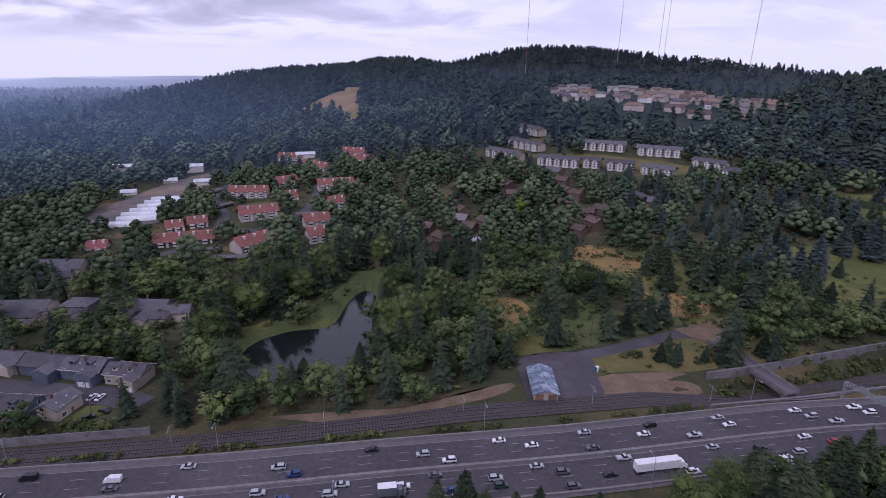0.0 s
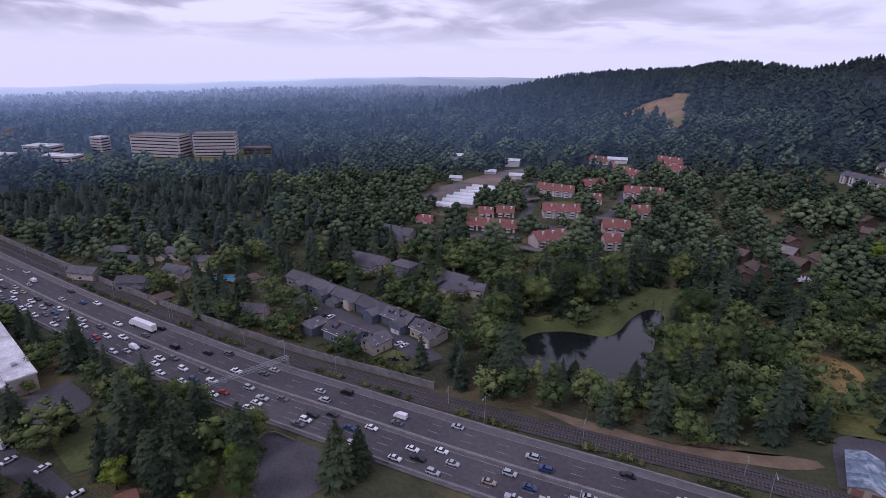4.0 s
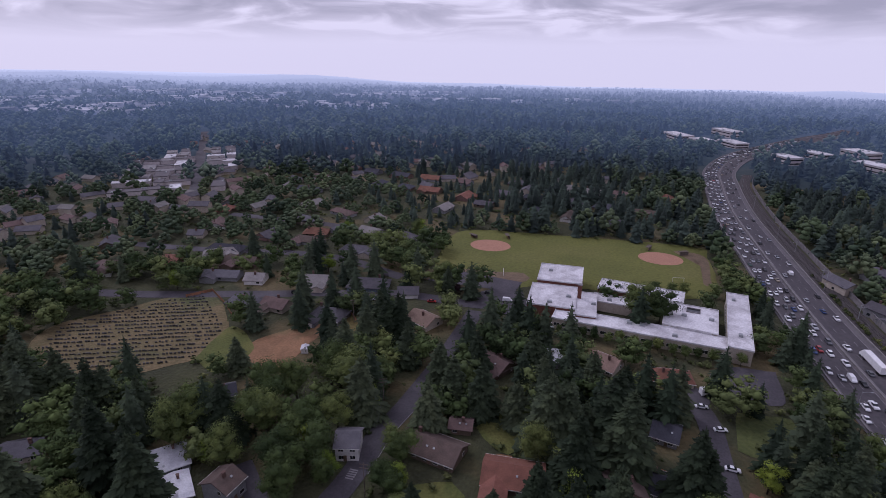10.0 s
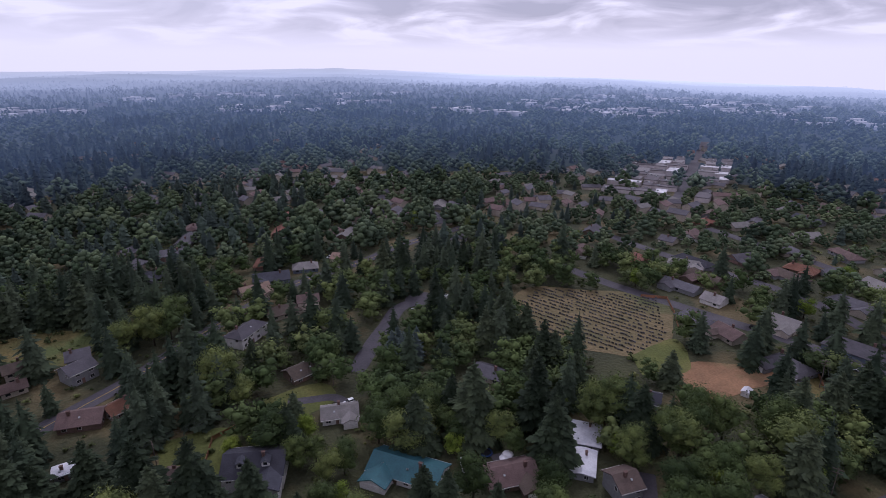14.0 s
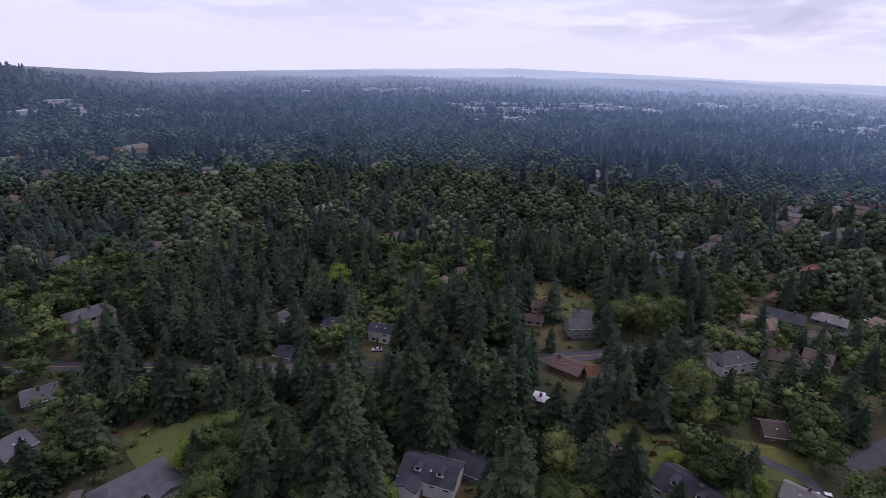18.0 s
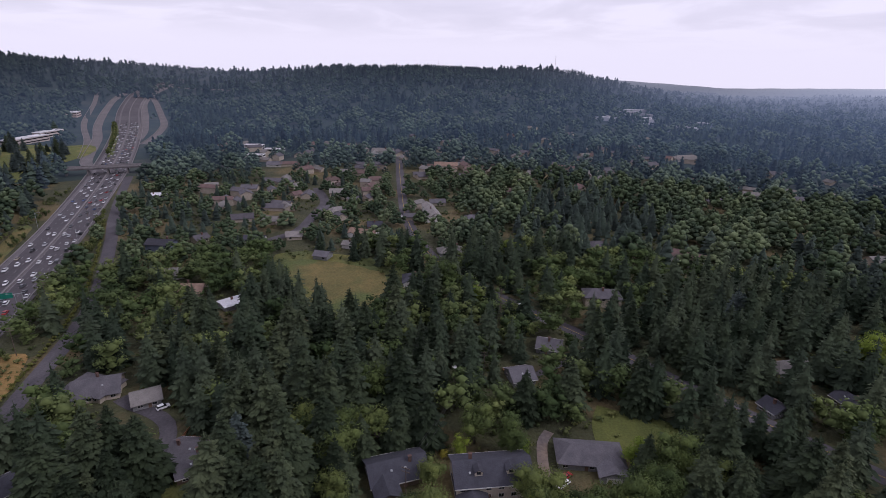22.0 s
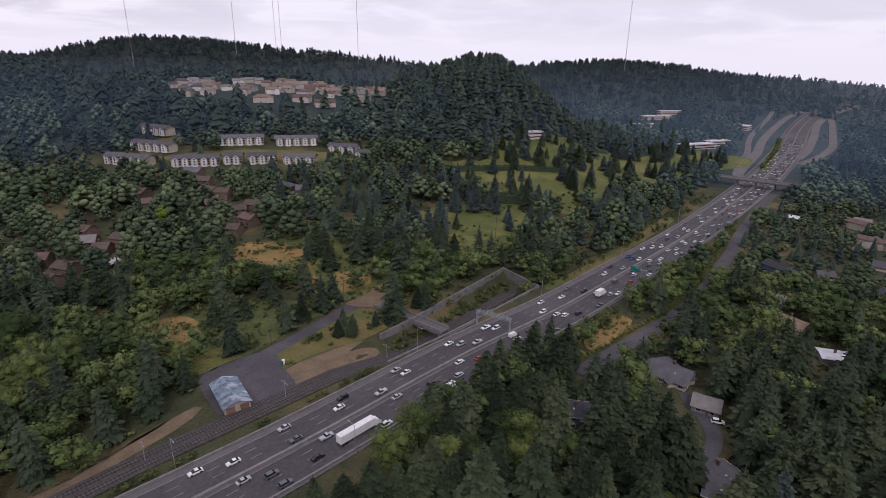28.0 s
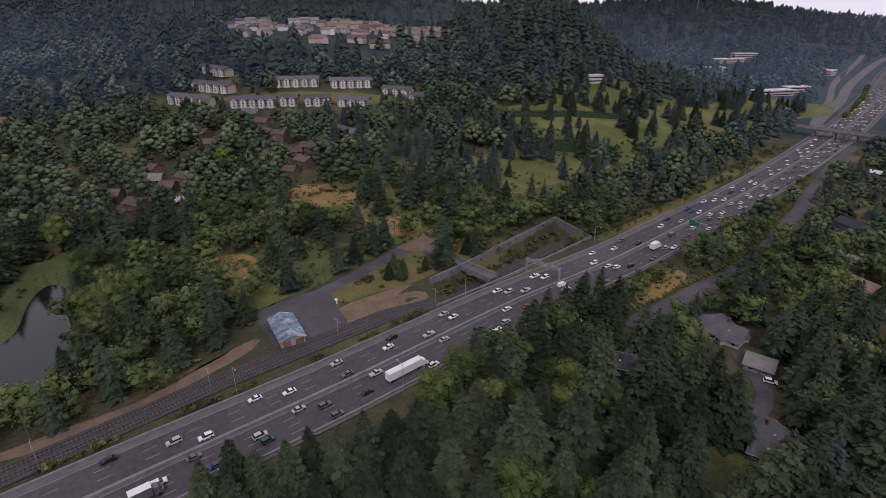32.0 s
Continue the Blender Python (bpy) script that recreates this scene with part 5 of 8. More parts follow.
SOUTH_STREET = (
    (-7, -143, -19, 17, 13, 2, "dark", "white"),
    (-48, -124, -48, 22, 11, 1, "teal", "white"),
    (43, -195, -10, 13, 10, 1, "brown", "brown"),
    (32, -197, 35, 10, 8, 1, "rust", "cream"),
    (44, -168, 7, 7, 5, 1, "white", "gray"),
    (49, -239, 7, 8, 9, 2, "gray", "gray"),
    (70, -238, 16, 7, 8, 2, "brown", "cream"),
    (-15, -232, 45, 17, 9, 2, "gray", "white"),
    (-34, -251, 9, 15, 10, 1, "brown", "cream"),
    (-47, -253, -10, 10, 9, 2, "brown", "cream"),
    (-25, -283, 13, 15, 11, 1, "tan", "pink"),
    (-36, -297, -6, 19, 12, 1, "dark", "blue"),
    (-57, -306, -11, 14, 10, 1, "pale", "blue"),
    (-80, -313, -42, 9, 9, 1, "tan", "cream"),
)
GARDEN_SIDE = (
    (-30, -192, 19, 10, 9, 1, "brown", "brown"),
    (-37, -160, -13, 12, 8, 1, "pale", "white"),
    (14, -151, -28, 9, 5, 1, "brown", "brown"),
    (-74, -109, -10, 15, 10, 1, "brown", "brown"),
    (-106, -113, 47, 11, 9, 1, "white", "gray"),
    (-96.5, -103, 47, 11, 7, 1, "white", "gray"),
    (-100, -90, -8, 7, 9, 2, "brown", "gray"),
    (-140, -119, -51, 7, 8, 1, "dark", "gray"),
    (-97, -159, -55, 11, 9, 1, "gray", "cream"),
)
LOWER_LANE = (
    (121, -177, 13, 10, 8, 2, "dark", "white"),
    (60, -113, 9, 16, 11, 2, "dark", "white"),
    (54, -124, -3, 12, 9, 1, "dark", "gray"),
    (169, -171, -89, 18, 8, 1, "pale", "gray"),
    (145, -144, 10, 7, 8, 1, "dark", "gray"),
    (124, -246, -9, 7, 8, 1, "tan", "cream"),
    (124, -265, 50, 10, 8, 1, "brown", "cream"),
    (69, -228, 17, 8, 7, 1, "brown", "cream"),
    (48, -228, 35, 10, 9, 2, "gray", "gray"),
    (130, -68, 77, 20, 11, 1, "gray", "gray"),
    (187, -298, 61, 27, 14, 1, "brown", "cream"),
    (145, -175, 8, 9, 9, 1, "dark", "gray"),
)
EAST_LANE = (
    (147, 54, 79, 10, 9, 1, "gray", "gray"),
    (186, 98, 68, 17, 12, 1, "gray", "cream"),
    (131, -8, -79, 17, 12, 1, "dark", "brown"),
    (124, -35, 89, 22, 13, 2, "dark", "cream"),
    (176, -59, -83, 9, 10, 1, "gray", "gray"),
    (254, 63, -55, 12, 9, 1, "white", "gray"),
    (293, 106, -69, 16, 11, 1, "pale", "white"),
    (271, 86, 83, 11, 11, 1, "tan", "cream"),
    (338, 122, 78, 16, 9, 2, "dark", "blue"),
    (276, -28, 84, 13, 9, 1, "dark", "white"),
    (197, -78, 66, 10, 10, 1, "gray", "gray"),
    (239, -120, 77, 18, 11, 2, "gray", "cream"),
    (133, 99, -47, 7, 9, 2, "dark", "blue"),
    (177, 77, -67, 9, 9, 1, "pale", "gray"),
)
EAST_ROWS = (
    (354, 104, -45, 9, 8, 1, "gray", "cream"),
    (399, 86, -78, 15, 10, 1, "gray", "cream"),
    (350, 69, 82, 13, 8, 1, "dark", "white"),
    (466, 20, -88, 13, 10, 2, "pale", "cream"),
    (407, 18, -66, 11, 8, 2, "pale", "white"),
    (358, -1, 64, 19, 9, 1, "tan", "white"),
    (375, -9, 90, 10, 9, 1, "dark", "blue"),
    (335, 8, 63, 8, 7, 1, "pale", "white"),
    (317, 24, 67, 9, 8, 1, "gray", "gray"),
    (318, -55, -85, 16, 10, 1, "pale", "gray"),
    (513, 26, -68, 12, 9, 2, "brown", "pink"),
    (574, -91, 81, 24, 11, 2, "tan", "cream"),
    (356, 45, -82, 10, 9, 1, "pale", "cream"),
    (401, -53, 5, 34, 8, 2, "pale", "white"),
)
EAST_ROWS_FAR = (
    (473, 167, -88, 13, 10, 1, "white", "gray"),
    (492, 97, 85, 14, 9, 1, "gray", "cream"),
    (499, 131, -76, 11, 9, 1, "pale", "cream"),
    (597, 90, 83, 15, 10, 1, "gray", "white"),
    (587, 57, -84, 15, 10, 1, "brown", "cream"),
    (668, -28, 78, 26, 12, 1, "pale", "white"),
    (464, -133, 74, 18, 10, 1, "brown", "cream"),
    (387, -83, 79, 12, 9, 1, "gray", "cream"),
    (321, -155, 85, 12, 9, 1, "gray", "cream"),
    (296, -198, 38, 14, 9, 1, "gray", "white"),
    (275, -324, 87, 23, 12, 1, "pale", "cream"),
    (427, -311, 78, 20, 10, 1, "gray", "cream"),
    (616, -394, -79, 35, 12, 1, "pale", "white"),
    (287, -198, 42, 19, 11, 2, "brown", "white"),
)
HILL_HOUSE = (
    (185, 96, -77, 15, 13, 1, "gray", "cream"),
    (140, 52, -68, 9, 10, 1, "gray", "brown"),
)
TOWN1 = (
    (-190, 192, -8, 21, 12, 2, "gray", "blue"),
    (-172, 190.5, -5, 20, 12, 2, "gray", "gray"),
    (-154, 188.5, -8, 20, 12, 2, "gray", "blue"),
    (-137, 186.5, -6, 20, 12, 2, "gray", "blue"),
    (-119, 183, -7, 18, 11, 2, "gray", "cream"),
    (-208, 194, -4, 20, 12, 2, "gray", "gray"),
    (-201, 153, 25, 19, 11, 2, "gray", "cream"),
    (-148, 160.5, -3, 22, 12, 2, "gray", "blue"),
    (-132, 162, 80, 13, 10, 2, "gray", "cream"),
    (-165, 159, 84, 12, 10, 2, "gray", "blue"),
    (-198, 237, 4, 30, 15, 2, "gray", "cream"),
    (-175, 242, 0, 16, 12, 2, "gray", "gray"),
    (-141, 240, -2, 26, 15, 2, "gray", "gray"),
    (-124, 236, 10, 13, 11, 2, "gray", "cream"),
    (-215, 291, 2, 30, 16, 2, "gray", "cream"),
    (-236, 181, 73, 13, 10, 1, "brown", "cream"),
    (-252, 140, 82, 12, 9, 1, "brown", "cream"),
)
TOWN2 = (
    (-313, 134, 23, 19, 11, 2, "gray", "cream"),
    (-334, 162, 38, 19, 11, 2, "gray", "gray"),
    (-307, 160, 30, 16, 11, 2, "gray", "cream"),
    (-303, 181, 19, 19, 11, 2, "gray", "cream"),
    (-274, 164, 14, 18, 11, 2, "gray", "cream"),
    (-275, 182, 26, 17, 11, 2, "gray", "cream"),
    (-279, 141, 36, 18, 11, 2, "gray", "gray"),
    (-209, 274, 25, 19, 11, 2, "gray", "cream"),
    (-217, 284, 8, 25, 11, 2, "gray", "cream"),
    (-133, 230, 1, 17, 10, 2, "gray", "cream"),
    (-193, 229, 6, 15, 10, 2, "gray", "cream"),
    (-163, 190, -16, 15, 10, 2, "gray", "cream"),
)
CHALET = (
    (55, 447, -51, 12, 10, 2, "brown", "brown"),
    (57, 422, -8, 10, 10, 2, "brown", "brown"),
    (99, 474, -46, 14, 11, 2, "gray", "brown"),
    (101, 450, -37, 10, 10, 2, "brown", "brown"),
    (98, 427, -55, 12, 10, 2, "brown", "brown"),
    (106, 419, -39, 10, 10, 2, "brown", "brown"),
    (94, 402, -13, 10, 10, 2, "brown", "brown"),
    (87, 366, -43, 9, 10, 2, "brown", "brown"),
    (94, 355, -44, 9, 10, 2, "brown", "brown"),
    (107, 385, -15, 9, 10, 2, "brown", "brown"),
    (151, 411, -57, 14, 11, 2, "gray", "brown"),
    (159, 399, -24, 7, 11, 2, "gray", "brown"),
    (14, 416, -50, 11, 10, 2, "brown", "brown"),
)
CHALET2 = (
    (13, 384, -20, 13, 12, 1, "pale", "brown"),
    (1, 344, -53, 11, 10, 2, "brown", "brown"),
    (-9, 363, -29, 8, 10, 2, "brown", "brown"),
    (-8, 331, -56, 10, 10, 2, "brown", "brown"),
    (20, 362, -32, 9, 10, 2, "brown", "brown"),
    (22, 344, 28, 8, 8, 1, "white", "brown"),
    (32, 372, -53, 11, 10, 2, "brown", "brown"),
    (119, 389, -41, 11, 10, 2, "brown", "brown"),
    (15, 395, -56, 10, 10, 2, "brown", "brown"),
    (108, 367, -65, 11, 10, 2, "brown", "brown"),
)
RIDGE = (
    (222, 724, -29, 19, 14, 2, "tan", "pink"),
    (228, 669, -19, 23, 14, 2, "tan", "pink"),
    (275, 731, -10, 23, 14, 2, "tan", "pink"),
    (274, 662, -34, 21, 14, 2, "brown", "pink"),
    (350, 791, -24, 24, 14, 2, "tan", "pink"),
    (330, 697, 10, 28, 14, 2, "tan", "pink"),
    (399, 790, -27, 24, 14, 2, "tan", "pink"),
    (351, 662, -68, 31, 14, 2, "pale", "pink"),
    (427, 764, -29, 23, 14, 2, "pale", "pink"),
    (379, 639, -80, 32, 14, 2, "tan", "pink"),
    (292, 637, -15, 24, 14, 2, "brown", "pink"),
    (474, 759, -32, 22, 14, 2, "tan", "pink"),
    (338, 625, -50, 21, 14, 2, "pale", "pink"),
)
RED = (
    (-164, 457, 5, 31, 12, 3, "red", "pink"),
    (-138, 398, 29, 27, 12, 3, "red", "pink"),
    (-169, 343, 20, 35, 12, 2, "red", "brown"),
    (-188, 369, 27, 10, 11, 2, "red", "brown"),
    (-176, 379, 26, 12, 11, 2, "red", "brown"),
    (-122, 333, 54, 23, 13, 3, "red", "pink"),
    (-90, 378, 28, 17, 12, 3, "red", "pink"),
    (-83, 349, 32, 13, 12, 3, "red", "pink"),
    (-141, 486, 43, 19, 12, 3, "red", "pink"),
    (-93, 471, 20, 30, 12, 3, "red", "pink"),
    (-83, 418, 33, 12, 12, 3, "red", "pink"),
    (-95, 586, -9, 25, 12, 3, "red", "pink"),
    (-83, 553, -25, 22, 12, 3, "red", "pink"),
)
RED2 = (
    (-165, 598, -2, 25, 12, 2, "red", "pink"),
    (-128, 547, -33, 39, 12, 2, "red", "pink"),
    (-126, 447, 16, 9, 11, 2, "red", "pink"),
    (-220, 332, 12, 11, 10, 1, "red", "cream"),
)
CONDO = (
    (97, 605, -65, 44, 14, 3, "pale", "white"),
    (86, 559, -55, 44, 14, 3, "pale", "white"),
    (62, 535, -52, 44, 14, 3, "pale", "white"),
    (108, 502, -24, 38, 14, 3, "pale", "white"),
    (137, 493, -31, 15, 14, 3, "pale", "white"),
    (159, 484, -18, 24, 14, 3, "pale", "white"),
    (157, 535, -22, 42, 14, 3, "pale", "white"),
    (205, 516, -22, 39, 14, 3, "pale", "white"),
    (188, 469, -39, 28, 14, 3, "pale", "white"),
    (238, 481, -52, 29, 14, 3, "pale", "white"),
    (250, 465, -47, 13, 12, 2, "pale", "white"),
)

# ---- houses ----
def gable_roof(L, W, z, rise, over=0.6, thick=0.25, hip=0.0):
    """A pitched roof with thickness; hip: how far the ridge ends draw in."""
    a, b = L / 2 + over, W / 2 + over
    drop = rise * over / (W / 2)
    v = []
    for t in (0, -thick):
        v += [(-a, -b, z - drop + t), (a, -b, z - drop + t), (a, b, z - drop + t), (-a, b, z - drop + t), (-a + hip, 0, z + rise + t), (a - hip, 0, z + rise + t)]
    f = [(0, 1, 5, 4), (2, 3, 4, 5), (6, 10, 11, 7), (8, 11, 10, 9), (0, 6, 7, 1), (2, 8, 9, 3)]
    if hip:
        f += [(1, 2, 5), (3, 0, 4), (7, 11, 8), (9, 10, 6)]
    f += [(1, 7, 8, 2), (3, 9, 6, 0)] if hip else [(1, 7, 11, 5), (5, 11, 8, 2), (3, 9, 10, 4), (4, 10, 6, 0)]
    return v, f


def gable_wall(L, W, h, rise, hip=False):
    a, b = L / 2, W / 2
    v = [(-a, -b, -1), (a, -b, -1), (a, b, -1), (-a, b, -1), (-a, -b, h), (a, -b, h), (a, b, h), (-a, b, h)]
    f = [(0, 1, 5, 4), (1, 2, 6, 5), (2, 3, 7, 6), (3, 0, 4, 7), (4, 5, 6, 7)]
    if not hip:
        v += [(-a, 0, h + rise), (a, 0, h + rise)]
        f = [(0, 1, 5, 4), (2, 3, 7, 6), (1, 2, 6, 9, 5), (3, 0, 4, 8, 7)]
    return v, f


_shared = {}


def shared(key, make):
    if key not in _shared:
        _shared[key] = make()
    return _shared[key]


def window(parent, x, y, z, w, h, facing, pane=True):
    """A trimmed window on a wall that faces along facing degrees."""
    fr = shared(("wf", w, h), lambda: mesh_data("window", *join(box(-w / 2 - .09, w / 2 + .09, -.05, .07, -h / 2 - .09, -h / 2), box(-w / 2 - .09, w / 2 + .09, -.05, .07, h / 2, h / 2 + .09),
                                                                box(-w / 2 - .09, -w / 2, -.05, .07, -h / 2, h / 2), box(w / 2, w / 2 + .09, -.05, .07, -h / 2, h / 2), box(-.03, .03, -.05, .06, -h / 2, h / 2)), M_TRIM))
    o = under("window", fr, parent)
    o.matrix_basis = pose(x, y, z, 0, 0, facing + 90)
    p = shared(("wp", w, h), lambda: mesh_data("pane", *box(-w / 2, w / 2, -.04, .03, -h / 2, h / 2), M_DARKWIN))
    under("pane", p, o)
    return o


def plain_window(parent, x, y, z, w, h, facing):
    p = shared(("pw", w, h), lambda: mesh_data("window", *box(-w / 2, w / 2, -.05, .05, -h / 2, h / 2), M_DARKWIN))
    o = under("window", p, parent)
    o.matrix_basis = pose(x, y, z, 0, 0, facing + 90)


ROOFWORD = {"gray": "grey", "dark": "charcoal", "brown": "brown", "tan": "tan", "red": "red tile", "rust": "rust-red", "teal": "teal metal", "white": "white metal", "pale": "pale grey"}
WALLWORD = {"cream": "cream", "white": "white", "gray": "grey", "blue": "slate-blue", "brown": "brown wooden", "brick": "brick", "pink": "pinkish stucco"}


def house(x, y, rot, L, W, st, roof, wall, group):
    town = "townhouses" in group
    if town:
        L, W = L * 0.82, W * 0.8
    r = math.hypot(x, y)
    z = float(terrain(x, y))
    hw, rise = (2.4 if town else 2.7) * st, W * 0.25
    rnd = random.Random(int(x * 31 + y * 17))
    hip = rnd.random() < 0.35 and L > W * 1.2
    flat = roof == "white"
    if flat:
        rise = 0.5
    t = thing("house", f"{'two-storey' if st > 1 else 'low'} {WALLWORD[wall]} house with {'an' if roof == 'x' else 'a'} {ROOFWORD[roof]} {'hipped' if hip else 'pitched'} roof", "house", (x, y, z), rot, group)
    under("wall", mesh_data("wall", *gable_wall(L, W, hw, rise, hip), WALLS[wall]), t)
    under("roof", mesh_data("roof", *gable_roof(L, W, hw, rise, hip=W * 0.42 if hip else 0), ROOFS[roof]), t)
    near = r < 235
    # a wing across the main body
    side = 1 if (-math.sin(radians(rot)) * -x + math.cos(radians(rot)) * -y) > 0 else -1
    if L > 11 and rnd.random() < 0.75 and not flat:
        wl, ww = W * 0.45, min(L * 0.4, 8.0)
        wx = rnd.choice((-1, 1)) * (L / 2 - ww / 2 - 0.3)
        cy = side * (W / 2 + wl / 2 - 1.2)
        v, f = gable_wall(wl + 2.4, ww, hw * (0.98 if st == 1 or rnd.random() < .5 else 0.55), ww * 0.21)
        o = under("wing_wall", mesh_data("wing_wall", v, f, WALLS[wall]), t)
        o.matrix_basis = pose(wx, cy, 0, 0, 0, 90)
        hz = v[4][2]
        o = under("wing_roof", mesh_data("wing_roof", *gable_roof(wl + W * 0.6, ww, hz - 0.02, ww * 0.21), ROOFS[roof]), t)
        o.matrix_basis = pose(wx, cy - side * W * 0.22, 0, 0, 0, 90)
        if near:
            o = under("garage_door", shared("gdoor", lambda: mesh_data("garage_door", *join(*[box(-2.3, 2.3, -.05, .06, k * 0.55, k * 0.55 + 0.5) for k in range(4)]), M_TRIM)), t)
            o.matrix_basis = pose(wx, cy + side * (wl / 2 + 1.2 + 0.03), 0.1, 0, 0, 0)
    if rnd.random() < 0.7:
        cx, cy = rnd.uniform(-L * .3, L * .3), rnd.choice((-1, 1)) * W * 0.12
        h0 = hw + rise * 0.5
        ch = under("chimney", mesh_data("chimney", *join(box(cx - .45, cx + .45, cy - .35, cy + .35, h0, hw + rise + 1.0), box(cx - .55, cx + .55, cy - .45, cy + .45, hw + rise + 1.0, hw + rise + 1.18)), M_CHIM), t)
    n = max(2, int(L / 3.6)) if near else min(3 if r < 420 else 2, max(2, int(L / 4)))
    sides = ((1, -1) if near else (side,))
    for s in sides:
        for k in range(n):
            u = (k + 0.5) / n * L - L / 2
            for fl in range(st):
                if rnd.random() < (0.2 if near else 0.4 if r < 420 else 0.6 if r < 600 else 0.85):
                    continue
                (window if near else plain_window)(t, u, s * (W / 2 + 0.02), 1.55 + 2.75 * fl, 1.5, 1.2, 90 * s)
    if near:
        for s in (1, -1):
            window(t, s * (L / 2 + 0.02), W * 0.2, 1.5 + 2.75 * (st - 1), 1.2, 1.2, 0 if s > 0 else 180)
        d = under("door", shared("hdoor", lambda: mesh_data("door", *box(-.5, .5, -.05, .07, 0, 2.1), M_DOOR)), t)
        d.matrix_basis = pose(L * 0.08, side * (W / 2 + 0.03), 0.1, 0, 0, 0)
        # skylights and vents on the slope
        for k in range(rnd.randint(0, 2)):
            o = under("roof_vent", shared("vent", lambda: mesh_data("roof_vent", *box(-.3, .3, -.3, .3, -.15, .28), M_TRIM if k else M_STEEL)), t)
            u = rnd.uniform(-L * .35, L * .35)
            o.matrix_basis = pose(u, side * W * 0.25, hw + rise * 0.5, -side * math.degrees(math.atan2(rise, W / 2)), 0, 0)
    if near:
        # eave boards, a deck behind, a dormer on the larger ones
        a, b, drop = L / 2 + .6, W / 2 + .6, rise * .6 / (W / 2)
        if rnd.random() < 0.7 and not flat:
            for s in (1, -1):
                under("fascia", mesh_data("fascia", *box(-a, a, s * b - .03 + s * .04, s * b + .03 + s * .04, hw - drop - .28, hw - drop + .02), M_TRIM), t)
        if rnd.random() < 0.5:
            u = rnd.uniform(-L * .25, L * .25)
            dk = under("deck", mesh_data("deck", *box(u - 2.4, u + 2.4, -side * (W / 2 + 2.0) - 1.7, -side * (W / 2 + 2.0) + 1.7, -.2, .35), M_FENCE), t)
        if st > 1 and L > 13 and not hip:
            for u in (-L * .22, L * .2):
                o = under("dormer", mesh_data("dormer", *gable_wall(2.6, 2.2, 1.3, .7), WALLS[wall]), t)
                o.matrix_basis = pose(u, side * W * .22, hw + rise * .45, 0, 0, 90)
                o = under("dormer_roof", mesh_data("dormer_roof", *gable_roof(2.9, 2.2, 1.3, .7, .25, .12), ROOFS[roof]), t)
                o.matrix_basis = pose(u, side * W * .22, hw + rise * .45, 0, 0, 90)
                plain_window(t, u, side * (W * .22 + 1.32), hw + rise * .45 + .7, 1.1, .9, 90 * side)
    clear_disc(x, y, max(W, L * 0.55) * (0.62 if r < 300 else 0.5) + (1.5 if r < 300 else 0))
    ca, sa = math.cos(radians(rot)), math.sin(radians(rot))
    for u in (-0.33, 0, 0.33):
        clear_disc(x + ca * u * L, y + sa * u * L, W * 0.5 + 2)
        sightline(x + ca * u * L, y + sa * u * L, W * 0.42 + (1 if r < 600 else 6), (22 if y > 200 else 14) if town and x > -230 else 8 if town else 20 if r < 300 else 8 if r < 600 else 60)
    return t


for rows, group in ((WEST_STREET, "houses on the west street"), (SCHOOL_STREET, "houses by the school"), (SOUTH_STREET, "houses on the south street"), (GARDEN_SIDE, "houses among gardens"),
                    (LOWER_LANE, "houses on the lower lane"), (EAST_LANE, "houses on the east lane"), (EAST_ROWS, "houses of the east rows"), (EAST_ROWS_FAR, "far houses of the east rows"), (HILL_HOUSE, "houses above the highway"),
                    (TOWN1, "grey townhouses"), (TOWN2, "grey townhouses"), (CHALET, "brown houses in the valley"), (CHALET2, "brown houses in the valley"), (RIDGE, "houses on the ridge")):
    for row in rows:
        house(*row, group)


# rows of low houses west of the school street
def house_rows():
    rnd = random.Random(8)
    for i, (ax, ay, bx, by) in enumerate(((-262, -205, -222, -255), (-290, -110, -300, -205), (-318, -110, -345, -215), (-352, -120, -380, -235), (-395, -110, -420, -240), (-440, -100, -470, -250), (-310, -250, -370, -280), (-260, -290, -330, -330), (-490, -120, -520, -240),
                                           (-400, 20, -420, -80), (-435, 40, -460, -70), (-480, 60, -500, -60), (-150, -330, -190, -400), (-100, -360, -150, -430), (-40, -330, -70, -420), (20, -330, 0, -420))):
        n = int(math.hypot(bx - ax, by - ay) / 27)
        for k in range(n + 1):
            if rnd.random() < 0.12:
                continue
            u = (k + rnd.uniform(-.15, .15)) / max(1, n)
            a = math.degrees(math.atan2(by - ay, bx - ax)) + rnd.choice((0, 0, 0, 90)) + rnd.uniform(-6, 6)
            house(ax + (bx - ax) * u + rnd.uniform(-3, 3), ay + (by - ay) * u + rnd.uniform(-3, 3), a, rnd.uniform(13, 21), rnd.uniform(8, 11), 1, rnd.choice(("gray", "brown", "gray", "pale", "dark", "rust", "brown")), rnd.choice(("cream", "gray", "brown", "white")), "low houses in rows")


house_rows()


# more houses along the ridge and among the woods, farther off
def ridge_rows():
    rnd = random.Random(21)
    for az in np.arange(-31, -11, 0.95):
        for r in (762, 798, 836, 874):
            if rnd.random() < 0.48:
                continue
            q = r + rnd.uniform(-14, 14)
            a = radians(az + rnd.uniform(-.3, .3))
            house(-q * math.sin(a), q * math.cos(a), math.degrees(a) + rnd.uniform(-40, 40), rnd.uniform(11, 17), rnd.uniform(9, 12), 2, rnd.choice(("tan", "pale", "brown", "gray")), rnd.choice(("pink", "cream", "white", "cream")), "houses on the ridge")


ridge_rows()


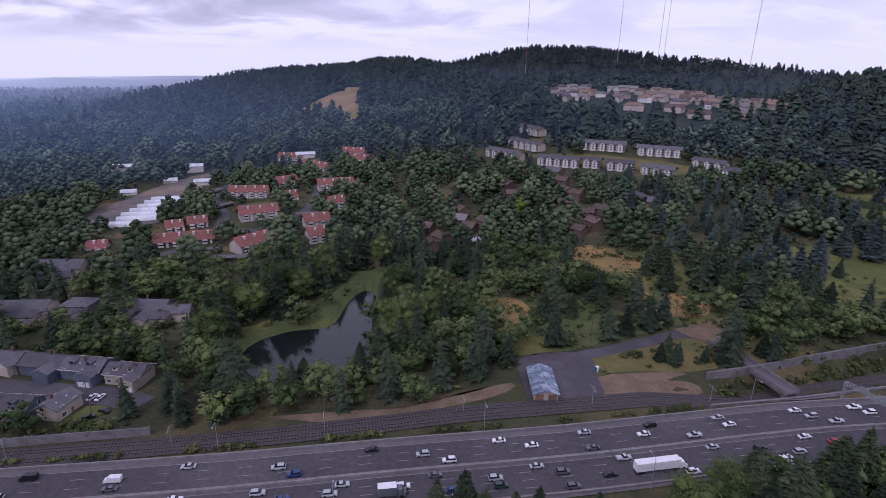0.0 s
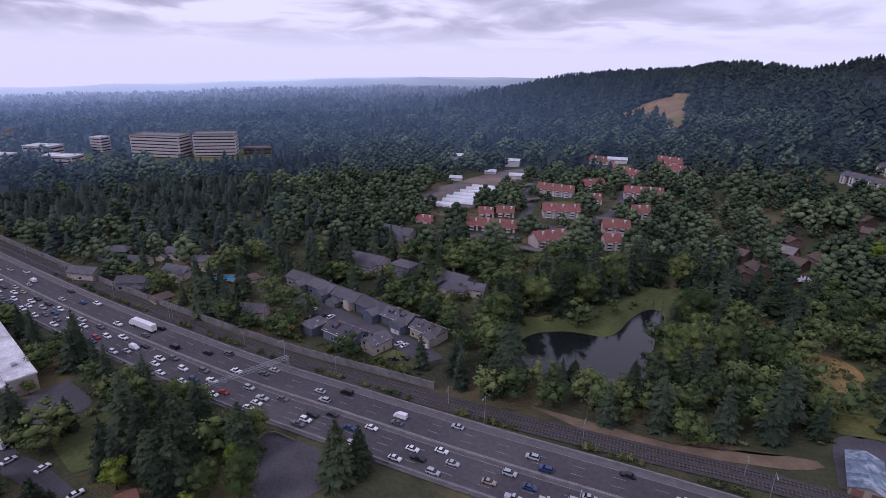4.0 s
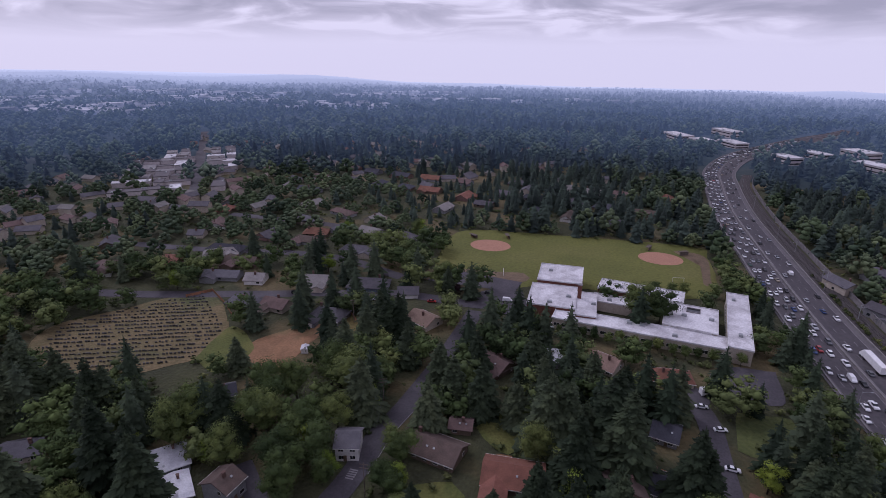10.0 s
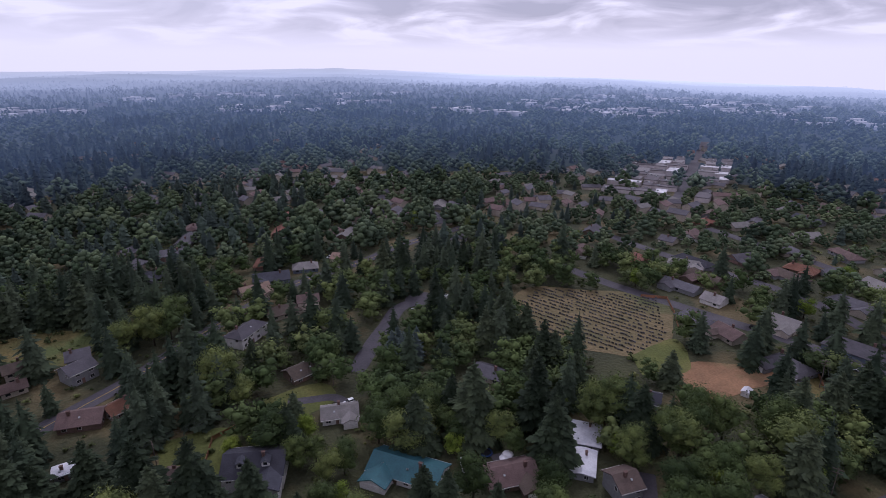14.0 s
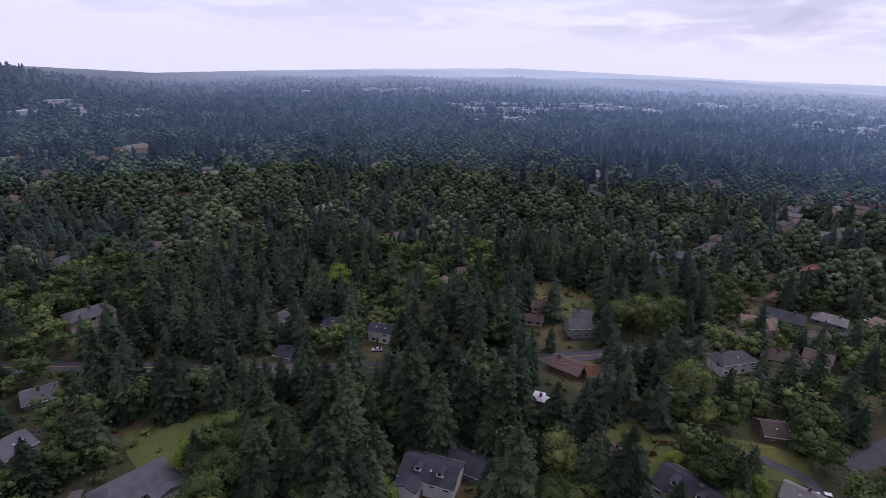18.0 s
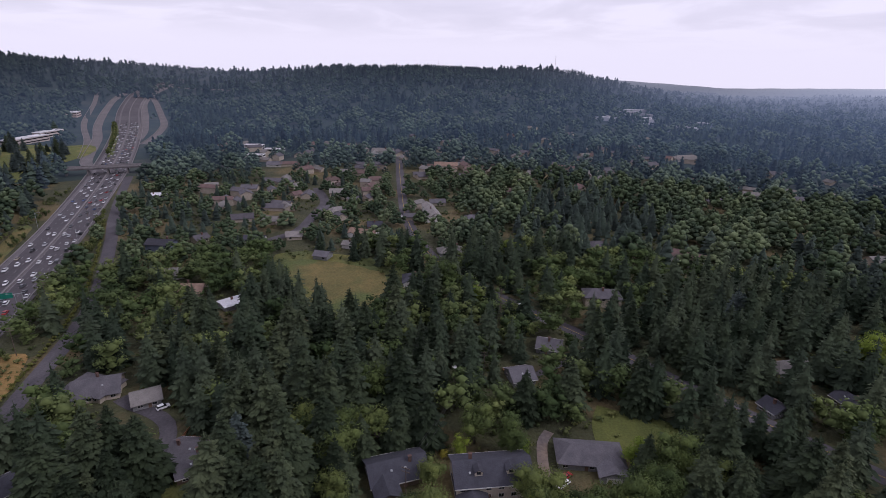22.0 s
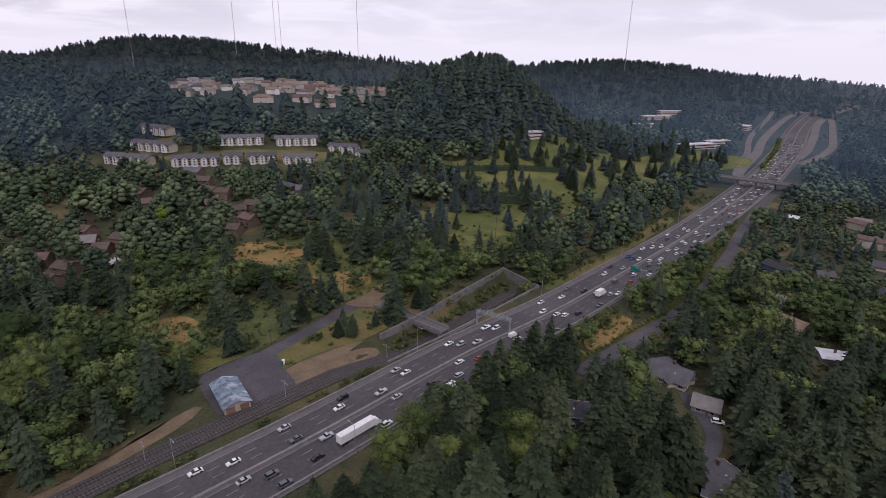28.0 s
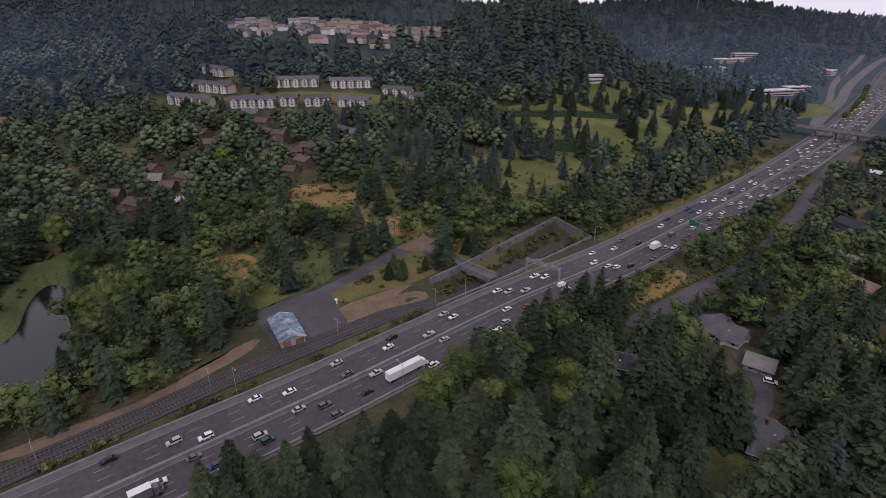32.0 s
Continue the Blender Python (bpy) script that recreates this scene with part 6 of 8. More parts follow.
# ---- apartment blocks ----
def apartment(x, y, rot, L, W, st, roof, wall, group):
    z = float(terrain(x, y))
    hw, rise = 2.05 * st, W * 0.34
    white = wall == "white"
    if white:
        W, hw, rise = 10.5, 2.15 * st, 2.4
    t = thing("apartment_block", f"{st if st > 2 else 2}-storey {'white-gabled' if white else WALLWORD[wall]} apartment block with a {'grey' if white else ROOFWORD[roof]} roof", "apartment block", (x, y, z), rot, group)
    under("wall", mesh_data("wall", *gable_wall(L, W, hw, rise), WALLS["cream" if white else wall]), t)
    under("roof", mesh_data("roof", *gable_roof(L, W, hw, rise, 1.1, 0.3), ROOFS["gray" if white else roof]), t)
    side = 1 if (-math.sin(radians(rot)) * -x + math.cos(radians(rot)) * -y) > 0 else -1
    n = max(2, int(L / 7.5))
    for k in range(n):
        u = (k + 0.5) / n * L - L / 2
        if white:
            # stepped gabled bays
            v, f = gable_wall(3.0, 4.4, hw - 0.6, 1.5)
            o = under("bay", shared(("bay", st), lambda: mesh_data("bay", v, f, WALLS["white"])), t)
            o.matrix_basis = pose(u, side * (W / 2 + 0.6), 0, 0, 0, 90)
            o = under("bay_roof", shared(("bayroof", st), lambda: mesh_data("bay_roof", *gable_roof(6.5, 4.4, hw - 0.6, 1.5, 0.5, 0.2), ROOFS["gray"])), t)
            o.matrix_basis = pose(u, side * (W / 2 - 1.4), 0, 0, 0, 90)
            for fl in range(st):
                plain_window(t, u, side * (W / 2 + 2.12), 1.2 + 2.1 * fl, 1.3, 1.2, 90 * side)
                plain_window(t, u + 3.4, side * (W / 2 + 0.05), 1.2 + 2.1 * fl, 1.7, 1.3, 90 * side)
        else:
            o = under("chimney", shared("achim", lambda: mesh_data("chimney", *join(box(-.6, .6, -.6, .6, -2, 1.7), box(-.75, .75, -.75, .75, 1.7, 1.95)), WALLS["white"])), t)
            o.matrix_basis = pose(u + 1.5, side * W * 0.2, hw + rise * 0.5)
            o = under("pier", shared(("apier", st), lambda: mesh_data("pier", *box(-.7, .7, -.5, .5, -1, hw - 0.3), WALLS["white"])), t)
            o.matrix_basis = pose(u + 3.0, side * (W / 2 + 0.2), 0)
            for fl in range(st):
                plain_window(t, u - 0.8, side * (W / 2 + 0.05), 1.3 + 2.05 * fl, 2.6, 1.5, 90 * side)
                o = under("balcony", shared("abalc", lambda: mesh_data("balcony", *join(box(-1.6, 1.6, -.2, 1.3, -.15, 0.0), box(-1.6, 1.6, 1.22, 1.3, 0, 1.0)), WALLS["white"])), t)
                o.matrix_basis = pose(u - 0.8, side * W / 2, 0.3 + 2.05 * fl, 0, 0, 0 if side > 0 else 180)
    clear_disc(x, y, max(W, L * 0.5) * 0.6 + 3)
    ca, sa = math.cos(radians(rot)), math.sin(radians(rot))
    for u in np.linspace(-.45, .45, 5):
        clear_disc(x + ca * u * L, y + sa * u * L, W * 0.5 + 3)
        sightline(x + ca * u * L, y + sa * u * L, 6, 30 if white else 16)


for rows, group in ((RED, "red-roofed apartments"), (RED2, "red-roofed apartments"), (CONDO, "white apartments on the slope")):
    for row in rows:
        apartment(*row, group)


# ---- flat-roofed buildings ----
def flat_block(name, label, category, x, y, rot, L, W, h, wall, roof=None, storeys=0, group="", parapet=0.4, sight=25):
    z = float(terrain(x, y))
    t = thing(name, label, category, (x, y, z), rot, group)
    under("wall", mesh_data("wall", *box(-L / 2, L / 2, -W / 2, W / 2, -1, h), wall), t)
    under("roof", mesh_data("roof", *join(box(-L / 2 - .3, L / 2 + .3, -W / 2 - .3, W / 2 + .3, h + 0.003, h + 0.25), box(-L / 2 - .3, L / 2 + .3, -W / 2 - .3, -W / 2, h + .25, h + .25 + parapet), box(-L / 2 - .3, L / 2 + .3, W / 2, W / 2 + .3, h + .25, h + .25 + parapet),
                                  box(-L / 2 - .3, -L / 2, -W / 2, W / 2, h + .25, h + .25 + parapet), box(L / 2, L / 2 + .3, -W / 2, W / 2, h + .25, h + .25 + parapet)), roof or M_WHITEROOF), t)
    side = 1 if (-math.sin(radians(rot)) * -x + math.cos(radians(rot)) * -y) > 0 else -1
    end = 1 if (math.cos(radians(rot)) * -x + math.sin(radians(rot)) * -y) > 0 else -1
    for fl in range(storeys):
        zz = 1.8 + fl * (h / storeys)
        if storeys == 1:
            for k in range(int((L - 2) / 3.4)):
                window(t, -L / 2 + 2.2 + k * 3.4, side * (W / 2 + .02), zz + .6, 2.4, 1.4, 90 * side)
            continue
        under("window_band", mesh_data("window_band", *box(-L / 2 + 1, L / 2 - 1, side * W / 2 - .05, side * W / 2 + .06, zz - .6, zz + .6), M_DARKWIN), t)
        if W > 8:
            under("window_band", mesh_data("window_band", *box(end * L / 2 - .05, end * L / 2 + .06, -W / 2 + 1, W / 2 - 1, zz - .75, zz + .75), M_DARKWIN), t)
    for k in range(max(1, int(L * W / 260))):
        rnd = random.Random(int(x) + k)
        o = under("roof_unit", shared("runit", lambda: mesh_data("roof_unit", *join(box(-1.1, 1.1, -.8, .8, 0, .9), box(-.9, .9, -.6, .6, .9, 1.05)), M_STEEL)), t)
        o.matrix_basis = pose(rnd.uniform(-L * .4, L * .4), rnd.uniform(-W * .35, W * .35), h + .25)
    ca, sa = math.cos(radians(rot)), math.sin(radians(rot))
    for u in np.linspace(-.5, .5, max(3, int(L / 8))):
        clear_disc(x + ca * u * L, y + sa * u * L, W / 2 + 3)
        sightline(x + ca * u * L, y + sa * u * L, W * 0.4 + 2, sight)
    return t


# the school: long low wings under white roofs
SCHOOL = "wings of the school"
AX = math.degrees(math.atan2(72, 14))
flat_block("school_hall", "school gymnasium with a white flat roof and brick walls", "school", -273, -10, 90, 22, 23, 8.0, M_BRICK, group=SCHOOL, sight=4)
flat_block("school_hall", "lower school hall with a stained white flat roof", "school", -247.5, -12, 90, 22, 25, 6.4, M_BRICK, group=SCHOOL, sight=4)
flat_block("school_link", "linking school wing with a white flat roof", "school", -243, 4, 90, 9, 26, 6.0, M_BRICK, group=SCHOOL, sight=4)
flat_block("school_wing", "long front school wing with a stained white roof", "school", -227, 29, 83, 78, 11, 5.0, WALLS["cream"], storeys=1, group=SCHOOL, sight=16)
flat_block("school_wing", "rear red-brick school wing with a white roof", "school", -268, 30, 80, 40, 13, 5.6, M_BRICK, group=SCHOOL, sight=4)
flat_block("school_wing", "short link roof beside the courtyard", "school", -254, 17, 83, 20, 9, 4.8, WALLS["cream"], group=SCHOOL, sight=4)
flat_block("school_wing", "middle school block with a white roof and a light well", "school", -243, 50, 80, 22, 25, 5.8, WALLS["cream"], group=SCHOOL, sight=4)
flat_block("school_wing", "end school wing with a bright white roof", "school", -245, 70, 170, 58, 9, 6.8, WALLS["cream"], storeys=1, group=SCHOOL, sight=4)
stack = thing("brick_chimney", "tall square red-brick chimney of the school", "chimney", (-249, 0.5, 0))
under("shaft", mesh_data("shaft", *box(-.9, .9, -.9, .9, -.5, 13), M_BRICK), stack)
under("cap", mesh_data("cap", *box(-1.05, 1.05, -1.05, 1.05, 13, 13.4), M_CONC), stack)
well = thing("light_well", "square light well in the school roof, its shade a flat dark sheet", "roof opening", (-250, 52, 6.06), 80)
under("kerb", mesh_data("kerb", *join(box(-3, 3, -2.4, -2.1, 0, .5), box(-3, 3, 2.1, 2.4, 0, .5), box(-3, -2.7, -2.1, 2.1, 0, .5), box(2.7, 3, -2.1, 2.1, 0, .5)), M_CONC), well)
# no hole in the roof: a flat dark sheet stands in for the shaded opening
under("pit", mesh_data("pit", *box(-2.7, 2.7, -2.1, 2.1, 0.005, 0.03), M_DARKWIN), well)

# offices and far large buildings
OFF = "office blocks beyond the woods"
M_OFFICE = mat("office_cladding", (0.50, 0.445, 0.44), (0.41, 0.365, 0.365), 0.3, 0.85, 0.05)
flat_block("office_block", "dark-glazed office block with a flat roof", "office", -640, 385, 25, 62, 26, 27, M_OFFICE, M_CONC, 7, OFF, 1.0, 60)
flat_block("office_block", "pale office block with rows of windows", "office", -590, 425, 45, 48, 26, 27, M_OFFICE, M_CONC, 7, OFF, 1.0, 60)
flat_block("office_block", "low brown office wing beside tall blocks", "office", -568, 470, 45, 34, 20, 8, WALLS["brown"], M_SHOULDER, 2, OFF, 0.6, 40)
flat_block("office_block", "small round-cornered office block", "office", -755, 372, 20, 16, 16, 18, M_OFFICE, M_WHITEROOF, 5, OFF, 0.8, 40)
for x, y, L, W, h in ((-708, 215, 30, 18, 8), (-760, 262, 34, 16, 7), (-820, 180, 40, 20, 7), (-860, 150, 36, 22, 7), (-900, 120, 50, 24, 8), (-700, 300, 40, 20, 8), (-790, 320, 36, 24, 9), (-960, 200, 46, 22, 9)):
    flat_block("commercial_building", "low pale commercial building with a flat roof", "commercial building", x, y, 25, L, W, h, M_OFFICE, None, 2, "buildings along the highway", 0.5, 40)
shop_rnd = random.Random(44)
for i in range(8):
    for side_off in ((16, 31, 46, 62) if i < 6 else (16, 30)) + ((-18, -34) if 2 < i else (-20,) if i == 0 else ()):
        along = 8 + i * 27 + shop_rnd.uniform(-5, 5)
        x, y = -394 - 0.8 * along + 0.6 * side_off, -335 - 0.6 * along - 0.8 * side_off
        flat_block("shop_building", shop_rnd.choice(("low shop building with a bright white flat roof", "low shop building with a dull grey flat roof")), "shop", x, y, 37 + shop_rnd.choice((0, 0, 90)) + shop_rnd.uniform(-6, 6), shop_rnd.uniform(14, 25), shop_rnd.uniform(8, 13), shop_rnd.uniform(3.2, 4.8), M_OFFICE,
                   shop_rnd.choice((None, M_SHOULDER, M_SHOULDER, M_CONC)), 0, "shops along the valley road", 0.3, 14)
for x, y, L, W, rot in ((760, 415, 60, 14, -15), (815, 415, 40, 12, -15), (448, 435, 20, 9, -10), (900, 600, 40, 15, -25), (1000, 640, 60, 16, -25), (1080, 660, 50, 16, -25), (1032, 480, 26, 16, 10)):
    flat_block("long_building", "long low building with a pale flat roof", "building", x, y, rot, L, W, 7, WALLS["pink"], None, 2, "buildings beyond the park", 0.4, 40)
for x, y in ((640, 118), (672, 100), (700, 128)):
    flat_block("apartment_building", "white low apartment building among trees", "apartment building", x, y, 80, 22, 9, 5.5, WALLS["white"], None, 2, "white apartments to the east", 0.4, 8)


# ---- old station building by the yard ----
def station():
    t = thing("old_building", "low old building with a patched blue and white metal roof", "building", (39.8, 181, 0), 89)
    L, W = 18.2, 8.8
    under("wall", mesh_data("wall", *gable_wall(L, W, 3.1, 1.5), WALLS["cream"]), t)
    slope = math.hypot(W / 2, 2.0)
    k = 0
    rnd = random.Random(4)
    for s in (1, -1):
        for j in range(11):
            x0, x1 = -L / 2 - .6 + j * (L + 1.2) / 11, -L / 2 - .6 + (j + 1) * (L + 1.2) / 11
            v = [(x0, s * (W / 2 + .7), 3.1 - .2), (x1 - .03, s * (W / 2 + .7), 3.1 - .2), (x1 - .03, 0, 4.62), (x0, 0, 4.62)]
            v += [(a, b, c + .12 + 0.02 * (j % 2)) for a, b, c in v]
            f = [(0, 1, 2, 3), (4, 5, 6, 7), (0, 1, 5, 4), (1, 2, 6, 5), (2, 3, 7, 6), (3, 0, 4, 7)]
            under("roof_sheet", mesh_data("roof_sheet", v, f, M_PATCHED), t)
    for j in range(5):
        window(t, -8 + j * 4, -W / 2 - .02, 1.8, 1.4, 1.3, -90)
    for j in range(2):
        o = under("door", shared("bigdoor", lambda: mesh_data("door", *box(-1.5, 1.5, -.06, .06, 0, 2.8), M_DOOR)), t)
        o.matrix_basis = pose(-L / 2 - .03, -2.4 + 4.8 * j, 0, 0, 0, 90)
    clear_disc(40, 184, 13)
    for dy in (-8, 0, 8):
        sightline(40, 184 + dy, 7, 20)


M_PATCHED = mat("patched_metal_roof", (0.20, 0.25, 0.31), (0.09, 0.12, 0.16), 0.6, 0.6, 0.05, 4, rnd=0.3, col3=(0.36, 0.39, 0.43))
station()
porta = thing("portable_toilet", "teal plastic portable toilet with a white roof", "toilet", (64, 193, 0.1), 20)
under("cabin", mesh_data("cabin", *box(-.6, .6, -.6, .6, 0, 2.1), M_PORTA), porta)
under("roof", mesh_data("roof", *gable_roof(1.2, 1.2, 2.1, .25, .05, .05), M_WHITE), porta)
under("door", mesh_data("door", *box(-.4, .4, -.66, -.6, .1, 1.95), M_WHITE), porta)


# ---- nursery ----
def greenhouse(x, y, rot, L, W):
    z = float(terrain(x, y))
    t = thing("greenhouse", "long white film-covered hoop greenhouse", "greenhouse", (x, y, z), rot, "nursery greenhouses")
    v, f, n = [], [], 9
    for e in (-L / 2, L / 2):
        v += [(e, W / 2 * math.cos(math.pi * k / (n - 1)), 3.4 * math.sin(math.pi * k / (n - 1)) ** 0.7 + .05) for k in range(n)]
    f = [(k, k + 1, n + k + 1, n + k) for k in range(n - 1)] + [tuple(range(n)), tuple(range(2 * n - 1, n - 1, -1))]
    under("cover", mesh_data("cover", v, f, M_PLASTIC, True), t)
    for k in range(5):
        e = -L / 2 + L * k / 4
        under("hoop", mesh_data("hoop", *tube([(e, W / 2 * 1.01 * math.cos(math.pi * j / 8), 3.45 * math.sin(math.pi * j / 8) ** 0.7 + .05) for j in range(9)], .08, 4), M_STEEL), t)
    clear_disc(x, y, L * .4)
    sightline(x, y, 12, 30)


for k, (x, y, L) in enumerate(((-229, 377, 21), (-226, 391, 27), (-228, 402, 28), (-228, 414, 28), (-229, 426, 27), (-229, 438, 28), (-229, 449, 28))):
    greenhouse(x, y, 16, L, 7.0)
for x, y, L, W, h, name in ((-261, 574, 16, 10, 7, "barn"), (-225, 506, 14, 8, 4, "shed"), (-344, 580, 24, 14, 5, "barn"), (-275, 470, 12, 6, 3, "shed"), (-262, 520, 12, 6, 3, "shed"), (-150, 600, 20, 10, 5, "shed")):
    t = thing(name, "white gabled outbuilding of the nursery", "outbuilding", (x, y, float(terrain(x, y))), 20, "nursery buildings")
    under("wall", mesh_data("wall", *gable_wall(L, W, h, 2), WALLS["white"]), t)
    under("roof", mesh_data("roof", *gable_roof(L, W, h, 2), ROOFS["white"]), t)
    clear_disc(x, y, L * .6)
    sightline(x, y, 7, 40)
for x, y, rot in ((-150, 325, 5), (-128, 312, 5), (-175, 425, 60), (-200, 470, 70), (-150, 420, 10), (-100, 400, 20)):
    t = thing("carport", "long low carport with a flat grey roof", "carport", (x, y, float(terrain(x, y))), rot, "carports of the apartments")
    under("roof", mesh_data("roof", *box(-10, 10, -3, 3, 2.6, 2.85), M_SHOULDER), t)
    for u in (-9, -3, 3, 9):
        under("post", shared("cpost", lambda: mesh_data("post", *box(-.1, .1, -.1, .1, -.3, 2.6), M_STEEL)), t).matrix_basis = pose(u, -2.4, 0)
    clear_disc(x, y, 9)
    sightline(x, y, 7, 25)

# swimming pool
pool = thing("swimming_pool", "bright blue swimming pool with a concrete surround", "pool", (-252, 176, float(terrain(-252, 176))), 30)
under("surround", mesh_data("surround", *box(-8, 8, -5.5, 5.5, -.3, .22), M_CONC), pool)
under("pool_water", mesh_data("pool_water", *box(-6, 6, -3.2, 3.2, .1, .26), M_POOL), pool)
clear_disc(-252, 176, 9)
sightline(-252, 176, 7, 30)


# ---- cars ----
def profile_body(pts, width, inset=0.12):
    """A body drawn by its side outline, narrower towards the top."""
    v, f, n = [], [], len(pts)
    top = max(z for _, z in pts)
    for s in (-1, 1):
        v += [(x, s * (width / 2 - inset * (z / top) ** 2), z) for x, z in pts]
    f = [tuple(range(n)), tuple(range(2 * n - 1, n - 1, -1))] + [(k, k + n, (k + 1) % n + n, (k + 1) % n) for k in range(n)]
    return v, f


SHAPES = {
    "sedan": (4.7, [(-2.35, .35), (-2.3, .8), (-1.5, .95), (1.0, .98), (2.1, .82), (2.35, .6), (2.33, .33)], [(-1.75, .94), (-1.05, 1.42), (.25, 1.46), (1.15, .95)], 1.8),
    "suv": (4.7, [(-2.3, .4), (-2.32, 1.05), (-1.2, 1.1), (1.05, 1.08), (2.15, .98), (2.35, .7), (2.33, .38)], [(-2.2, 1.05), (-1.95, 1.68), (.3, 1.72), (1.2, 1.07)], 1.9),
    "pickup": (5.4, [(-2.7, .45), (-2.7, 1.1), (-.6, 1.1), (.9, 1.12), (2.45, 1.05), (2.7, .75), (2.68, .42)], [(-.75, 1.1), (-.5, 1.75), (.6, 1.78), (1.35, 1.1)], 1.95),
    "van": (5.2, [(-2.6, .4), (-2.6, 1.95), (-2.3, 2.1), (.9, 2.1), (1.9, 1.25), (2.5, 1.05), (2.6, .6), (2.58, .38)], [(.75, 1.9), (.95, 2.02), (1.75, 1.32), (1.5, 1.2)], 2.0),
}
wheel_me = mesh_data("wheel", *tube([(0, -.12, 0), (0, .12, 0)], .34, 10), M_TYRE)


def car_kind(shape, paint):
    _, body, glass, w = SHAPES[shape]
    me = shared(("carbody", shape, paint.name), lambda: mesh_data("car", *profile_body(body, w, 0.14), paint))
    gl = shared(("carglass", shape, ), lambda: mesh_data("glasshouse", *profile_body(glass, w * .93, 0.2), M_DARKWIN))
    top = [(glass[1][0] + .1, glass[1][1] - .02), (glass[1][0] + .12, glass[1][1] + .04), (glass[2][0] - .05, glass[2][1] + .04), (glass[2][0], glass[2][1] - .02)]
    rf = shared(("carroof", shape, paint.name), lambda: mesh_data("roof", *profile_body(top, w * .80, 0.02), paint))
    return me, gl, rf, w


PAINTWORD = ("white", "silver", "black", "grey", "red", "blue", "tan", "dark green")


def car(shape, ci, x, y, z, rot, group):
    me, gl, rf, w = car_kind(shape, CARPAINT[ci])
    o = new("pickup_truck" if shape == "pickup" else "van" if shape == "van" else "car", me)
    o.matrix_world = pose(x, y, z + 0.02, 0, 0, rot) @ Matrix.Scale(0.94, 4)
    tagged(o, f"{PAINTWORD[ci]} {'sport utility car' if shape == 'suv' else shape} with dark windows on the {'highway' if 'highway' in group else 'street'}", "car", group)
    under("glasshouse", gl, o)
    under("roof", rf, o)
    L = SHAPES[shape][0]
    for sx in (-.31, .31):
        for sy in (-1, 1):
            under("wheel", wheel_me, o).matrix_basis = pose(sx * L, sy * (w / 2 - .13), .34)
    return o


def truck(x, y, z, rot, L, semi, color, group):
    t = thing("semi_truck" if semi else "box_truck", f"{'long white semi truck with a trailer' if semi else color[0] + ' box truck'} on the highway", "truck", (x, y, z), rot, group)
    under("cargo_box", mesh_data("cargo_box", *box(-L / 2, L / 2 - 2.6, -1.25, 1.25, 1.1, 3.9), color[1]), t)
    under("cargo_roof", mesh_data("cargo_roof", *box(-L / 2 + .03, L / 2 - 2.63, -1.22, 1.22, 3.9, 3.96), M_WHITE), t)
    under("cab", mesh_data("cab", *profile_body([(L / 2 - 2.4, .6), (L / 2 - 2.4, 3.0), (L / 2 - 1.2, 2.9), (L / 2 - .6, 1.9), (L / 2, 1.7), (L / 2, .6)], 2.3, .1), M_WHITE if semi else color[1]), t)
    under("windscreen", mesh_data("windscreen", *box(L / 2 - 1.15, L / 2 - .55, -1.0, 1.0, 1.95, 2.75), M_DARKWIN), t)
    under("chassis", mesh_data("chassis", *box(-L / 2, L / 2 - .4, -.5, .5, .6, 1.1), M_TYRE), t)
    for u in ((-L / 2 + 1.2, -L / 2 + 2.4, L / 2 - 4.2, L / 2 - 1.2) if semi else (-L / 2 + 1.6, L / 2 - 1.2)):
        for s in (-1, 1):
            under("wheel", shared("twheel", lambda: mesh_data("wheel", *tube([(0, -.18, 0), (0, .18, 0)], .5, 10), M_TYRE)), t).matrix_basis = pose(u, s * 1.05, .5)


rnd = random.Random(12)
far_cars = {k: [] for k in range(len(CARPAINT))}
far_glass = []


def far_car(x, y, z, rot, ci):
    ca, sa = math.cos(radians(rot)), math.sin(radians(rot))
    for geo, dest in ((profile_body(SHAPES["sedan"][1], 1.8), far_cars[ci]), (profile_body(SHAPES["sedan"][2], 1.65, .2), far_glass)):
        v, f = geo
        dest.append(([(x + ca * p - sa * q, y + sa * p + ca * q, z + r) for p, q, r in v], f))


s0 = float(np.interp(0, fine[:, 0], seg))
for off, head, gaps in [(o, 180, ((-1000, 14), (-300, 28), (0, 32), (300, 26), (600, 16))) for o in LANES_N] + [(o, 0, ((-1000, 7), (-300, 9), (-60, 15), (100, 24), (350, 18), (600, 13))) for o in LANES_S]:
    s = s0 - 950 + rnd.uniform(0, 20)
    while s < s0 + 1000:
        x, y, a = at_run(s, off + rnd.uniform(-.3, .3))
        z = float(terrain(x, y)) + 0.27
        rot = a + head
        ci = rnd.choices(range(8), (38, 20, 17, 15, 2, 4, 2, 2))[0]
        if -330 < x < 380:
            u = rnd.random()
            if u < 0.025:
                s += 7
                truck(x, y, z, rot, 17, True, ("white", M_WHITE), "trucks on the highway")
                s += 9
            elif u < 0.05:
                truck(x, y, z, rot, 8, False, rnd.choice((("white", M_WHITE), ("dark", CARPAINT[3]), ("blue", CARPAINT[5]))), "trucks on the highway")
                s += 3
            else:
                car(rnd.choices(("sedan", "suv", "pickup", "van"), (50, 32, 12, 6))[0], ci, x, y, z, rot, "cars on the highway")
        else:
            far_car(x, y, z, rot, ci)
        s += np.interp(x, [g[0] for g in gaps], [g[1] for g in gaps]) * rnd.uniform(0.55, 1.7) + 4
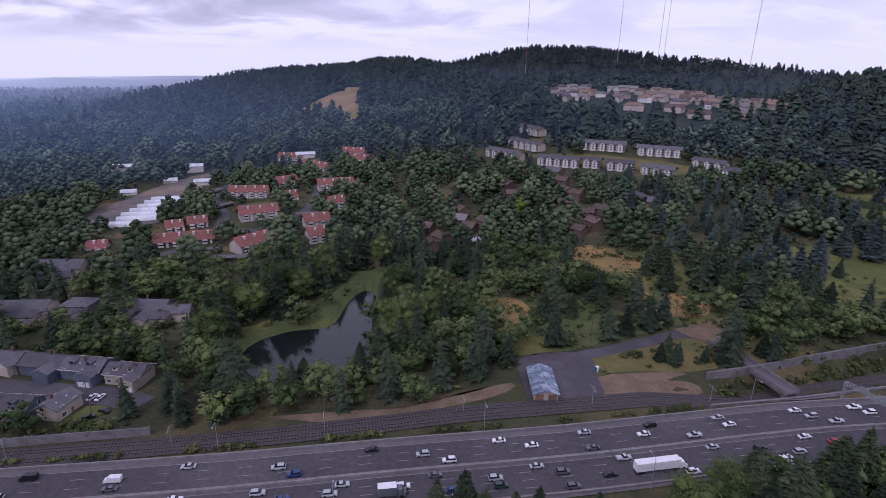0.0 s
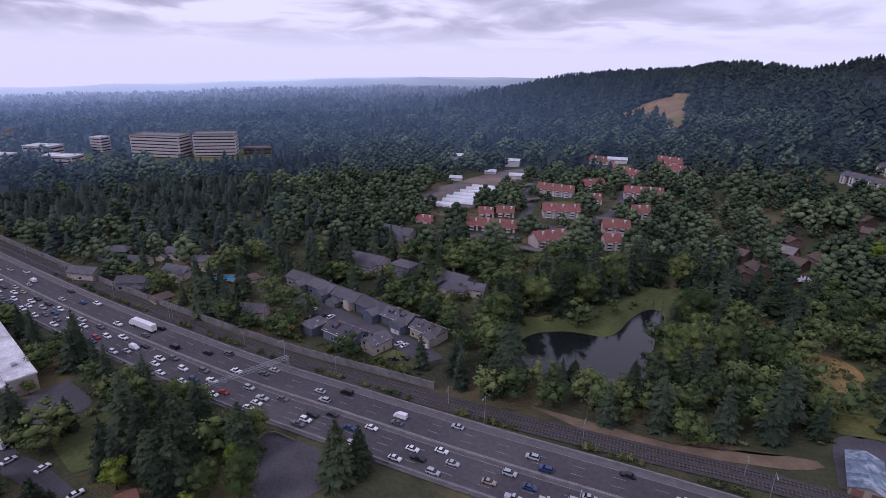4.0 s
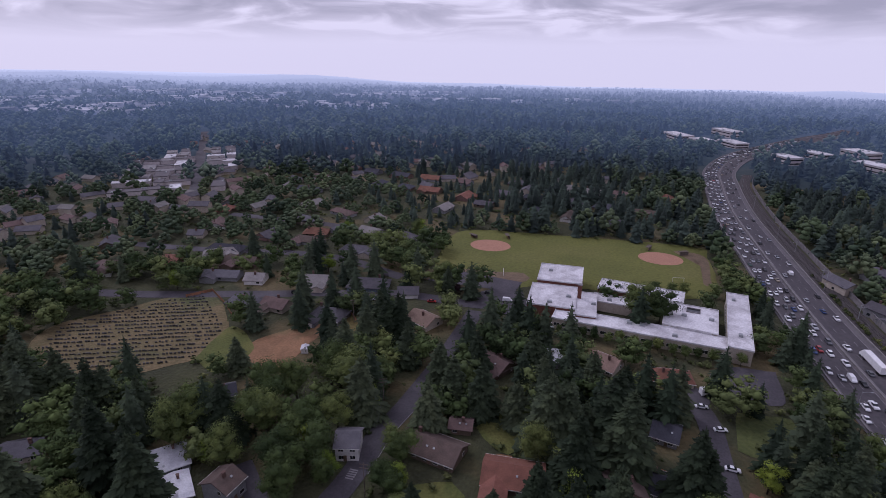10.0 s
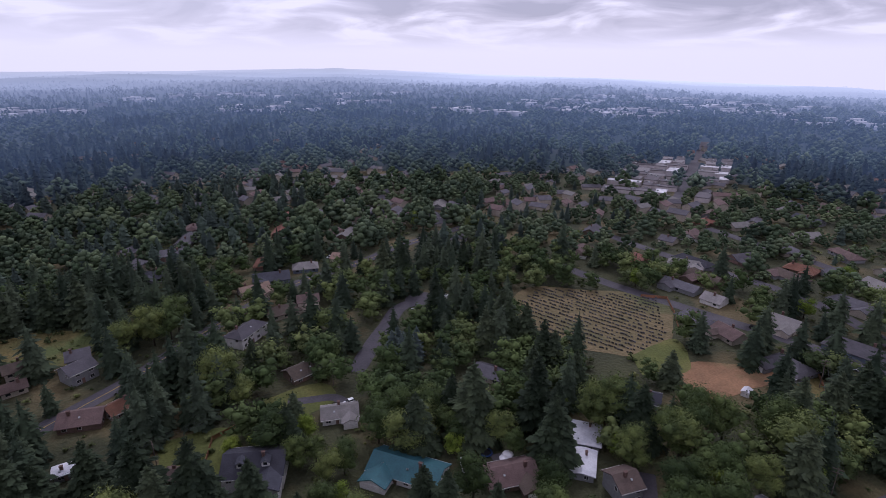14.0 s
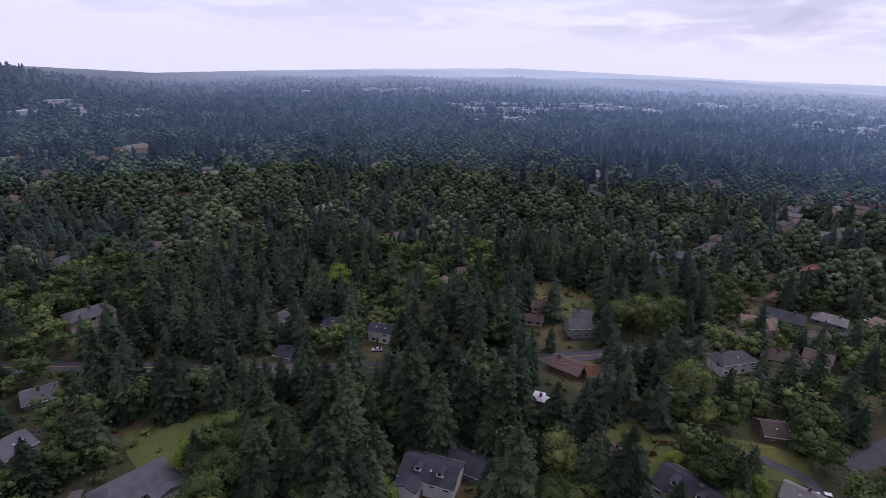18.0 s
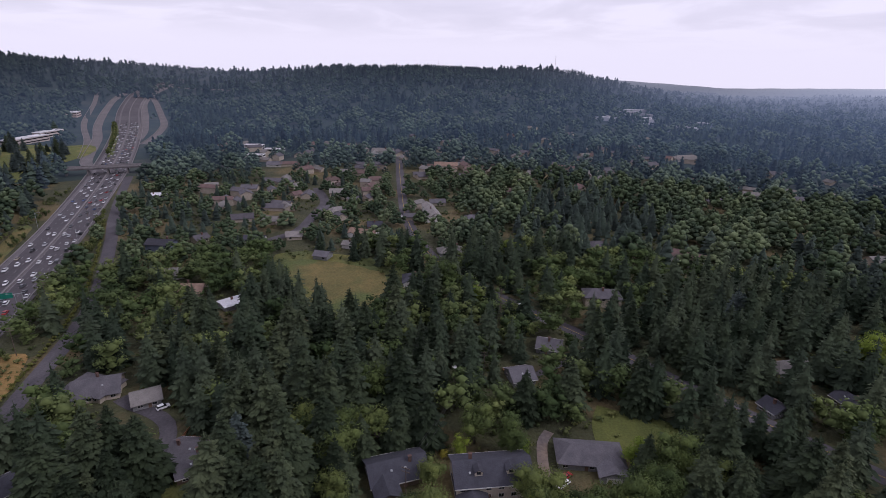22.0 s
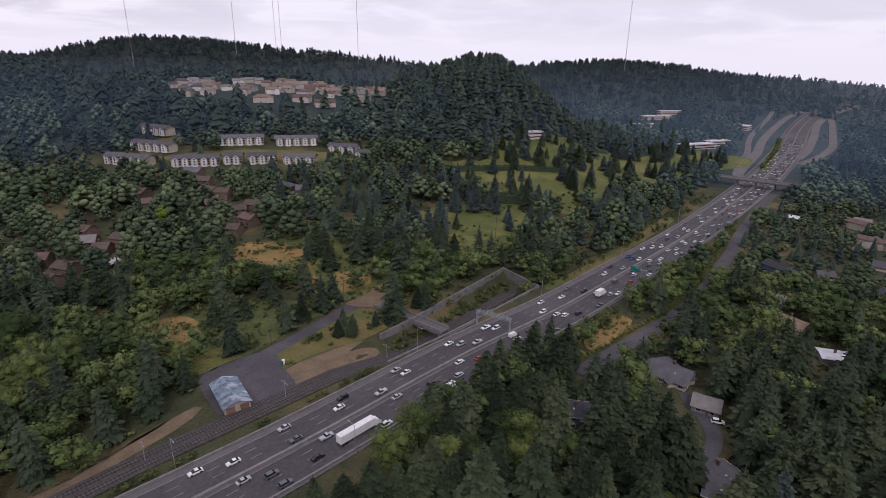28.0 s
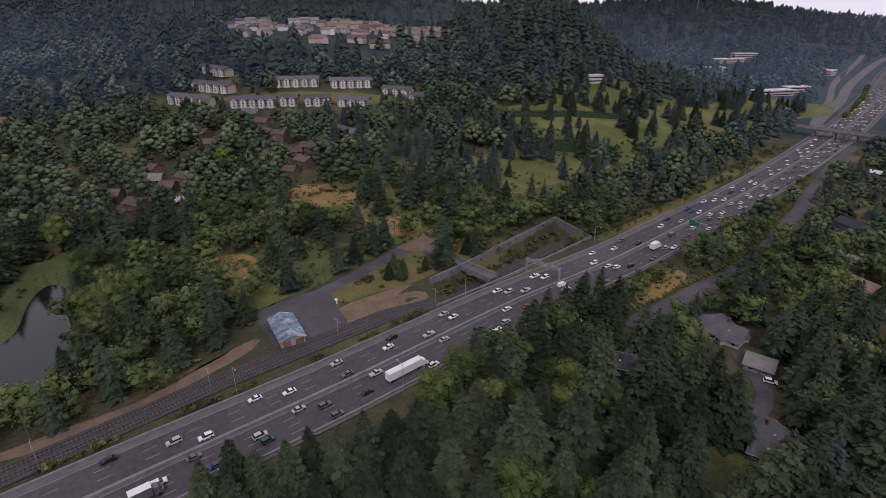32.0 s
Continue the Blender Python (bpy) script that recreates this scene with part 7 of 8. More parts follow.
for ci, parts in far_cars.items():
    if parts:
        structure("distant_traffic", join(*parts), CARPAINT[ci], f"far {PAINTWORD[ci]} cars on the highway", "traffic", kind="stuff")
structure("distant_traffic_windows", join(*far_glass), M_DARKWIN, "dark windows of far cars", "traffic", kind="stuff")
PARKED_WEST = (("suv", 0, 172, 70, -55), ("sedan", 0, 183, 90, 70), ("van", 0, 240, -78, 150), ("sedan", 0, 196, -94, 150), ("sedan", 0, -181, 46, 95), ("sedan", 0, -169, 50, 100), ("sedan", 0, -150, 50, 85), ("sedan", 1, -92, -226, 60), ("sedan", 7, -96, -230, 60), ("suv", 0, -110, -231, 20), ("suv", 0, -42, -166, 10), ("sedan", 0, 117, -167, 40), ("sedan", 0, -152, -30, 20), ("pickup", 0, 120, -56, -60), ("sedan", 4, 123, -58, -60), ("sedan", 3, 133, 14, 80), ("van", 0, -248, -34, 90), ("sedan", 2, -254, -45, 90))
PARKED_EAST = (("sedan", 0, -228, -10, 0), ("suv", 2, -235, 58, 90), ("sedan", 0, -60, -112, 90), ("sedan", 0, -120, 8, 90), ("sedan", 2, -117, 162, 160), ("suv", 0, -168, 172.5, 85), ("sedan", 2, -171.5, 172.8, 85), ("sedan", 0, -184, 174, 85), ("sedan", 0, -180.6, 173.8, 85), ("sedan", 0, -126, 170, 80), ("sedan", 0, -123, 170, 80), ("suv", 2, -120, 158, 40), ("sedan", 0, -190, 160, 20), ("sedan", 1, -230, -100, 100), ("suv", 2, -226, -140, 110), ("sedan", 4, -236, -70, 95), ("sedan", 0, -20, -262, 140), ("sedan", 2, 225, -88, 150), ("suv", 1, 300, -42, 200), ("sedan", 0, 400, -30, 180), ("pickup", 3, 190, -100, 60), ("sedan", 0, -75, -320, 30))
for shape, ci, x, y, rot in PARKED_WEST + PARKED_EAST:
    car(shape, ci, x, y, float(terrain(x, y)) + 0.17, rot, "cars parked along the streets")
    clear_disc(x, y, 3)
    sightline(x, y, 3, 18)
rv = thing("motorhome", "white motorhome parked in the cul-de-sac", "motorhome", (-190, 50, 0.2), 110)
under("body", mesh_data("body", *profile_body([(-3.6, .6), (-3.6, 3.0), (2.6, 3.0), (3.4, 2.2), (3.6, 1.2), (3.6, .6)], 2.4, .1), M_WHITE), rv)
under("glazing", mesh_data("glazing", *join(box(-2.8, -1.4, -1.22, 1.22, 1.7, 2.4), box(-.4, 1.4, -1.22, 1.22, 1.7, 2.4)), M_DARKWIN), rv)
for u in (-2.2, 2.2):
    for s in (-1, 1):
        under("wheel", shared("twheel", lambda: None), rv).matrix_basis = pose(u, s * 1.05, .5)


# ---- lamps, gantries, poles, wires, masts ----
def street_lamp(x, y, rot, h=11):
    t = thing("street_lamp", "tall galvanised highway lamp with one arm", "street lamp", (x, y, float(terrain(x, y))), rot, "highway lamps")
    under("pole", shared("lpole", lambda: mesh_data("pole", *tube([(0, 0, -.3), (0, 0, 11)], .13, 6, .6), M_STEEL)), t)
    under("arm", shared("larm", lambda: mesh_data("arm", *tube([(0, 0, 10.6), (0, -1.2, 11.1), (0, -2.6, 11.2)], .07, 5), M_STEEL)), t)
    under("lamp_head", shared("lhead", lambda: mesh_data("lamp_head", *box(-.18, .18, -3.3, -2.5, 11.1, 11.3), M_STEEL)), t)


for x in (-560, -480, -400, -310, -225, -153, -67, 18, 118, 205, 298, 396):
    s = float(np.interp(x, fine[:, 0], seg))
    lx, ly, a = at_run(s, 17.2)
    street_lamp(lx, ly, a)
for x in (-260, -190, -30, 60, 160, 250, 350):
    s = float(np.interp(x, fine[:, 0], seg))
    lx, ly, a = at_run(s, -16.2)
    street_lamp(lx, ly, a + 180)


def gantry(x0, y0, x1, y1, label, sign_w=0.0):
    a = math.degrees(math.atan2(y1 - y0, x1 - x0))
    L = math.hypot(x1 - x0, y1 - y0)
    t = thing("sign_gantry", label, "gantry", (x0, y0, float(terrain(x0, y0))), a, "gantries over the highway")
    for x in (0, L):
        under("leg", mesh_data("leg", *join(box(x - .2, x + .2, -.7, -.4, 0, 7.2), box(x - .2, x + .2, .4, .7, 0, 7.2)), M_STEEL), t)
    for y, z in ((-.6, 6.2), (.6, 6.2), (-.6, 7.4), (.6, 7.4)):
        under("chord", mesh_data("chord", *box(-.3, L + .3, y - .09, y + .09, z - .09, z + .09), M_STEEL), t)
    n = int(L / 1.5)
    br = []
    for k in range(n):
        u0, u1 = L * k / n, L * (k + 1) / n
        for y in (-.6, .6):
            br.append(tube([(u0, y, 6.2 if k % 2 else 7.4), (u1, y, 7.4 if k % 2 else 6.2)], .06, 4))
    under("bracing", mesh_data("bracing", *join(*br), M_STEEL), t)
    for k, u in enumerate((0.35, 0.7)):
        if sign_w:
            under("sign_panel", mesh_data("sign_panel", *box(L * u - sign_w / 2, L * u + sign_w / 2, .72, .85, 5.6, 8.2), M_STEEL), t)


gantry(152, 176, 158, 160, "galvanised truss gantry with signs over the westbound lanes", 3.0)
gantry(-158, 97, -149, 128, "galvanised truss gantry over the highway", 0)
sg = thing("road_sign", "green highway sign on a steel post", "road sign", (262, 160, 0), 14)
under("post", mesh_data("post", *tube([(0, 0, -.3), (0, 0, 8)], .18, 6), M_STEEL), sg)
under("arm", mesh_data("arm", *box(-.1, .1, 0, 9, 7.2, 7.5), M_STEEL), sg)
under("sign_panel", mesh_data("sign_panel", *box(-.25, -.1, 3.5, 9, 5.6, 8.4), M_SIGN), sg)


def utility_pole(x, y, h, rot):
    t = thing("utility_pole", "weathered wooden utility pole with crossarms", "utility pole", (x, y, float(terrain(x, y))), rot, "utility poles")
    under("pole", mesh_data("pole", *tube([(0, 0, -.5), (0, 0, h)], .17, 6, .7), M_POLE), t)
    for k in (0.6, 1.8):
        under("crossarm", shared(("carm", h, k), lambda: mesh_data("crossarm", *box(-1.3, 1.3, -.08, .08, h - k - .1, h - k + .1), M_POLE)), t)
    sightline(x, y, 3, 12)


POLES_A = ((-190, 152), (-120, 160), (-40, 163), (20, 198), (66, 212), (110, 230), (170, 232), (240, 262))
POLES_B = ((165, 128), (215, 139), (262, 150), (330, 168), (400, 190))
POLES_C = ((120, -10), (178, -45), (235, -66), (300, -40))
POLES_D = ((-40, -180), (20, -158), (70, -150), (110, -90))
POLES_E = ((-205, -98), (-150, -62), (-110, -52), (-60, -50))
for line, h in ((POLES_A, 15), (POLES_B, 13), (POLES_C, 12), (POLES_D, 11), (POLES_E, 12)):
    wires = []
    for k, (x, y) in enumerate(line):
        nx, ny = line[min(k + 1, len(line) - 1)]
        px, py = line[max(k - 1, 0)]
        utility_pole(x, y, h, math.degrees(math.atan2(ny - py, nx - px)) + 90)
        if k < len(line) - 1:
            a = math.atan2(ny - y, nx - x) + math.pi / 2
            for u in (-1.1, 0.4, 1.1):
                pts = []
                for q in np.linspace(0, 1, 9):
                    zz = (1 - q) * float(terrain(x, y)) + q * float(terrain(nx, ny)) + h - 0.2 - 4 * 1.4 * q * (1 - q)
                    pts.append((x + (nx - x) * q + math.cos(a) * u, y + (ny - y) * q + math.sin(a) * u, zz))
                wires.append(tube(pts, 0.022, 3))
    structure("power_lines", join(*wires), M_WIRE, "thin sagging power lines between poles", "cable", kind="stuff")
# overhead line masts of the railway
for s in np.arange(250, run[-1] - 60, 48):
    x, y = np.interp(s, run, rail_mid[:, 0]), np.interp(s, run, rail_mid[:, 1])
    t = thing("catenary_mast", "slim steel mast of the railway's overhead line", "mast", (x, y, float(terrain(x, y))), 8, "catenary masts")
    under("pole", shared("cmast", lambda: mesh_data("pole", *tube([(0, 0, 0), (0, 0, 7.5)], .11, 6), M_STEEL)), t)
    under("arm", shared("cmarm", lambda: mesh_data("arm", *join(tube([(0, -2.4, 6.4), (0, 2.4, 6.4)], .05, 4), tube([(0, -2.4, 6.4), (0, 0, 7.4), (0, 2.4, 6.4)], .04, 4)), M_STEEL)), t)


# radio masts on the hill
def radio_mast(az, r, h, lean=0.0):
    x, y = -r * math.sin(radians(az)), r * math.cos(radians(az))
    z = float(terrain(x, y))
    t = thing("radio_mast", "very tall slim red and white lattice radio mast", "radio mast", (x, y, z), az, "radio masts on the hills")
    n = 7
    for k in range(n):
        z0, z1 = h * k / n, h * (k + 1) / n
        parts = [tube([(1.0 * math.cos(a), 1.0 * math.sin(a), z0), (1.0 * math.cos(a), 1.0 * math.sin(a), z1)], .28, 4) for a in (0, 2.09, 4.19)]
        for j in range(int((z1 - z0) / 6)):
            q = z0 + j * 6
            for a, b in ((0, 2.09), (2.09, 4.19), (4.19, 0)):
                parts.append(tube([(math.cos(a), math.sin(a), q), (math.cos(b), math.sin(b), q + 6)], .16, 3))
        under("mast_section", mesh_data("mast_section", *join(*parts), M_MASTRED if k % 2 else M_STEEL), t)


# red paint plus a faint bluish glow that imitates distance haze
M_MASTRED = mat("mast_red_paint_hazed", (0.30, 0.07, 0.05), None, 1.0, 0.7, glow=(0.02, 0.025, 0.035))
for az, r, h in ((-8.2, 2000, 330), (-16.8, 2050, 300), (-20.4, 2150, 300), (-20.9, 2250, 300), (-28.1, 1900, 260), (-54.0, 1800, 260), (-109.5, 2450, 60), (-98, 2050, 40)):
    radio_mast(az, r, h)


# ---- burial ground markers, fences, goals ----
rnd = random.Random(3)
stones = []
poly = ((-129, -180), (-160, -147), (-184, -152), (-212, -185), (-188, -206), (-164, -222), (-142, -210))
d = np.array((-0.92, -0.39))
e = np.array((d[1], -d[0]))
base = np.array((-170.0, -185.0))
for i in range(-20, 40):
    for j in range(-70, 80):
        c = base + d * i * 3.5 + e * j * 1.35 + np.array((rnd.uniform(-.3, .3), rnd.uniform(-.3, .3)))
        if inside(np.array([c[0]]), np.array([c[1]]), poly)[0] and rnd.random() < 0.82:
            w, h = rnd.uniform(.35, .6), rnd.uniform(.5, .9)
            a = math.atan2(e[1], e[0])
            v, f = box(-w, w, -.14, .14, 0, h)
            stones.append(([(c[0] + math.cos(a) * p - math.sin(a) * q, c[1] + math.sin(a) * p + math.cos(a) * q, r + .1) for p, q, r in v], f))
structure("grave_markers", join(*stones), M_STONE, "rows of small dark grave markers in dry grass", "grave markers", kind="stuff")
sightline(-150, -150, 14, 26)
sightline(-172, -118, 10, 20)


def fence(pts, h, material, label):
    t = thing("fence", label, "fence", (pts[0][0], pts[0][1], float(terrain(*pts[0]))), 0, "garden fences")
    x0, y0 = pts[0]
    z0 = float(terrain(*pts[0]))
    for (ax, ay), (bx, by) in zip(pts, pts[1:]):
        n = max(1, int(math.hypot(bx - ax, by - ay) / 2.4))
        a = math.degrees(math.atan2(by - ay, bx - ax))
        w = math.hypot(bx - ax, by - ay) / n
        for k in range(n):
            u = k / n
            px, py = ax + (bx - ax) * u - x0, ay + (by - ay) * u - y0
            o = under("panel", shared(("fpanel", round(w, 2), h, material.name), lambda: mesh_data("panel", *box(.06, w - .06, -.04, .04, .05, h), material)), t)
            o.matrix_basis = pose(px, py, 0, 0, 0, a)
            o = under("post", shared(("fpost", h, material.name), lambda: mesh_data("post", *box(-.06, .06, -.06, .06, -.3, h + .12), material)), t)
            o.matrix_basis = pose(px, py, 0, 0, 0, a)


fence(((8, -150), (4, -166), (-6, -170), (-18, -164)), 1.7, M_FENCE, "orange cedar board fence round a back garden")
fence(((-206, -190), (-216, -182), (-206, -168), (-192, -152)), 1.6, M_FENCE, "brown board fence at the burial ground")
fence(((-205, -120), (-214, -104), (-200, -92)), 1.6, M_FENCE, "weathered board fence behind houses")
fence(((150, 60), (168, 56), (190, 44)), 1.2, M_FENCE, "low wooden fence along a drive")
for x, y, rot in ((-283, -42, 10), (-300, 52, 100)):
    t = thing("goal_frame", "white tubular football goal frame", "goal", (x, y, .15), rot, "goals on the field")
    for u in (-3, 3):
        under("post", shared("gpost", lambda: mesh_data("post", *tube([(0, 0, 0), (0, 0, 2.2)], .09, 5), M_WHITE)), t).matrix_basis = pose(u, 0, 0)
    under("crossbar", shared("gbar", lambda: mesh_data("crossbar", *tube([(-3, 0, 2.2), (3, 0, 2.2)], .09, 5), M_WHITE)), t)
for x, y, rot in ((-340, -72, 60), (-346, -50, 20), (-350, 40, -20), (-346, 60, -60)):
    t = thing("dugout", "low wooden dugout beside the ball field", "dugout", (x, y, .1), rot, "dugouts")
    under("roof", mesh_data("roof", *box(-3, 3, -1.2, 1.2, 2.2, 2.4), M_POLE), t)
    under("back", mesh_data("back", *box(-3, 3, .9, 1.1, 0, 2.2), M_POLE), t)
    under("bench", mesh_data("bench", *box(-2.6, 2.6, .2, .7, .4, .5), M_FENCE), t)

# ---- gardens and yards ----
patch("lawn_park_open", ((284, 388), (352, 408), (433, 442), (484, 442), (560, 440), (560, 385), (690, 402), (739, 363), (746, 332), (681, 309), (541, 316), (430, 298), (352, 290), (309, 366)), M_LAWN, 0.5, "open park lawn with scattered spruces", "lawn", 2, keep=True)
patch("lawn_park_lower", ((187, 281), (213, 325), (239, 328), (279, 317), (306, 280), (254, 263), (207, 266)), M_LAWN, 0.4, "park lawn with rows of low plaques", "lawn", 2, keep=True)
for lx, ly in ((420, 330), (500, 340), (600, 350), (350, 340), (680, 350), (250, 290)):
    sightline(lx, ly, 16, 30)


def hedge(pts, width, height, label):
    """A clipped hedge: a long body with a rough leafy skin."""
    line = spline(pts, 2.5)
    t = thing("hedge", label, "hedge", (0, 0, 0), 0, "hedges in the park")
    under("body", mesh_data("body", *wall_along(line, 0, width / 2, height), M_HEDGE), t)
    rows = np.column_stack([line[:, 0], line[:, 1], terrain(line[:, 0], line[:, 1]) + height * 0.25, np.full(len(line), height * 1.1), np.full(len(line), width * 1.5)])
    o = scatter("foliage", [broadleaf_soup(330, 4, 60, 0.09, 0.5)], rows, M_HEDGE, "", "")
    o.parent = t
    for key in ("label", "category", "group", "kind"):
        if key in o:
            del o[key]


M_HEDGE = mat("hedge_leaf", (0.040, 0.062, 0.030), (0.026, 0.042, 0.022), 0.4, 0.9, 0.2, 6)
hedge(((290, 400), (320, 389), (357, 377)), 4, 4.5, "tall dark clipped hedge across the park lawn")
hedge(((366, 374), (392, 366), (421, 355)), 4, 4.5, "tall dark clipped hedge across the park lawn")
hedge(((279, 322), (306, 303), (324, 283)), 6, 7, "row of dark conical shrubs grown into a hedge")
patch("ramp_island", ((660, 281), (740, 312), (836, 347), (960, 392), (962, 386), (843, 338), (745, 305), (682, 283)), M_MEADOW, 0.5, "green island between the highway and its ramp", "island", 0.5, hard=True)
x = rng_island = np.random.default_rng(9).uniform(0, 1, 90)
ix = 680 + 270 * rng_island
iy = np.interp(ix, (660, 745, 843, 960), (282, 309, 343, 389))
ih = np.random.default_rng(10).uniform(3, 8, 90)
scatter("shrubs", [broadleaf_soup(310 + j, 2, 24, 0.14, 0.62) for j in range(3)], np.column_stack([ix, iy, terrain(ix, iy), ih, ih]), M_SHRUB, "green bushes between highway and ramp", "shrubs")


def drive(name, pts, width, material, label):
    line = spline(pts, 2.0)
    structure(name, strip(line, width / 2, -width / 2, 0.2, cols=3), material, label, "drive")
    clear_line(line, width / 2 + 0.5)
    for q in line[::3]:
        sightline(q[0], q[1], width / 2, 12)


drive("garden_drive", ((144, -60), (139, -56), (129, -53), (122, -52)), 3.4, M_YARD, "dusty brown drive between gardens")
drive("shared_drive", ((-112, -93), (-104, -84), (-98, -76), (-96, -64)), 6.0, M_ASPHALT, "grey asphalt drive beside a workshop")
drive("side_drive", ((-42, -165), (-38, -172), (-31, -174), (-22, -176)), 4.2, M_ASPHALT, "dark asphalt drive to a garage")
drive("lower_drive", ((148, -24), (142, -12), (152, -2), (166, 6), (182, 14)), 3.6, M_YARD, "shaded gravel drive below tall firs")
drive("teal_drive", ((-44, -113), (-41, -106), (-38, -98)), 5.0, M_SHOULDER, "concrete drive before a double garage")
drive("south_drive", ((178, -66), (184, -78), (190, -92)), 3.2, M_SHOULDER, "narrow concrete drive up to a house")


def umbrella(x, y, z, r, material, label):
    t = thing("patio_umbrella", label, "umbrella", (x, y, z), 0, "patio umbrellas")
    n = 8
    v = [(0, 0, 2.7)] + [(r * math.cos(2 * math.pi * k / n), r * math.sin(2 * math.pi * k / n), 2.15) for k in range(n)] + [(r * .98 * math.cos(2 * math.pi * k / n), r * .98 * math.sin(2 * math.pi * k / n), 1.98) for k in range(n)]
    f = [(0, 1 + k, 1 + (k + 1) % n) for k in range(n)] + [(1 + k, 1 + n + k, 1 + n + (k + 1) % n, 1 + (k + 1) % n) for k in range(n)]
    under("canopy", mesh_data("canopy", v, f, material), t)
    under("pole", mesh_data("pole", *tube([(0, 0, 0), (0, 0, 2.75)], .04, 6), M_STEEL), t)
    under("base", mesh_data("base", *tube([(0, 0, 0), (0, 0, .12)], .35, 10), M_CONC), t)


for x, y, r in ((124, -41, 1.9), (-78, -116, 1.8), (-76, -115, 1.6)):
    umbrella(x, y, float(terrain(x, y)) + 0.2, r, M_WHITE, "white patio umbrella open beside a house")
    sightline(x, y, 3, 12)
patch("patio", ((119, -46), (127, -48), (129, -40), (121, -38)), M_SHOULDER, 0.22, "pale paved patio behind a house", "patio", 0, hard=True)
patch("patio", ((-81, -119), (-74, -120), (-73, -113), (-80, -112)), M_SHOULDER, 0.22, "pale paved patio behind a house", "patio", 0, hard=True)


def trampoline(x, y):
    t = thing("trampoline", "round dark garden trampoline on a steel frame", "trampoline", (x, y, float(terrain(x, y)) + .14), 0)
    under("mat", mesh_data("mat", *tube([(0, 0, .8), (0, 0, .86)], 1.9, 16), M_TYRE), t)
    under("rim", mesh_data("rim", *join(*[box(1.9 * math.cos(a) - .3, 1.9 * math.cos(a) + .3, 1.9 * math.sin(a) - .3, 1.9 * math.sin(a) + .3, .8, .9) for a in np.arange(0, 6.28, .4)]), CARPAINT[5]), t)
    for a in (0.5, 2.0, 3.6, 5.2):
        under("leg", mesh_data("leg", *tube([(1.8 * math.cos(a), 1.8 * math.sin(a), 0), (1.8 * math.cos(a), 1.8 * math.sin(a), .82)], .05, 5), M_STEEL), t)
    clear_disc(x, y, 4)
    sightline(x, y, 3, 12)


trampoline(-73, -121)
trampoline(181, -37)


def camper(x, y, rot):
    t = thing("camper_trailer", "small white camper trailer parked in a garden", "trailer", (x, y, float(terrain(x, y)) + .14), rot)
    under("body", mesh_data("body", *profile_body([(-2.6, .5), (-2.7, 2.3), (-2.3, 2.6), (2.2, 2.6), (2.6, 1.9), (2.5, .5)], 2.2, .08), M_WHITE), t)
    under("glazing", mesh_data("glazing", *join(box(-1.6, -.6, -1.12, 1.12, 1.4, 2.0), box(.4, 1.4, -1.12, 1.12, 1.4, 2.0)), M_DARKWIN), t)
    under("hitch", mesh_data("hitch", *box(2.5, 3.6, -.06, .06, .45, .55), M_STEEL), t)
    for s in (-1, 1):
        under("wheel", wheel_me, t).matrix_basis = pose(-.2, s * 1.0, .34)
    clear_disc(x, y, 4)
    sightline(x, y, 3, 12)


camper(-64, -118, 70)
camper(-112, -231, 30)
for bx, by, bl in ((-106, -97, 2.4), (-104, -94, 2.2), (-108, -95, 2.6)):
    t = thing("wheeled_cart", "small steel cart parked in a yard", "cart", (bx, by, .22), 40, "carts in the yard")
    under("tray", mesh_data("tray", *join(box(-bl / 2, bl / 2, -.7, .7, .5, .62), box(-bl / 2, bl / 2, -.7, -.62, .62, 1.0), box(-bl / 2, bl / 2, .62, .7, .62, 1.0)), M_STEEL), t)
    for s in (-1, 1):
        under("wheel", wheel_me, t).matrix_basis = pose(0, s * .75, .34)
shed = thing("garden_shed", "small white-roofed shed beside a bare plot", "shed", (-176, -107, 0), 20)
under("wall", mesh_data("wall", *gable_wall(3.6, 2.8, 2.1, .6), WALLS["white"]), shed)
under("roof", mesh_data("roof", *gable_roof(3.6, 2.8, 2.1, .6, .25, .1), ROOFS["white"]), shed)
clear_disc(-176, -107, 4)
sightline(-176, -107, 4, 16)
tbl = thing("garden_table", "pale folding table standing on grass", "table", (186, -35, .15), 10)
under("top", mesh_data("top", *box(-1.2, 1.2, -.9, .9, .72, .78), M_WHITE), tbl)
for sx in (-1, 1):
    for sy in (-.7, .7):
        under("leg", mesh_data("leg", *box(sx - .04, sx + .04, sy - .04, sy + .04, 0, .72), M_STEEL), tbl)
sightline(186, -35, 3, 12)
patch("parking_lot", ((-118, 78), (-126, 97), (-104, 101), (-94, 90), (-104, 75)), M_ASPHALT, 0.16, "worn asphalt lot beside the highway", "car park", 0.3, hard=True)
lot_wall = structure("lot_wall", wall_along(spline(((-119, 77), (-127, 97), (-116, 100)), 3.0), 0, 0.15, 0.9), M_WALLC, "low concrete wall round the lot", "wall")
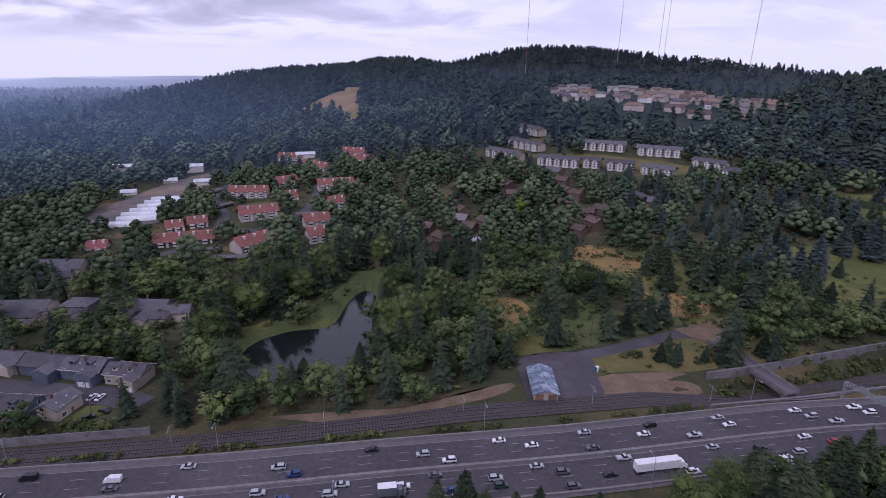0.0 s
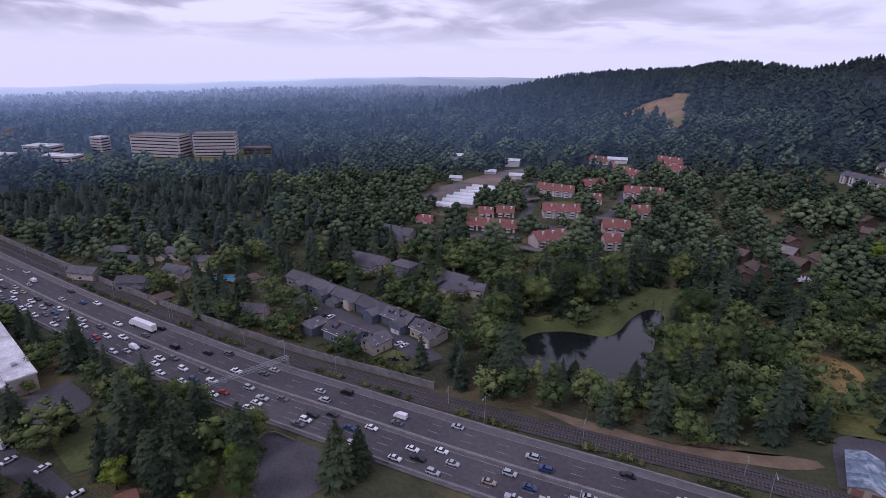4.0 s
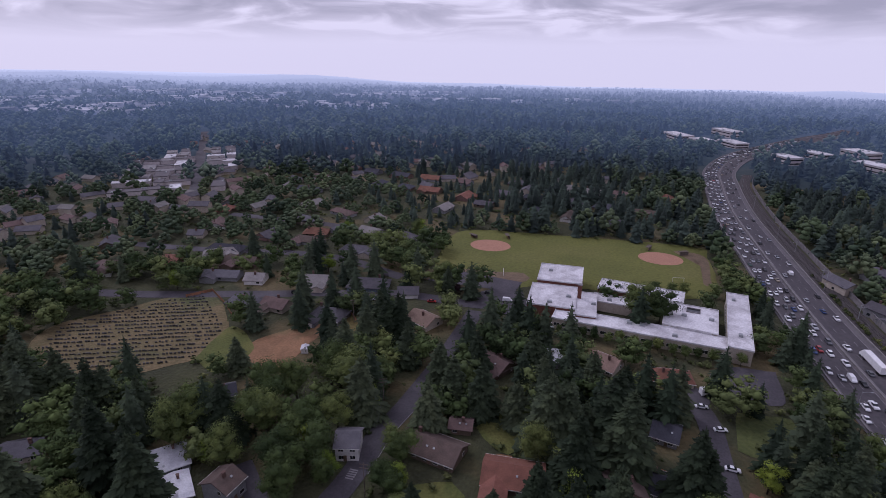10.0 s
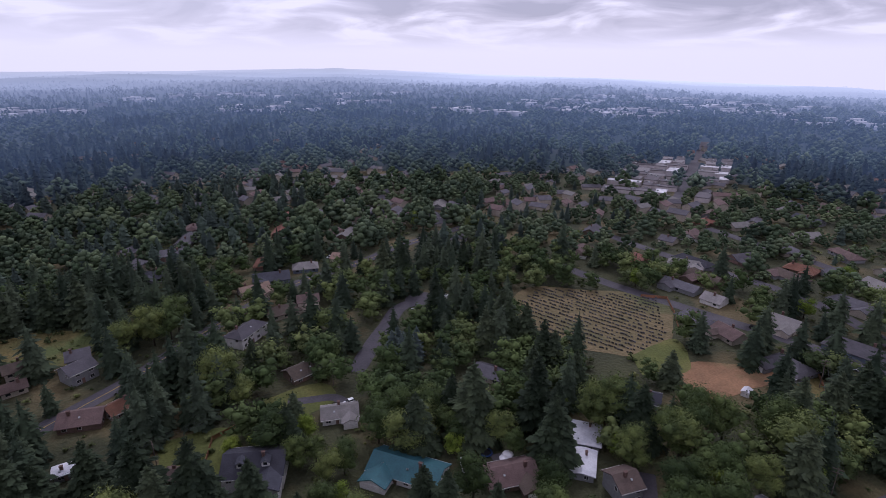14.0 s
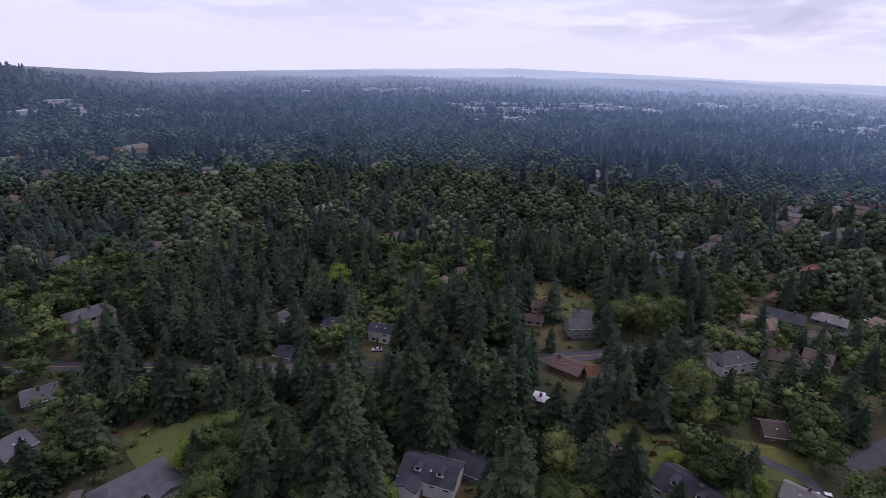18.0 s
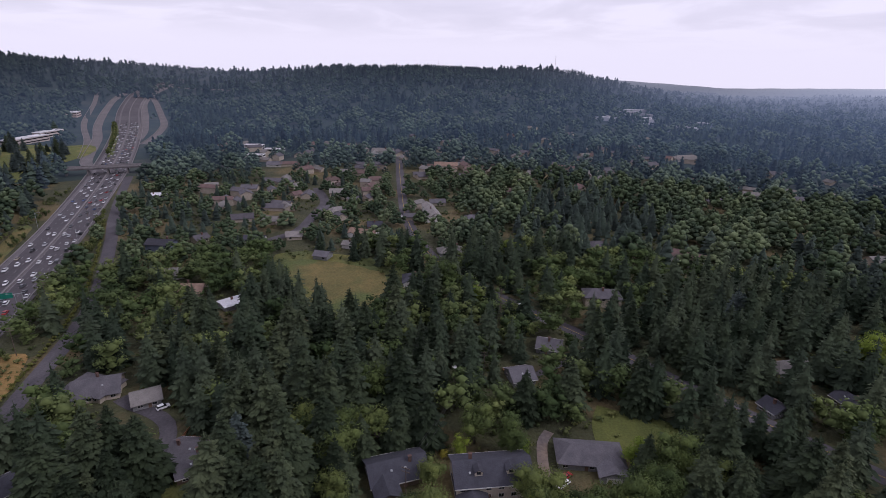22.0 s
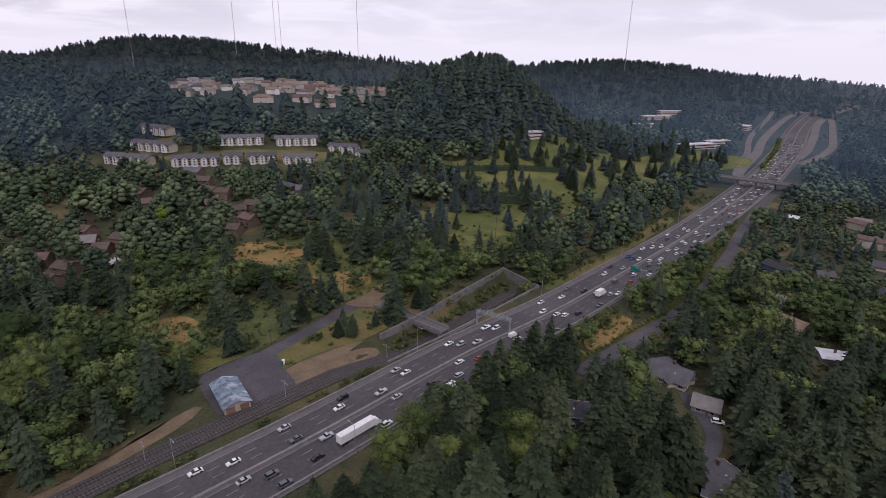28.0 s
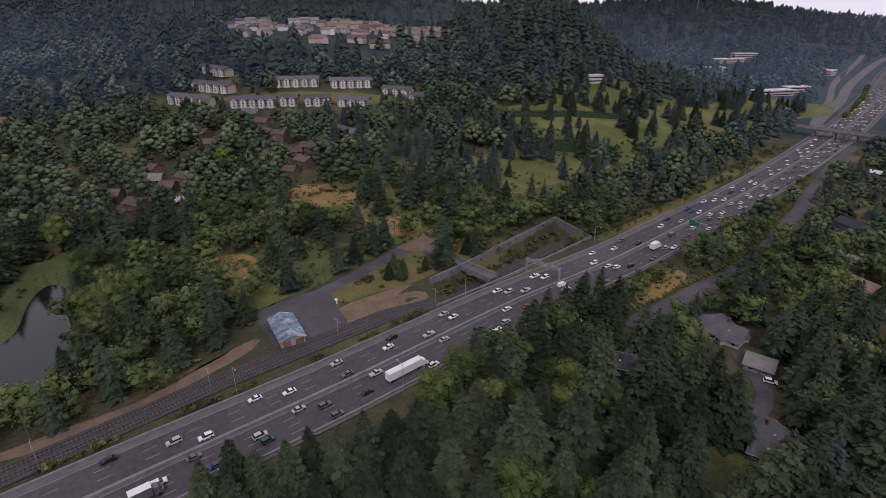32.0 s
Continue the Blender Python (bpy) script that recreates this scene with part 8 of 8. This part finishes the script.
# bushes in the strip between highway and railway, and along the southern edge of the highway
strip_rng = np.random.default_rng(17)
rows = []
for k in range(360):
    s = float(np.interp(strip_rng.uniform(-330, 100), fine[:, 0], seg))
    x, y, a = at_run(s, 17.3 + strip_rng.uniform(0, 1.2))
    if noise.noise((x * 0.05, 3.0, 0)) > -0.05 and is_clear(x, y, SPARSE):
        h = strip_rng.uniform(0.8, 2.8)
        rows.append((x, y, float(terrain(x, y)), h, h * 1.2))
scatter("shrubs", [broadleaf_soup(340 + j, 3, 40, 0.11, 0.6) for j in range(3)], np.array(rows), M_SHRUB, "green bushes between the highway and the railway", "shrubs")
rows = []
for k in range(520):
    s = float(np.interp(strip_rng.uniform(150, 560), fine[:, 0], seg))
    x, y, a = at_run(s, -17.5 - strip_rng.uniform(0, 9) ** 1.0)
    if noise.noise((x * 0.03, y * 0.03, 5.0)) > -0.1:
        h = strip_rng.uniform(1.5, 6.0)
        rows.append((x, y, float(terrain(x, y)), h, h * 1.1))
rows = [q for q in rows if np.min(np.hypot(spline(STREETS["frontage_street"], 6.0)[:, 0] - q[0], spline(STREETS["frontage_street"], 6.0)[:, 1] - q[1])) > 6.5]
scatter("shrubs", [broadleaf_soup(350 + j, 4, 90, 0.08, 0.5) for j in range(3)], np.array(rows), M_SHRUB, "dense green bushes beside the highway", "shrubs")
# yellow-green hedge along the frontage street
hline = offset_line(spline(((167, 120), (190, 122), (235, 126), (280, 135), (362, 161), (410, 178)), 3.0), 5.6)
rows = np.column_stack([hline, terrain(hline[:, 0], hline[:, 1]) - 0.2, np.full(len(hline), 1.9), np.full(len(hline), 3.4)])
scatter("street_hedge", [broadleaf_soup(360 + j, 4, 70, 0.09, 0.5) for j in range(3)], rows, mat("yellow_green_hedge", (0.12, 0.125, 0.026), (0.08, 0.09, 0.02), 0.2, 0.9), "trimmed yellow-green hedge along the street", "hedge")

# scrub on the dry bank north of the highway
rows = []
for k in range(260):
    u = strip_rng.uniform(215, 520)
    s = float(np.interp(u, fine[:, 0], seg))
    x, y, a = at_run(s, 19 + strip_rng.uniform(0, 13))
    h = strip_rng.uniform(1.0, 4.5)
    if noise.noise((x * 0.04, y * 0.04, 8.0)) > -0.05:
        rows.append((x, y, float(terrain(x, y)), h, h * 1.1))
scatter("shrubs", [broadleaf_soup(370 + j, 3, 40, 0.10, 0.55) for j in range(3)], np.array(rows), M_SHRUB, "green scrub on the dry bank", "shrubs")

# bushes on the cutting's floor beside the track
rows = []
for k in range(420):
    x = strip_rng.uniform(108, 206)
    mid = float(np.interp(x, CUT_X, CUT_Y))
    far, near = float(np.interp(x, CUT_X, CUT_N)), float(np.interp(x, CUT_X, CUT_S))
    v = strip_rng.uniform(3.6, far - 1.6) if strip_rng.random() < 0.62 else -strip_rng.uniform(3.6, max(near - 1.6, 3.8))
    if noise.noise((x * 0.05, v * 0.2, 31.0)) < -0.12:
        continue
    h = strip_rng.uniform(0.8, 3.4)
    rows.append((x, mid + v, float(terrain(x, mid + v)) - 0.2, h, h * strip_rng.uniform(1.0, 1.5)))
scatter("shrubs", [broadleaf_soup(376 + j, 3, 40, 0.10, 0.55) for j in range(3)], np.array(rows), M_SHRUB, "green bushes in the railway cutting", "shrubs")

# tall wild growth over the meadows between the railway and the hill
wild = np.random.default_rng(23)
rows = []
for k in range(1500):
    x, y = wild.uniform(-20, 165), wild.uniform(203, 355)
    if not is_clear(x, y, HARD) or noise.noise((x * 0.045, y * 0.045, 12.0)) < 0.02:
        continue
    h = wild.uniform(1.0, 4.2) * (1.5 if wild.random() < 0.12 else 1.0)
    rows.append((x, y, float(terrain(x, y)) - 0.2, h, h * wild.uniform(1.0, 1.6)))
scatter("shrubs", [broadleaf_soup(380 + j, 3, 34, 0.11, 0.55) for j in range(3)], np.array(rows), M_SHRUB, "wild green shrubs and saplings over the meadow", "shrubs")

# bushes round the townhouses
rows = []
for ax, ay, bx, by, spread, count, top in ((-215, 148, -108, 151, 2.5, 150, 4.0), (-210, 207, -112, 195, 6, 190, 4.5), (-214, 222, -120, 222, 6, 120, 5.0)):
    for k in range(count):
        q = wild.random()
        x, y = ax + (bx - ax) * q + wild.uniform(-2, 2), ay + (by - ay) * q + wild.uniform(-spread, spread)
        if noise.noise((x * 0.06, y * 0.06, 53.0)) < -0.2:
            continue
        h = wild.uniform(1.2, top)
        rows.append((x, y, float(terrain(x, y)) - 0.2, h, h * wild.uniform(1.0, 1.5)))
scatter("shrubs", [broadleaf_soup(394 + j, 4, 70, 0.09, 0.5) for j in range(3)], np.array(rows), M_SHRUB, "green bushes round the townhouses", "shrubs")

# rank grass and low brush over the dry clearings
rows = []
for cx, cy, rx, ry, count in ((97, 304, 21, 32, 210), (105, 250, 7, 14, 40), (32, 242, 12, 20, 90), (127, 257, 13, 12, 60), (196, 136, 19, 8, 50)):
    for k in range(count):
        q, a = math.sqrt(wild.random()), wild.uniform(0, 6.28)
        x, y = cx + rx * q * math.cos(a), cy + ry * q * math.sin(a)
        if noise.noise((x * 0.07, y * 0.07, 41.0)) < 0.28 - 0.5 * q:
            continue
        h = wild.uniform(0.35, 1.5)
        rows.append((x, y, float(terrain(x, y)) - 0.1, h, h * wild.uniform(1.3, 2.4)))
scatter("shrubs", [broadleaf_soup(390 + j, 3, 34, 0.11, 0.45) for j in range(3)], np.array(rows), M_SHRUB, "low brush scattered over the dry clearings", "shrubs")

# ---- woods ----
rng = np.random.default_rng(5)


def wood_density(x, y):
    return 0.55 + 0.45 * np.sin(x / 83 + 0.7) * np.cos(y / 67 + 0.3) + 0.25 * np.sin((x + y) / 31)


# dark fir stands (+) and lighter broadleaf groves (-): x, y, radius, lean
STANDS = ((-200, 450, 150, -0.4), (-300, 400, 120, -0.4), (-20, 420, 90, -0.35), (70, 420, 70, -0.3), (-60, -150, 60, -0.35), (513, 560, 150, 0.9), (440, 700, 110, 0.5), (-363, 1455, 260, 0.6), (-45, 1290, 170, -0.5), (68, -257, 26, 0.6), (28, -275, 28, 0.6), (-5, -290, 26, 0.6), (188, -166, 36, 0.5), (-135, -287, 30, 0.5), (140, -790, 130, 0.5), (352, -180, 48, 0.5), (184, -178, 36, 0.5), (189, -15, 36, 0.6), (96, -224, 34, 0.5), (132, -126, 30, 0.5),
          (36, -305, 26, 0.6), (-50, -270, 40, -0.5), (-25, -320, 30, -0.4), (-105, -220, 26, 0.5), (-119, -191, 18, 0.5), (-618, -250, 140, 0.5), (-535, 0, 110, 0.4), (-520, -80, 100, 0.4), (-455, 215, 75, 0.4), (-430, 285, 60, 0.4), (258, 45, 26, 0.5), (413, -61, 24, 0.5), (386, 262, 26, 0.3), (123, 299, 15, 0.5), (185, 348, 22, 0.5), (-9, 298, 16, 0.4),
          (398, -350, 95, -0.5), (-121, -432, 85, -0.5), (-166, -630, 130, -0.4), (473, -89, 70, -0.4), (-143, -411, 60, -0.4), (-235, -306, 50, -0.3), (-60, 275, 38, -0.5), (-150, 278, 42, -0.3), (-210, 276, 42, -0.3), (0, 220, 32, -0.4), (300, 120, 60, -0.3))


def stand_lean(x, y):
    lean = np.zeros(np.shape(x))
    for sx, sy, r, amount in STANDS:
        lean = lean + amount * np.clip(1.6 - 1.2 * np.hypot(np.asarray(x) - sx, np.asarray(y) - sy) / r, 0, 1)
    return lean


def fir_bias(x, y):
    """Which way the mix of trees leans: broadleaf gardens, or dark fir stands."""
    az = np.degrees(np.arctan2(-np.asarray(x), np.asarray(y)))
    return stand_lean(x, y) + np.interp(az, (-180, -150, -125, -95, -60, -30, 0, 40, 65, 95, 110, 145, 160, 180), (0.02, 0.0, -0.08, -0.14, -0.10, -0.08, -0.12, -0.14, -0.06, -0.06, -0.30, -0.30, -0.06, 0.02))


def garden_share(x, y):
    """Share of trees that gardens and house rows leave standing."""
    az, r = np.degrees(np.arctan2(-np.asarray(x), np.asarray(y))), np.hypot(x, y)
    s = np.ones(np.shape(r))
    s = np.where((az > 98) & (az < 150) & (r > 212) & (r < 540), 0.80, s)
    s = np.where((az > -101) & (az < -68) & (r > 285) & (r < 560), 0.84, s)
    s = np.where(((az > 158) | (az < -168)) & (r > 215) & (r < 340), 0.7, s)
    return np.where((az > 35) & (az < 62) & (r > 215) & (r < 380), 0.7, s)


def sample_ring(r0, r1, count):
    r = np.sqrt(rng.uniform(r0 ** 2, r1 ** 2, count))
    a = rng.uniform(0, 2 * math.pi, count)
    return r * np.sin(a), r * np.cos(a)


def thin(x, y, gap):
    """Leaves out points that stand too close to an earlier one."""
    seen, keep = set(), []
    for k, (p, q) in enumerate(zip(x, y)):
        c = (int(p // gap), int(q // gap))
        if c not in seen:
            seen.add(c)
            keep.append(k)
    return np.array(keep, int)


# what stands out comes first
# two broad trees in the school courtyard
for px, py, h in ((-246, 27, 20), (-242, 37, 19), (-244, 31, 18), (-262, 12, 6), (-279, 46, 8), (-281, 38, 7), (-281, 52, 8)):
    plant(MAPLES[0], px, py, h, px)
# low trees before the school's front wing
for k in range(15):
    u = -36 + k * 5.2
    px, py = -227 + math.cos(radians(83)) * u + 9 + 1.5 * math.sin(k * 2.1), 29 + math.sin(radians(83)) * u
    plant(MAPLES[k % 4], px, py, 4.5 + 2.2 * abs(math.sin(k * 1.7)), k * 37)
    clear_disc(px, py, 3, False)
KINDS = {"fir": FIRS, "leaf": MAPLES, "lime": LIMES, "spruce": SPRUCES, "cedar": CEDARS, "plum": PLUMS, "bigfir": FIRS, "yellow": YELLOWS}
count = {"fir": 0, "leaf": 0, "lime": 0, "cedar": 0}
for kind, px, py, h in SPOTS:
    if not is_clear(px, py, HARD) or (kind != "spruce" and math.hypot(px, py) < 300 and not is_clear(px, py)):
        continue
    plant(random.choice(KINDS[kind]), px, py, h, random.uniform(0, 360))
    clear_disc(px, py, 4.0, False)
    if kind in count:
        count[kind] += 1

# spruces and firs scattered over the park lawns
park = np.random.default_rng(14)
for k in range(210):
    px, py = park.uniform(200, 735), park.uniform(262, 440)
    if not (is_clear(px, py, HARD) and inside(np.array([px]), np.array([py]), ((284, 388), (352, 408), (433, 442), (484, 442), (560, 440), (690, 402), (739, 363), (681, 309), (541, 316), (430, 298), (187, 281), (213, 325)))[0]):
        continue
    plant((SPRUCES + FIRS[:2] + SPRUCES + CEDARS)[k % 8], px, py, park.uniform(10, 22), k * 40)
# trees on the pond's east bank
for k, (px, py) in enumerate(((-24, 200), (-22, 212), (-23, 226), (-26, 240), (-25, 255), (-27, 270), (-16, 206), (-14, 222), (-17, 246), (-30, 184))):
    plant(MAPLES[k % 4] if k % 3 else FIRS[k % 5], px, py, random.uniform(13, 20), k * 50)
    clear_disc(px, py, 4.0, False)
# tall trees behind the pond's north shore
for k, (px, py) in enumerate(((-98, 208), (-97, 222), (-88, 234), (-78, 242), (-70, 252), (-66, 264), (-62, 277), (-57, 290), (-48, 302), (-35, 305), (-92, 240), (-80, 256), (-72, 272))):
    plant((MAPLES + FIRS)[(k * 5) % 9], px, py, random.uniform(17, 24), k * 50)
    clear_disc(px, py, 4.0, False)
# trees of their own, nearest first
x, y = sample_ring(98, 330, 9000)
ok = is_clear(x, y) & (is_clear(x, y, SPARSE) | (rng.random(len(x)) < 0.10))
az = np.degrees(np.arctan2(-x, y))
ok &= ~((az > -42) & (az < 82) & (np.hypot(x, y) < 132) & (y > 20))
x, y = x[ok], y[ok]
k = thin(x, y, 7.5)
x, y = x[k], y[k]
k = rng.random(len(x)) < garden_share(x, y)
x, y = x[k], y[k]
order = np.argsort(np.hypot(x, y))
rest = []
for n in order:
    low = 0.72 if 0.75 < garden_share(x[n], y[n]) < 0.9 else 1.12
    m = noise.noise((x[n] * 0.012, y[n] * 0.012, 2.0))
    u = random.random()
    kind = "fir" if m + random.uniform(-.35, .35) + float(fir_bias(x[n], y[n])) > 0.0 else ("leaf" if u < 0.74 else "lime" if u < 0.88 else "cedar")
    if count[kind] >= {"fir": 215, "leaf": 180, "lime": 50, "cedar": 40}[kind]:
        rest.append((x[n], y[n], kind))
        continue
    count[kind] += 1
    if kind == "fir":
        plant(random.choice(FIRS), x[n], y[n], low * random.uniform(15, 29), random.uniform(0, 360))
    elif kind == "leaf":
        plant(random.choice(MAPLES), x[n], y[n], low * random.uniform(8, 16), random.uniform(0, 360))
    elif kind == "lime":
        plant(random.choice(LIMES), x[n], y[n], random.uniform(7, 12), random.uniform(0, 360))
    else:
        plant(random.choice(CEDARS), x[n], y[n], low * random.uniform(10, 20), random.uniform(0, 360))

CONE_NEAR = [conifer_soup(190 + k, 15, 8, 0.26 + 0.04 * (k % 2), 0.4, 0.03, sprays=6) for k in range(3)]
LEAF_NEAR = [broadleaf_soup(195 + k, 12, 420, 0.030, 0.42, True, 0.24) for k in range(4)]
CONE_MID = [cone_soup(200 + k, 12, 7, 0.23 + 0.05 * (k % 2)) for k in range(4)]
LEAF_MID = [clump_soup(220 + k, 17, 84, 0.036, 0.40, True, 0.64) for k in range(5)]
CONE_HALF = [cone_soup(280 + k, 7, 6, 0.28 + 0.05 * (k % 2)) for k in range(4)]
LEAF_HALF = [clump_soup(290 + k, 11, 16, 0.05, 0.43, False, 0.78) for k in range(4)]
CONE_FAR = [cone_soup(240 + k, 4, 5, 0.42) for k in range(3)]
LEAF_FAR = [clump_soup(260 + k, 5, 2, 0.12, 0.52, False, 0.9) for k in range(4)]


def stand(x, y, h, w):
    return np.column_stack([x, y, terrain(x, y) - 0.4, h, w])


def woods_band(r0, r1, count, gap, conif, leaf, mats, scale=1.0):
    x, y = sample_ring(r0, r1, count)
    ok = is_clear(x, y) & (is_clear(x, y, SPARSE) | (rng.random(len(x)) < 0.09))
    x, y = x[ok], y[ok]
    k = thin(x, y, gap)
    x, y = x[k], y[k]
    k = rng.random(len(x)) < garden_share(x, y)
    x, y = x[k], y[k]
    m = np.array([noise.noise((p * 0.006, q * 0.006, 4.0)) for p, q in zip(x, y)]) + rng.uniform(-.4, .4, len(x))
    fir = m + fir_bias(x, y) - 0.03 * ((garden_share(x, y) > 0.75) & (garden_share(x, y) < 0.9)) > 0.06
    low = np.where((garden_share(x, y) > 0.75) & (garden_share(x, y) < 0.9), 0.68, 1.0) * scale
    h = rng.uniform(11, 20, fir.sum()) * low[fir] * (0.8 if r0 > 1100 else 1.0)
    scatter("conifer_woods", conif, stand(x[fir], y[fir], h, h * rng.uniform(.8, 1.2, len(h))), mats[0], "dark conifer woods", "woods")
    h = (6 + 16 * rng.random((~fir).sum()) ** 1.4) * low[~fir]
    scatter("broadleaf_woods", leaf, stand(x[~fir], y[~fir], h, h * rng.uniform(.9, 1.3, len(h)) * np.where((garden_share(x, y) > 0.75) & (garden_share(x, y) < 0.9), 1.15, 1.0)[~fir]), mats[1], "green broadleaf woods", "woods")


if rest:
    R = np.array([(p, q) for p, q, k in rest])
    f = np.array([k in ("fir", "cedar") for p, q, k in rest])
    h = rng.uniform(14, 26, len(R))
    scatter("conifer_woods", CONE_NEAR, stand(R[f, 0], R[f, 1], h[f], h[f]), M_CONIF, "dark conifer woods", "woods")
    scatter("broadleaf_woods", LEAF_NEAR, stand(R[~f, 0], R[~f, 1], h[~f] * .62, h[~f] * .75), M_WOODS, "green broadleaf woods", "woods")
# far houses among the trees
def distant_houses():
    rnd = random.Random(77)
    parts = {k: [] for k in ("wall", "gray", "brown", "pale")}
    n = 0
    while n < 430:
        az, r = rnd.uniform(85, 285), 430 + 480 * rnd.random() ** 1.3
        if n % 2:
            az, r = rnd.choice(((rnd.uniform(255, 284), rnd.uniform(390, 760)), (rnd.uniform(100, 152), rnd.uniform(420, 720)), (rnd.uniform(152, 186), rnd.uniform(345, 640)), (rnd.uniform(225, 255), rnd.uniform(420, 800))))
        x, y = -r * math.sin(radians(az)), r * math.cos(radians(az))
        if noise.noise((x * 0.004, y * 0.004, 11)) < -0.05 + rnd.uniform(-.15, .15) or not is_clear(x, y, HARD):
            continue
        n += 1
        L, W, a, z, h = rnd.uniform(9, 17), rnd.uniform(7, 10), rnd.uniform(0, 180), float(terrain(x, y)), rnd.choice((3, 3, 5.5))
        m = pose(x, y, z, 0, 0, a)
        for (v, f), key in ((gable_wall(L, W, h, W * .25), "wall"), (gable_roof(L, W, h, W * .25), rnd.choice(("gray", "gray", "brown", "pale")))):
            parts[key].append(([m @ Vector(q) for q in v], f))
        clear_disc(x, y, 7)
        sightline(x, y, 4.5, 12)
    structure("distant_houses", join(*parts["wall"]), WALLS["cream"], "pale walls of far houses among trees", "houses", kind="stuff")
    for k in ("gray", "brown", "pale"):
        structure("distant_roofs", join(*parts[k]), ROOFS[k], "pitched roofs of far houses among trees", "roofs", kind="stuff")


distant_houses()
woods_band(330, 550, 9500, 7.5, CONE_MID, LEAF_MID, (M_CONIF_HAZED, M_WOODS_HAZED))
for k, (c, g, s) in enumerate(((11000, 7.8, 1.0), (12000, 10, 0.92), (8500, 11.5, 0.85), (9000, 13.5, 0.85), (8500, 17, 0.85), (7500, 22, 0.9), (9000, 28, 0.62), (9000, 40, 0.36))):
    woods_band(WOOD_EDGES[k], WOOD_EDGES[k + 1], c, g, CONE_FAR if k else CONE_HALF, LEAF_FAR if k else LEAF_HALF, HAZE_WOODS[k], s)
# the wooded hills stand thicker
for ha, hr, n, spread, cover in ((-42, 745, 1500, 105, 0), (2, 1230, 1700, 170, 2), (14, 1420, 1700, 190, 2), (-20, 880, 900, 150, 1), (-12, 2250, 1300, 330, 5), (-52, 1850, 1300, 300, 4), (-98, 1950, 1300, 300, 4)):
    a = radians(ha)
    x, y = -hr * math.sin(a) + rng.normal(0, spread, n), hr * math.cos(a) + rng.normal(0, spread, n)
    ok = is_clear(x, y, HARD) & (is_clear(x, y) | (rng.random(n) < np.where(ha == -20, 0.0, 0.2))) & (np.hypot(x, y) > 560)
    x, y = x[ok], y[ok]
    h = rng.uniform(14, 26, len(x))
    scatter("conifer_woods", CONE_FAR if cover else CONE_HALF, stand(x, y, h, h * rng.uniform(.9, 1.3, len(h))), M_CONIF_HAZED if not cover else M_BACKFIRS, "dark conifer woods on a hill", "woods")

# low shrubs along verges, meadows and gardens
x, y = sample_ring(102, 480, 14000)
ok = is_clear(x, y, HARD) & (np.array([noise.noise((p * 0.03, q * 0.03, 7.0)) for p, q in zip(x, y)]) > -0.28)
x, y = x[ok], y[ok]
k = thin(x, y, 4.2)
x, y = x[k], y[k]
SHRUB = [broadleaf_soup(300 + j, 1, 16, 0.15, 0.62) for j in range(4)]
h = rng.uniform(1.0, 3.2, len(x))
scatter("shrubs", SHRUB, stand(x, y, h, h * rng.uniform(1.0, 1.8, len(h))), M_SHRUB, "low green shrubs and brambles", "shrubs")

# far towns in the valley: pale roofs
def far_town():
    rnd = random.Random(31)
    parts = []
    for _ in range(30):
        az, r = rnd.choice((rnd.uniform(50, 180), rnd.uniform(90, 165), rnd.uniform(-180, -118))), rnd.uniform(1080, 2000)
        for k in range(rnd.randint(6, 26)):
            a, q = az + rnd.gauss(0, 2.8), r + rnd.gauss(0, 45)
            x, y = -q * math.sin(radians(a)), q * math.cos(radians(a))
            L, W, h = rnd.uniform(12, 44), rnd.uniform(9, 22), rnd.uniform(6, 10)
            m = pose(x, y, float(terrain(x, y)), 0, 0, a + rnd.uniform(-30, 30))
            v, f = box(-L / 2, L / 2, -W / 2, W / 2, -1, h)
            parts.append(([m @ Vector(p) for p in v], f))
    # these roofs carry the painted haze glow as well
    structure("backdrop_town", join(*parts), haze_glow_cover("distant_roofs", (0.50, 0.48, 0.48), (0.18, 0.17, 0.17), island=0.5), "pale roofs of far towns in the valley", "town", kind="stuff")


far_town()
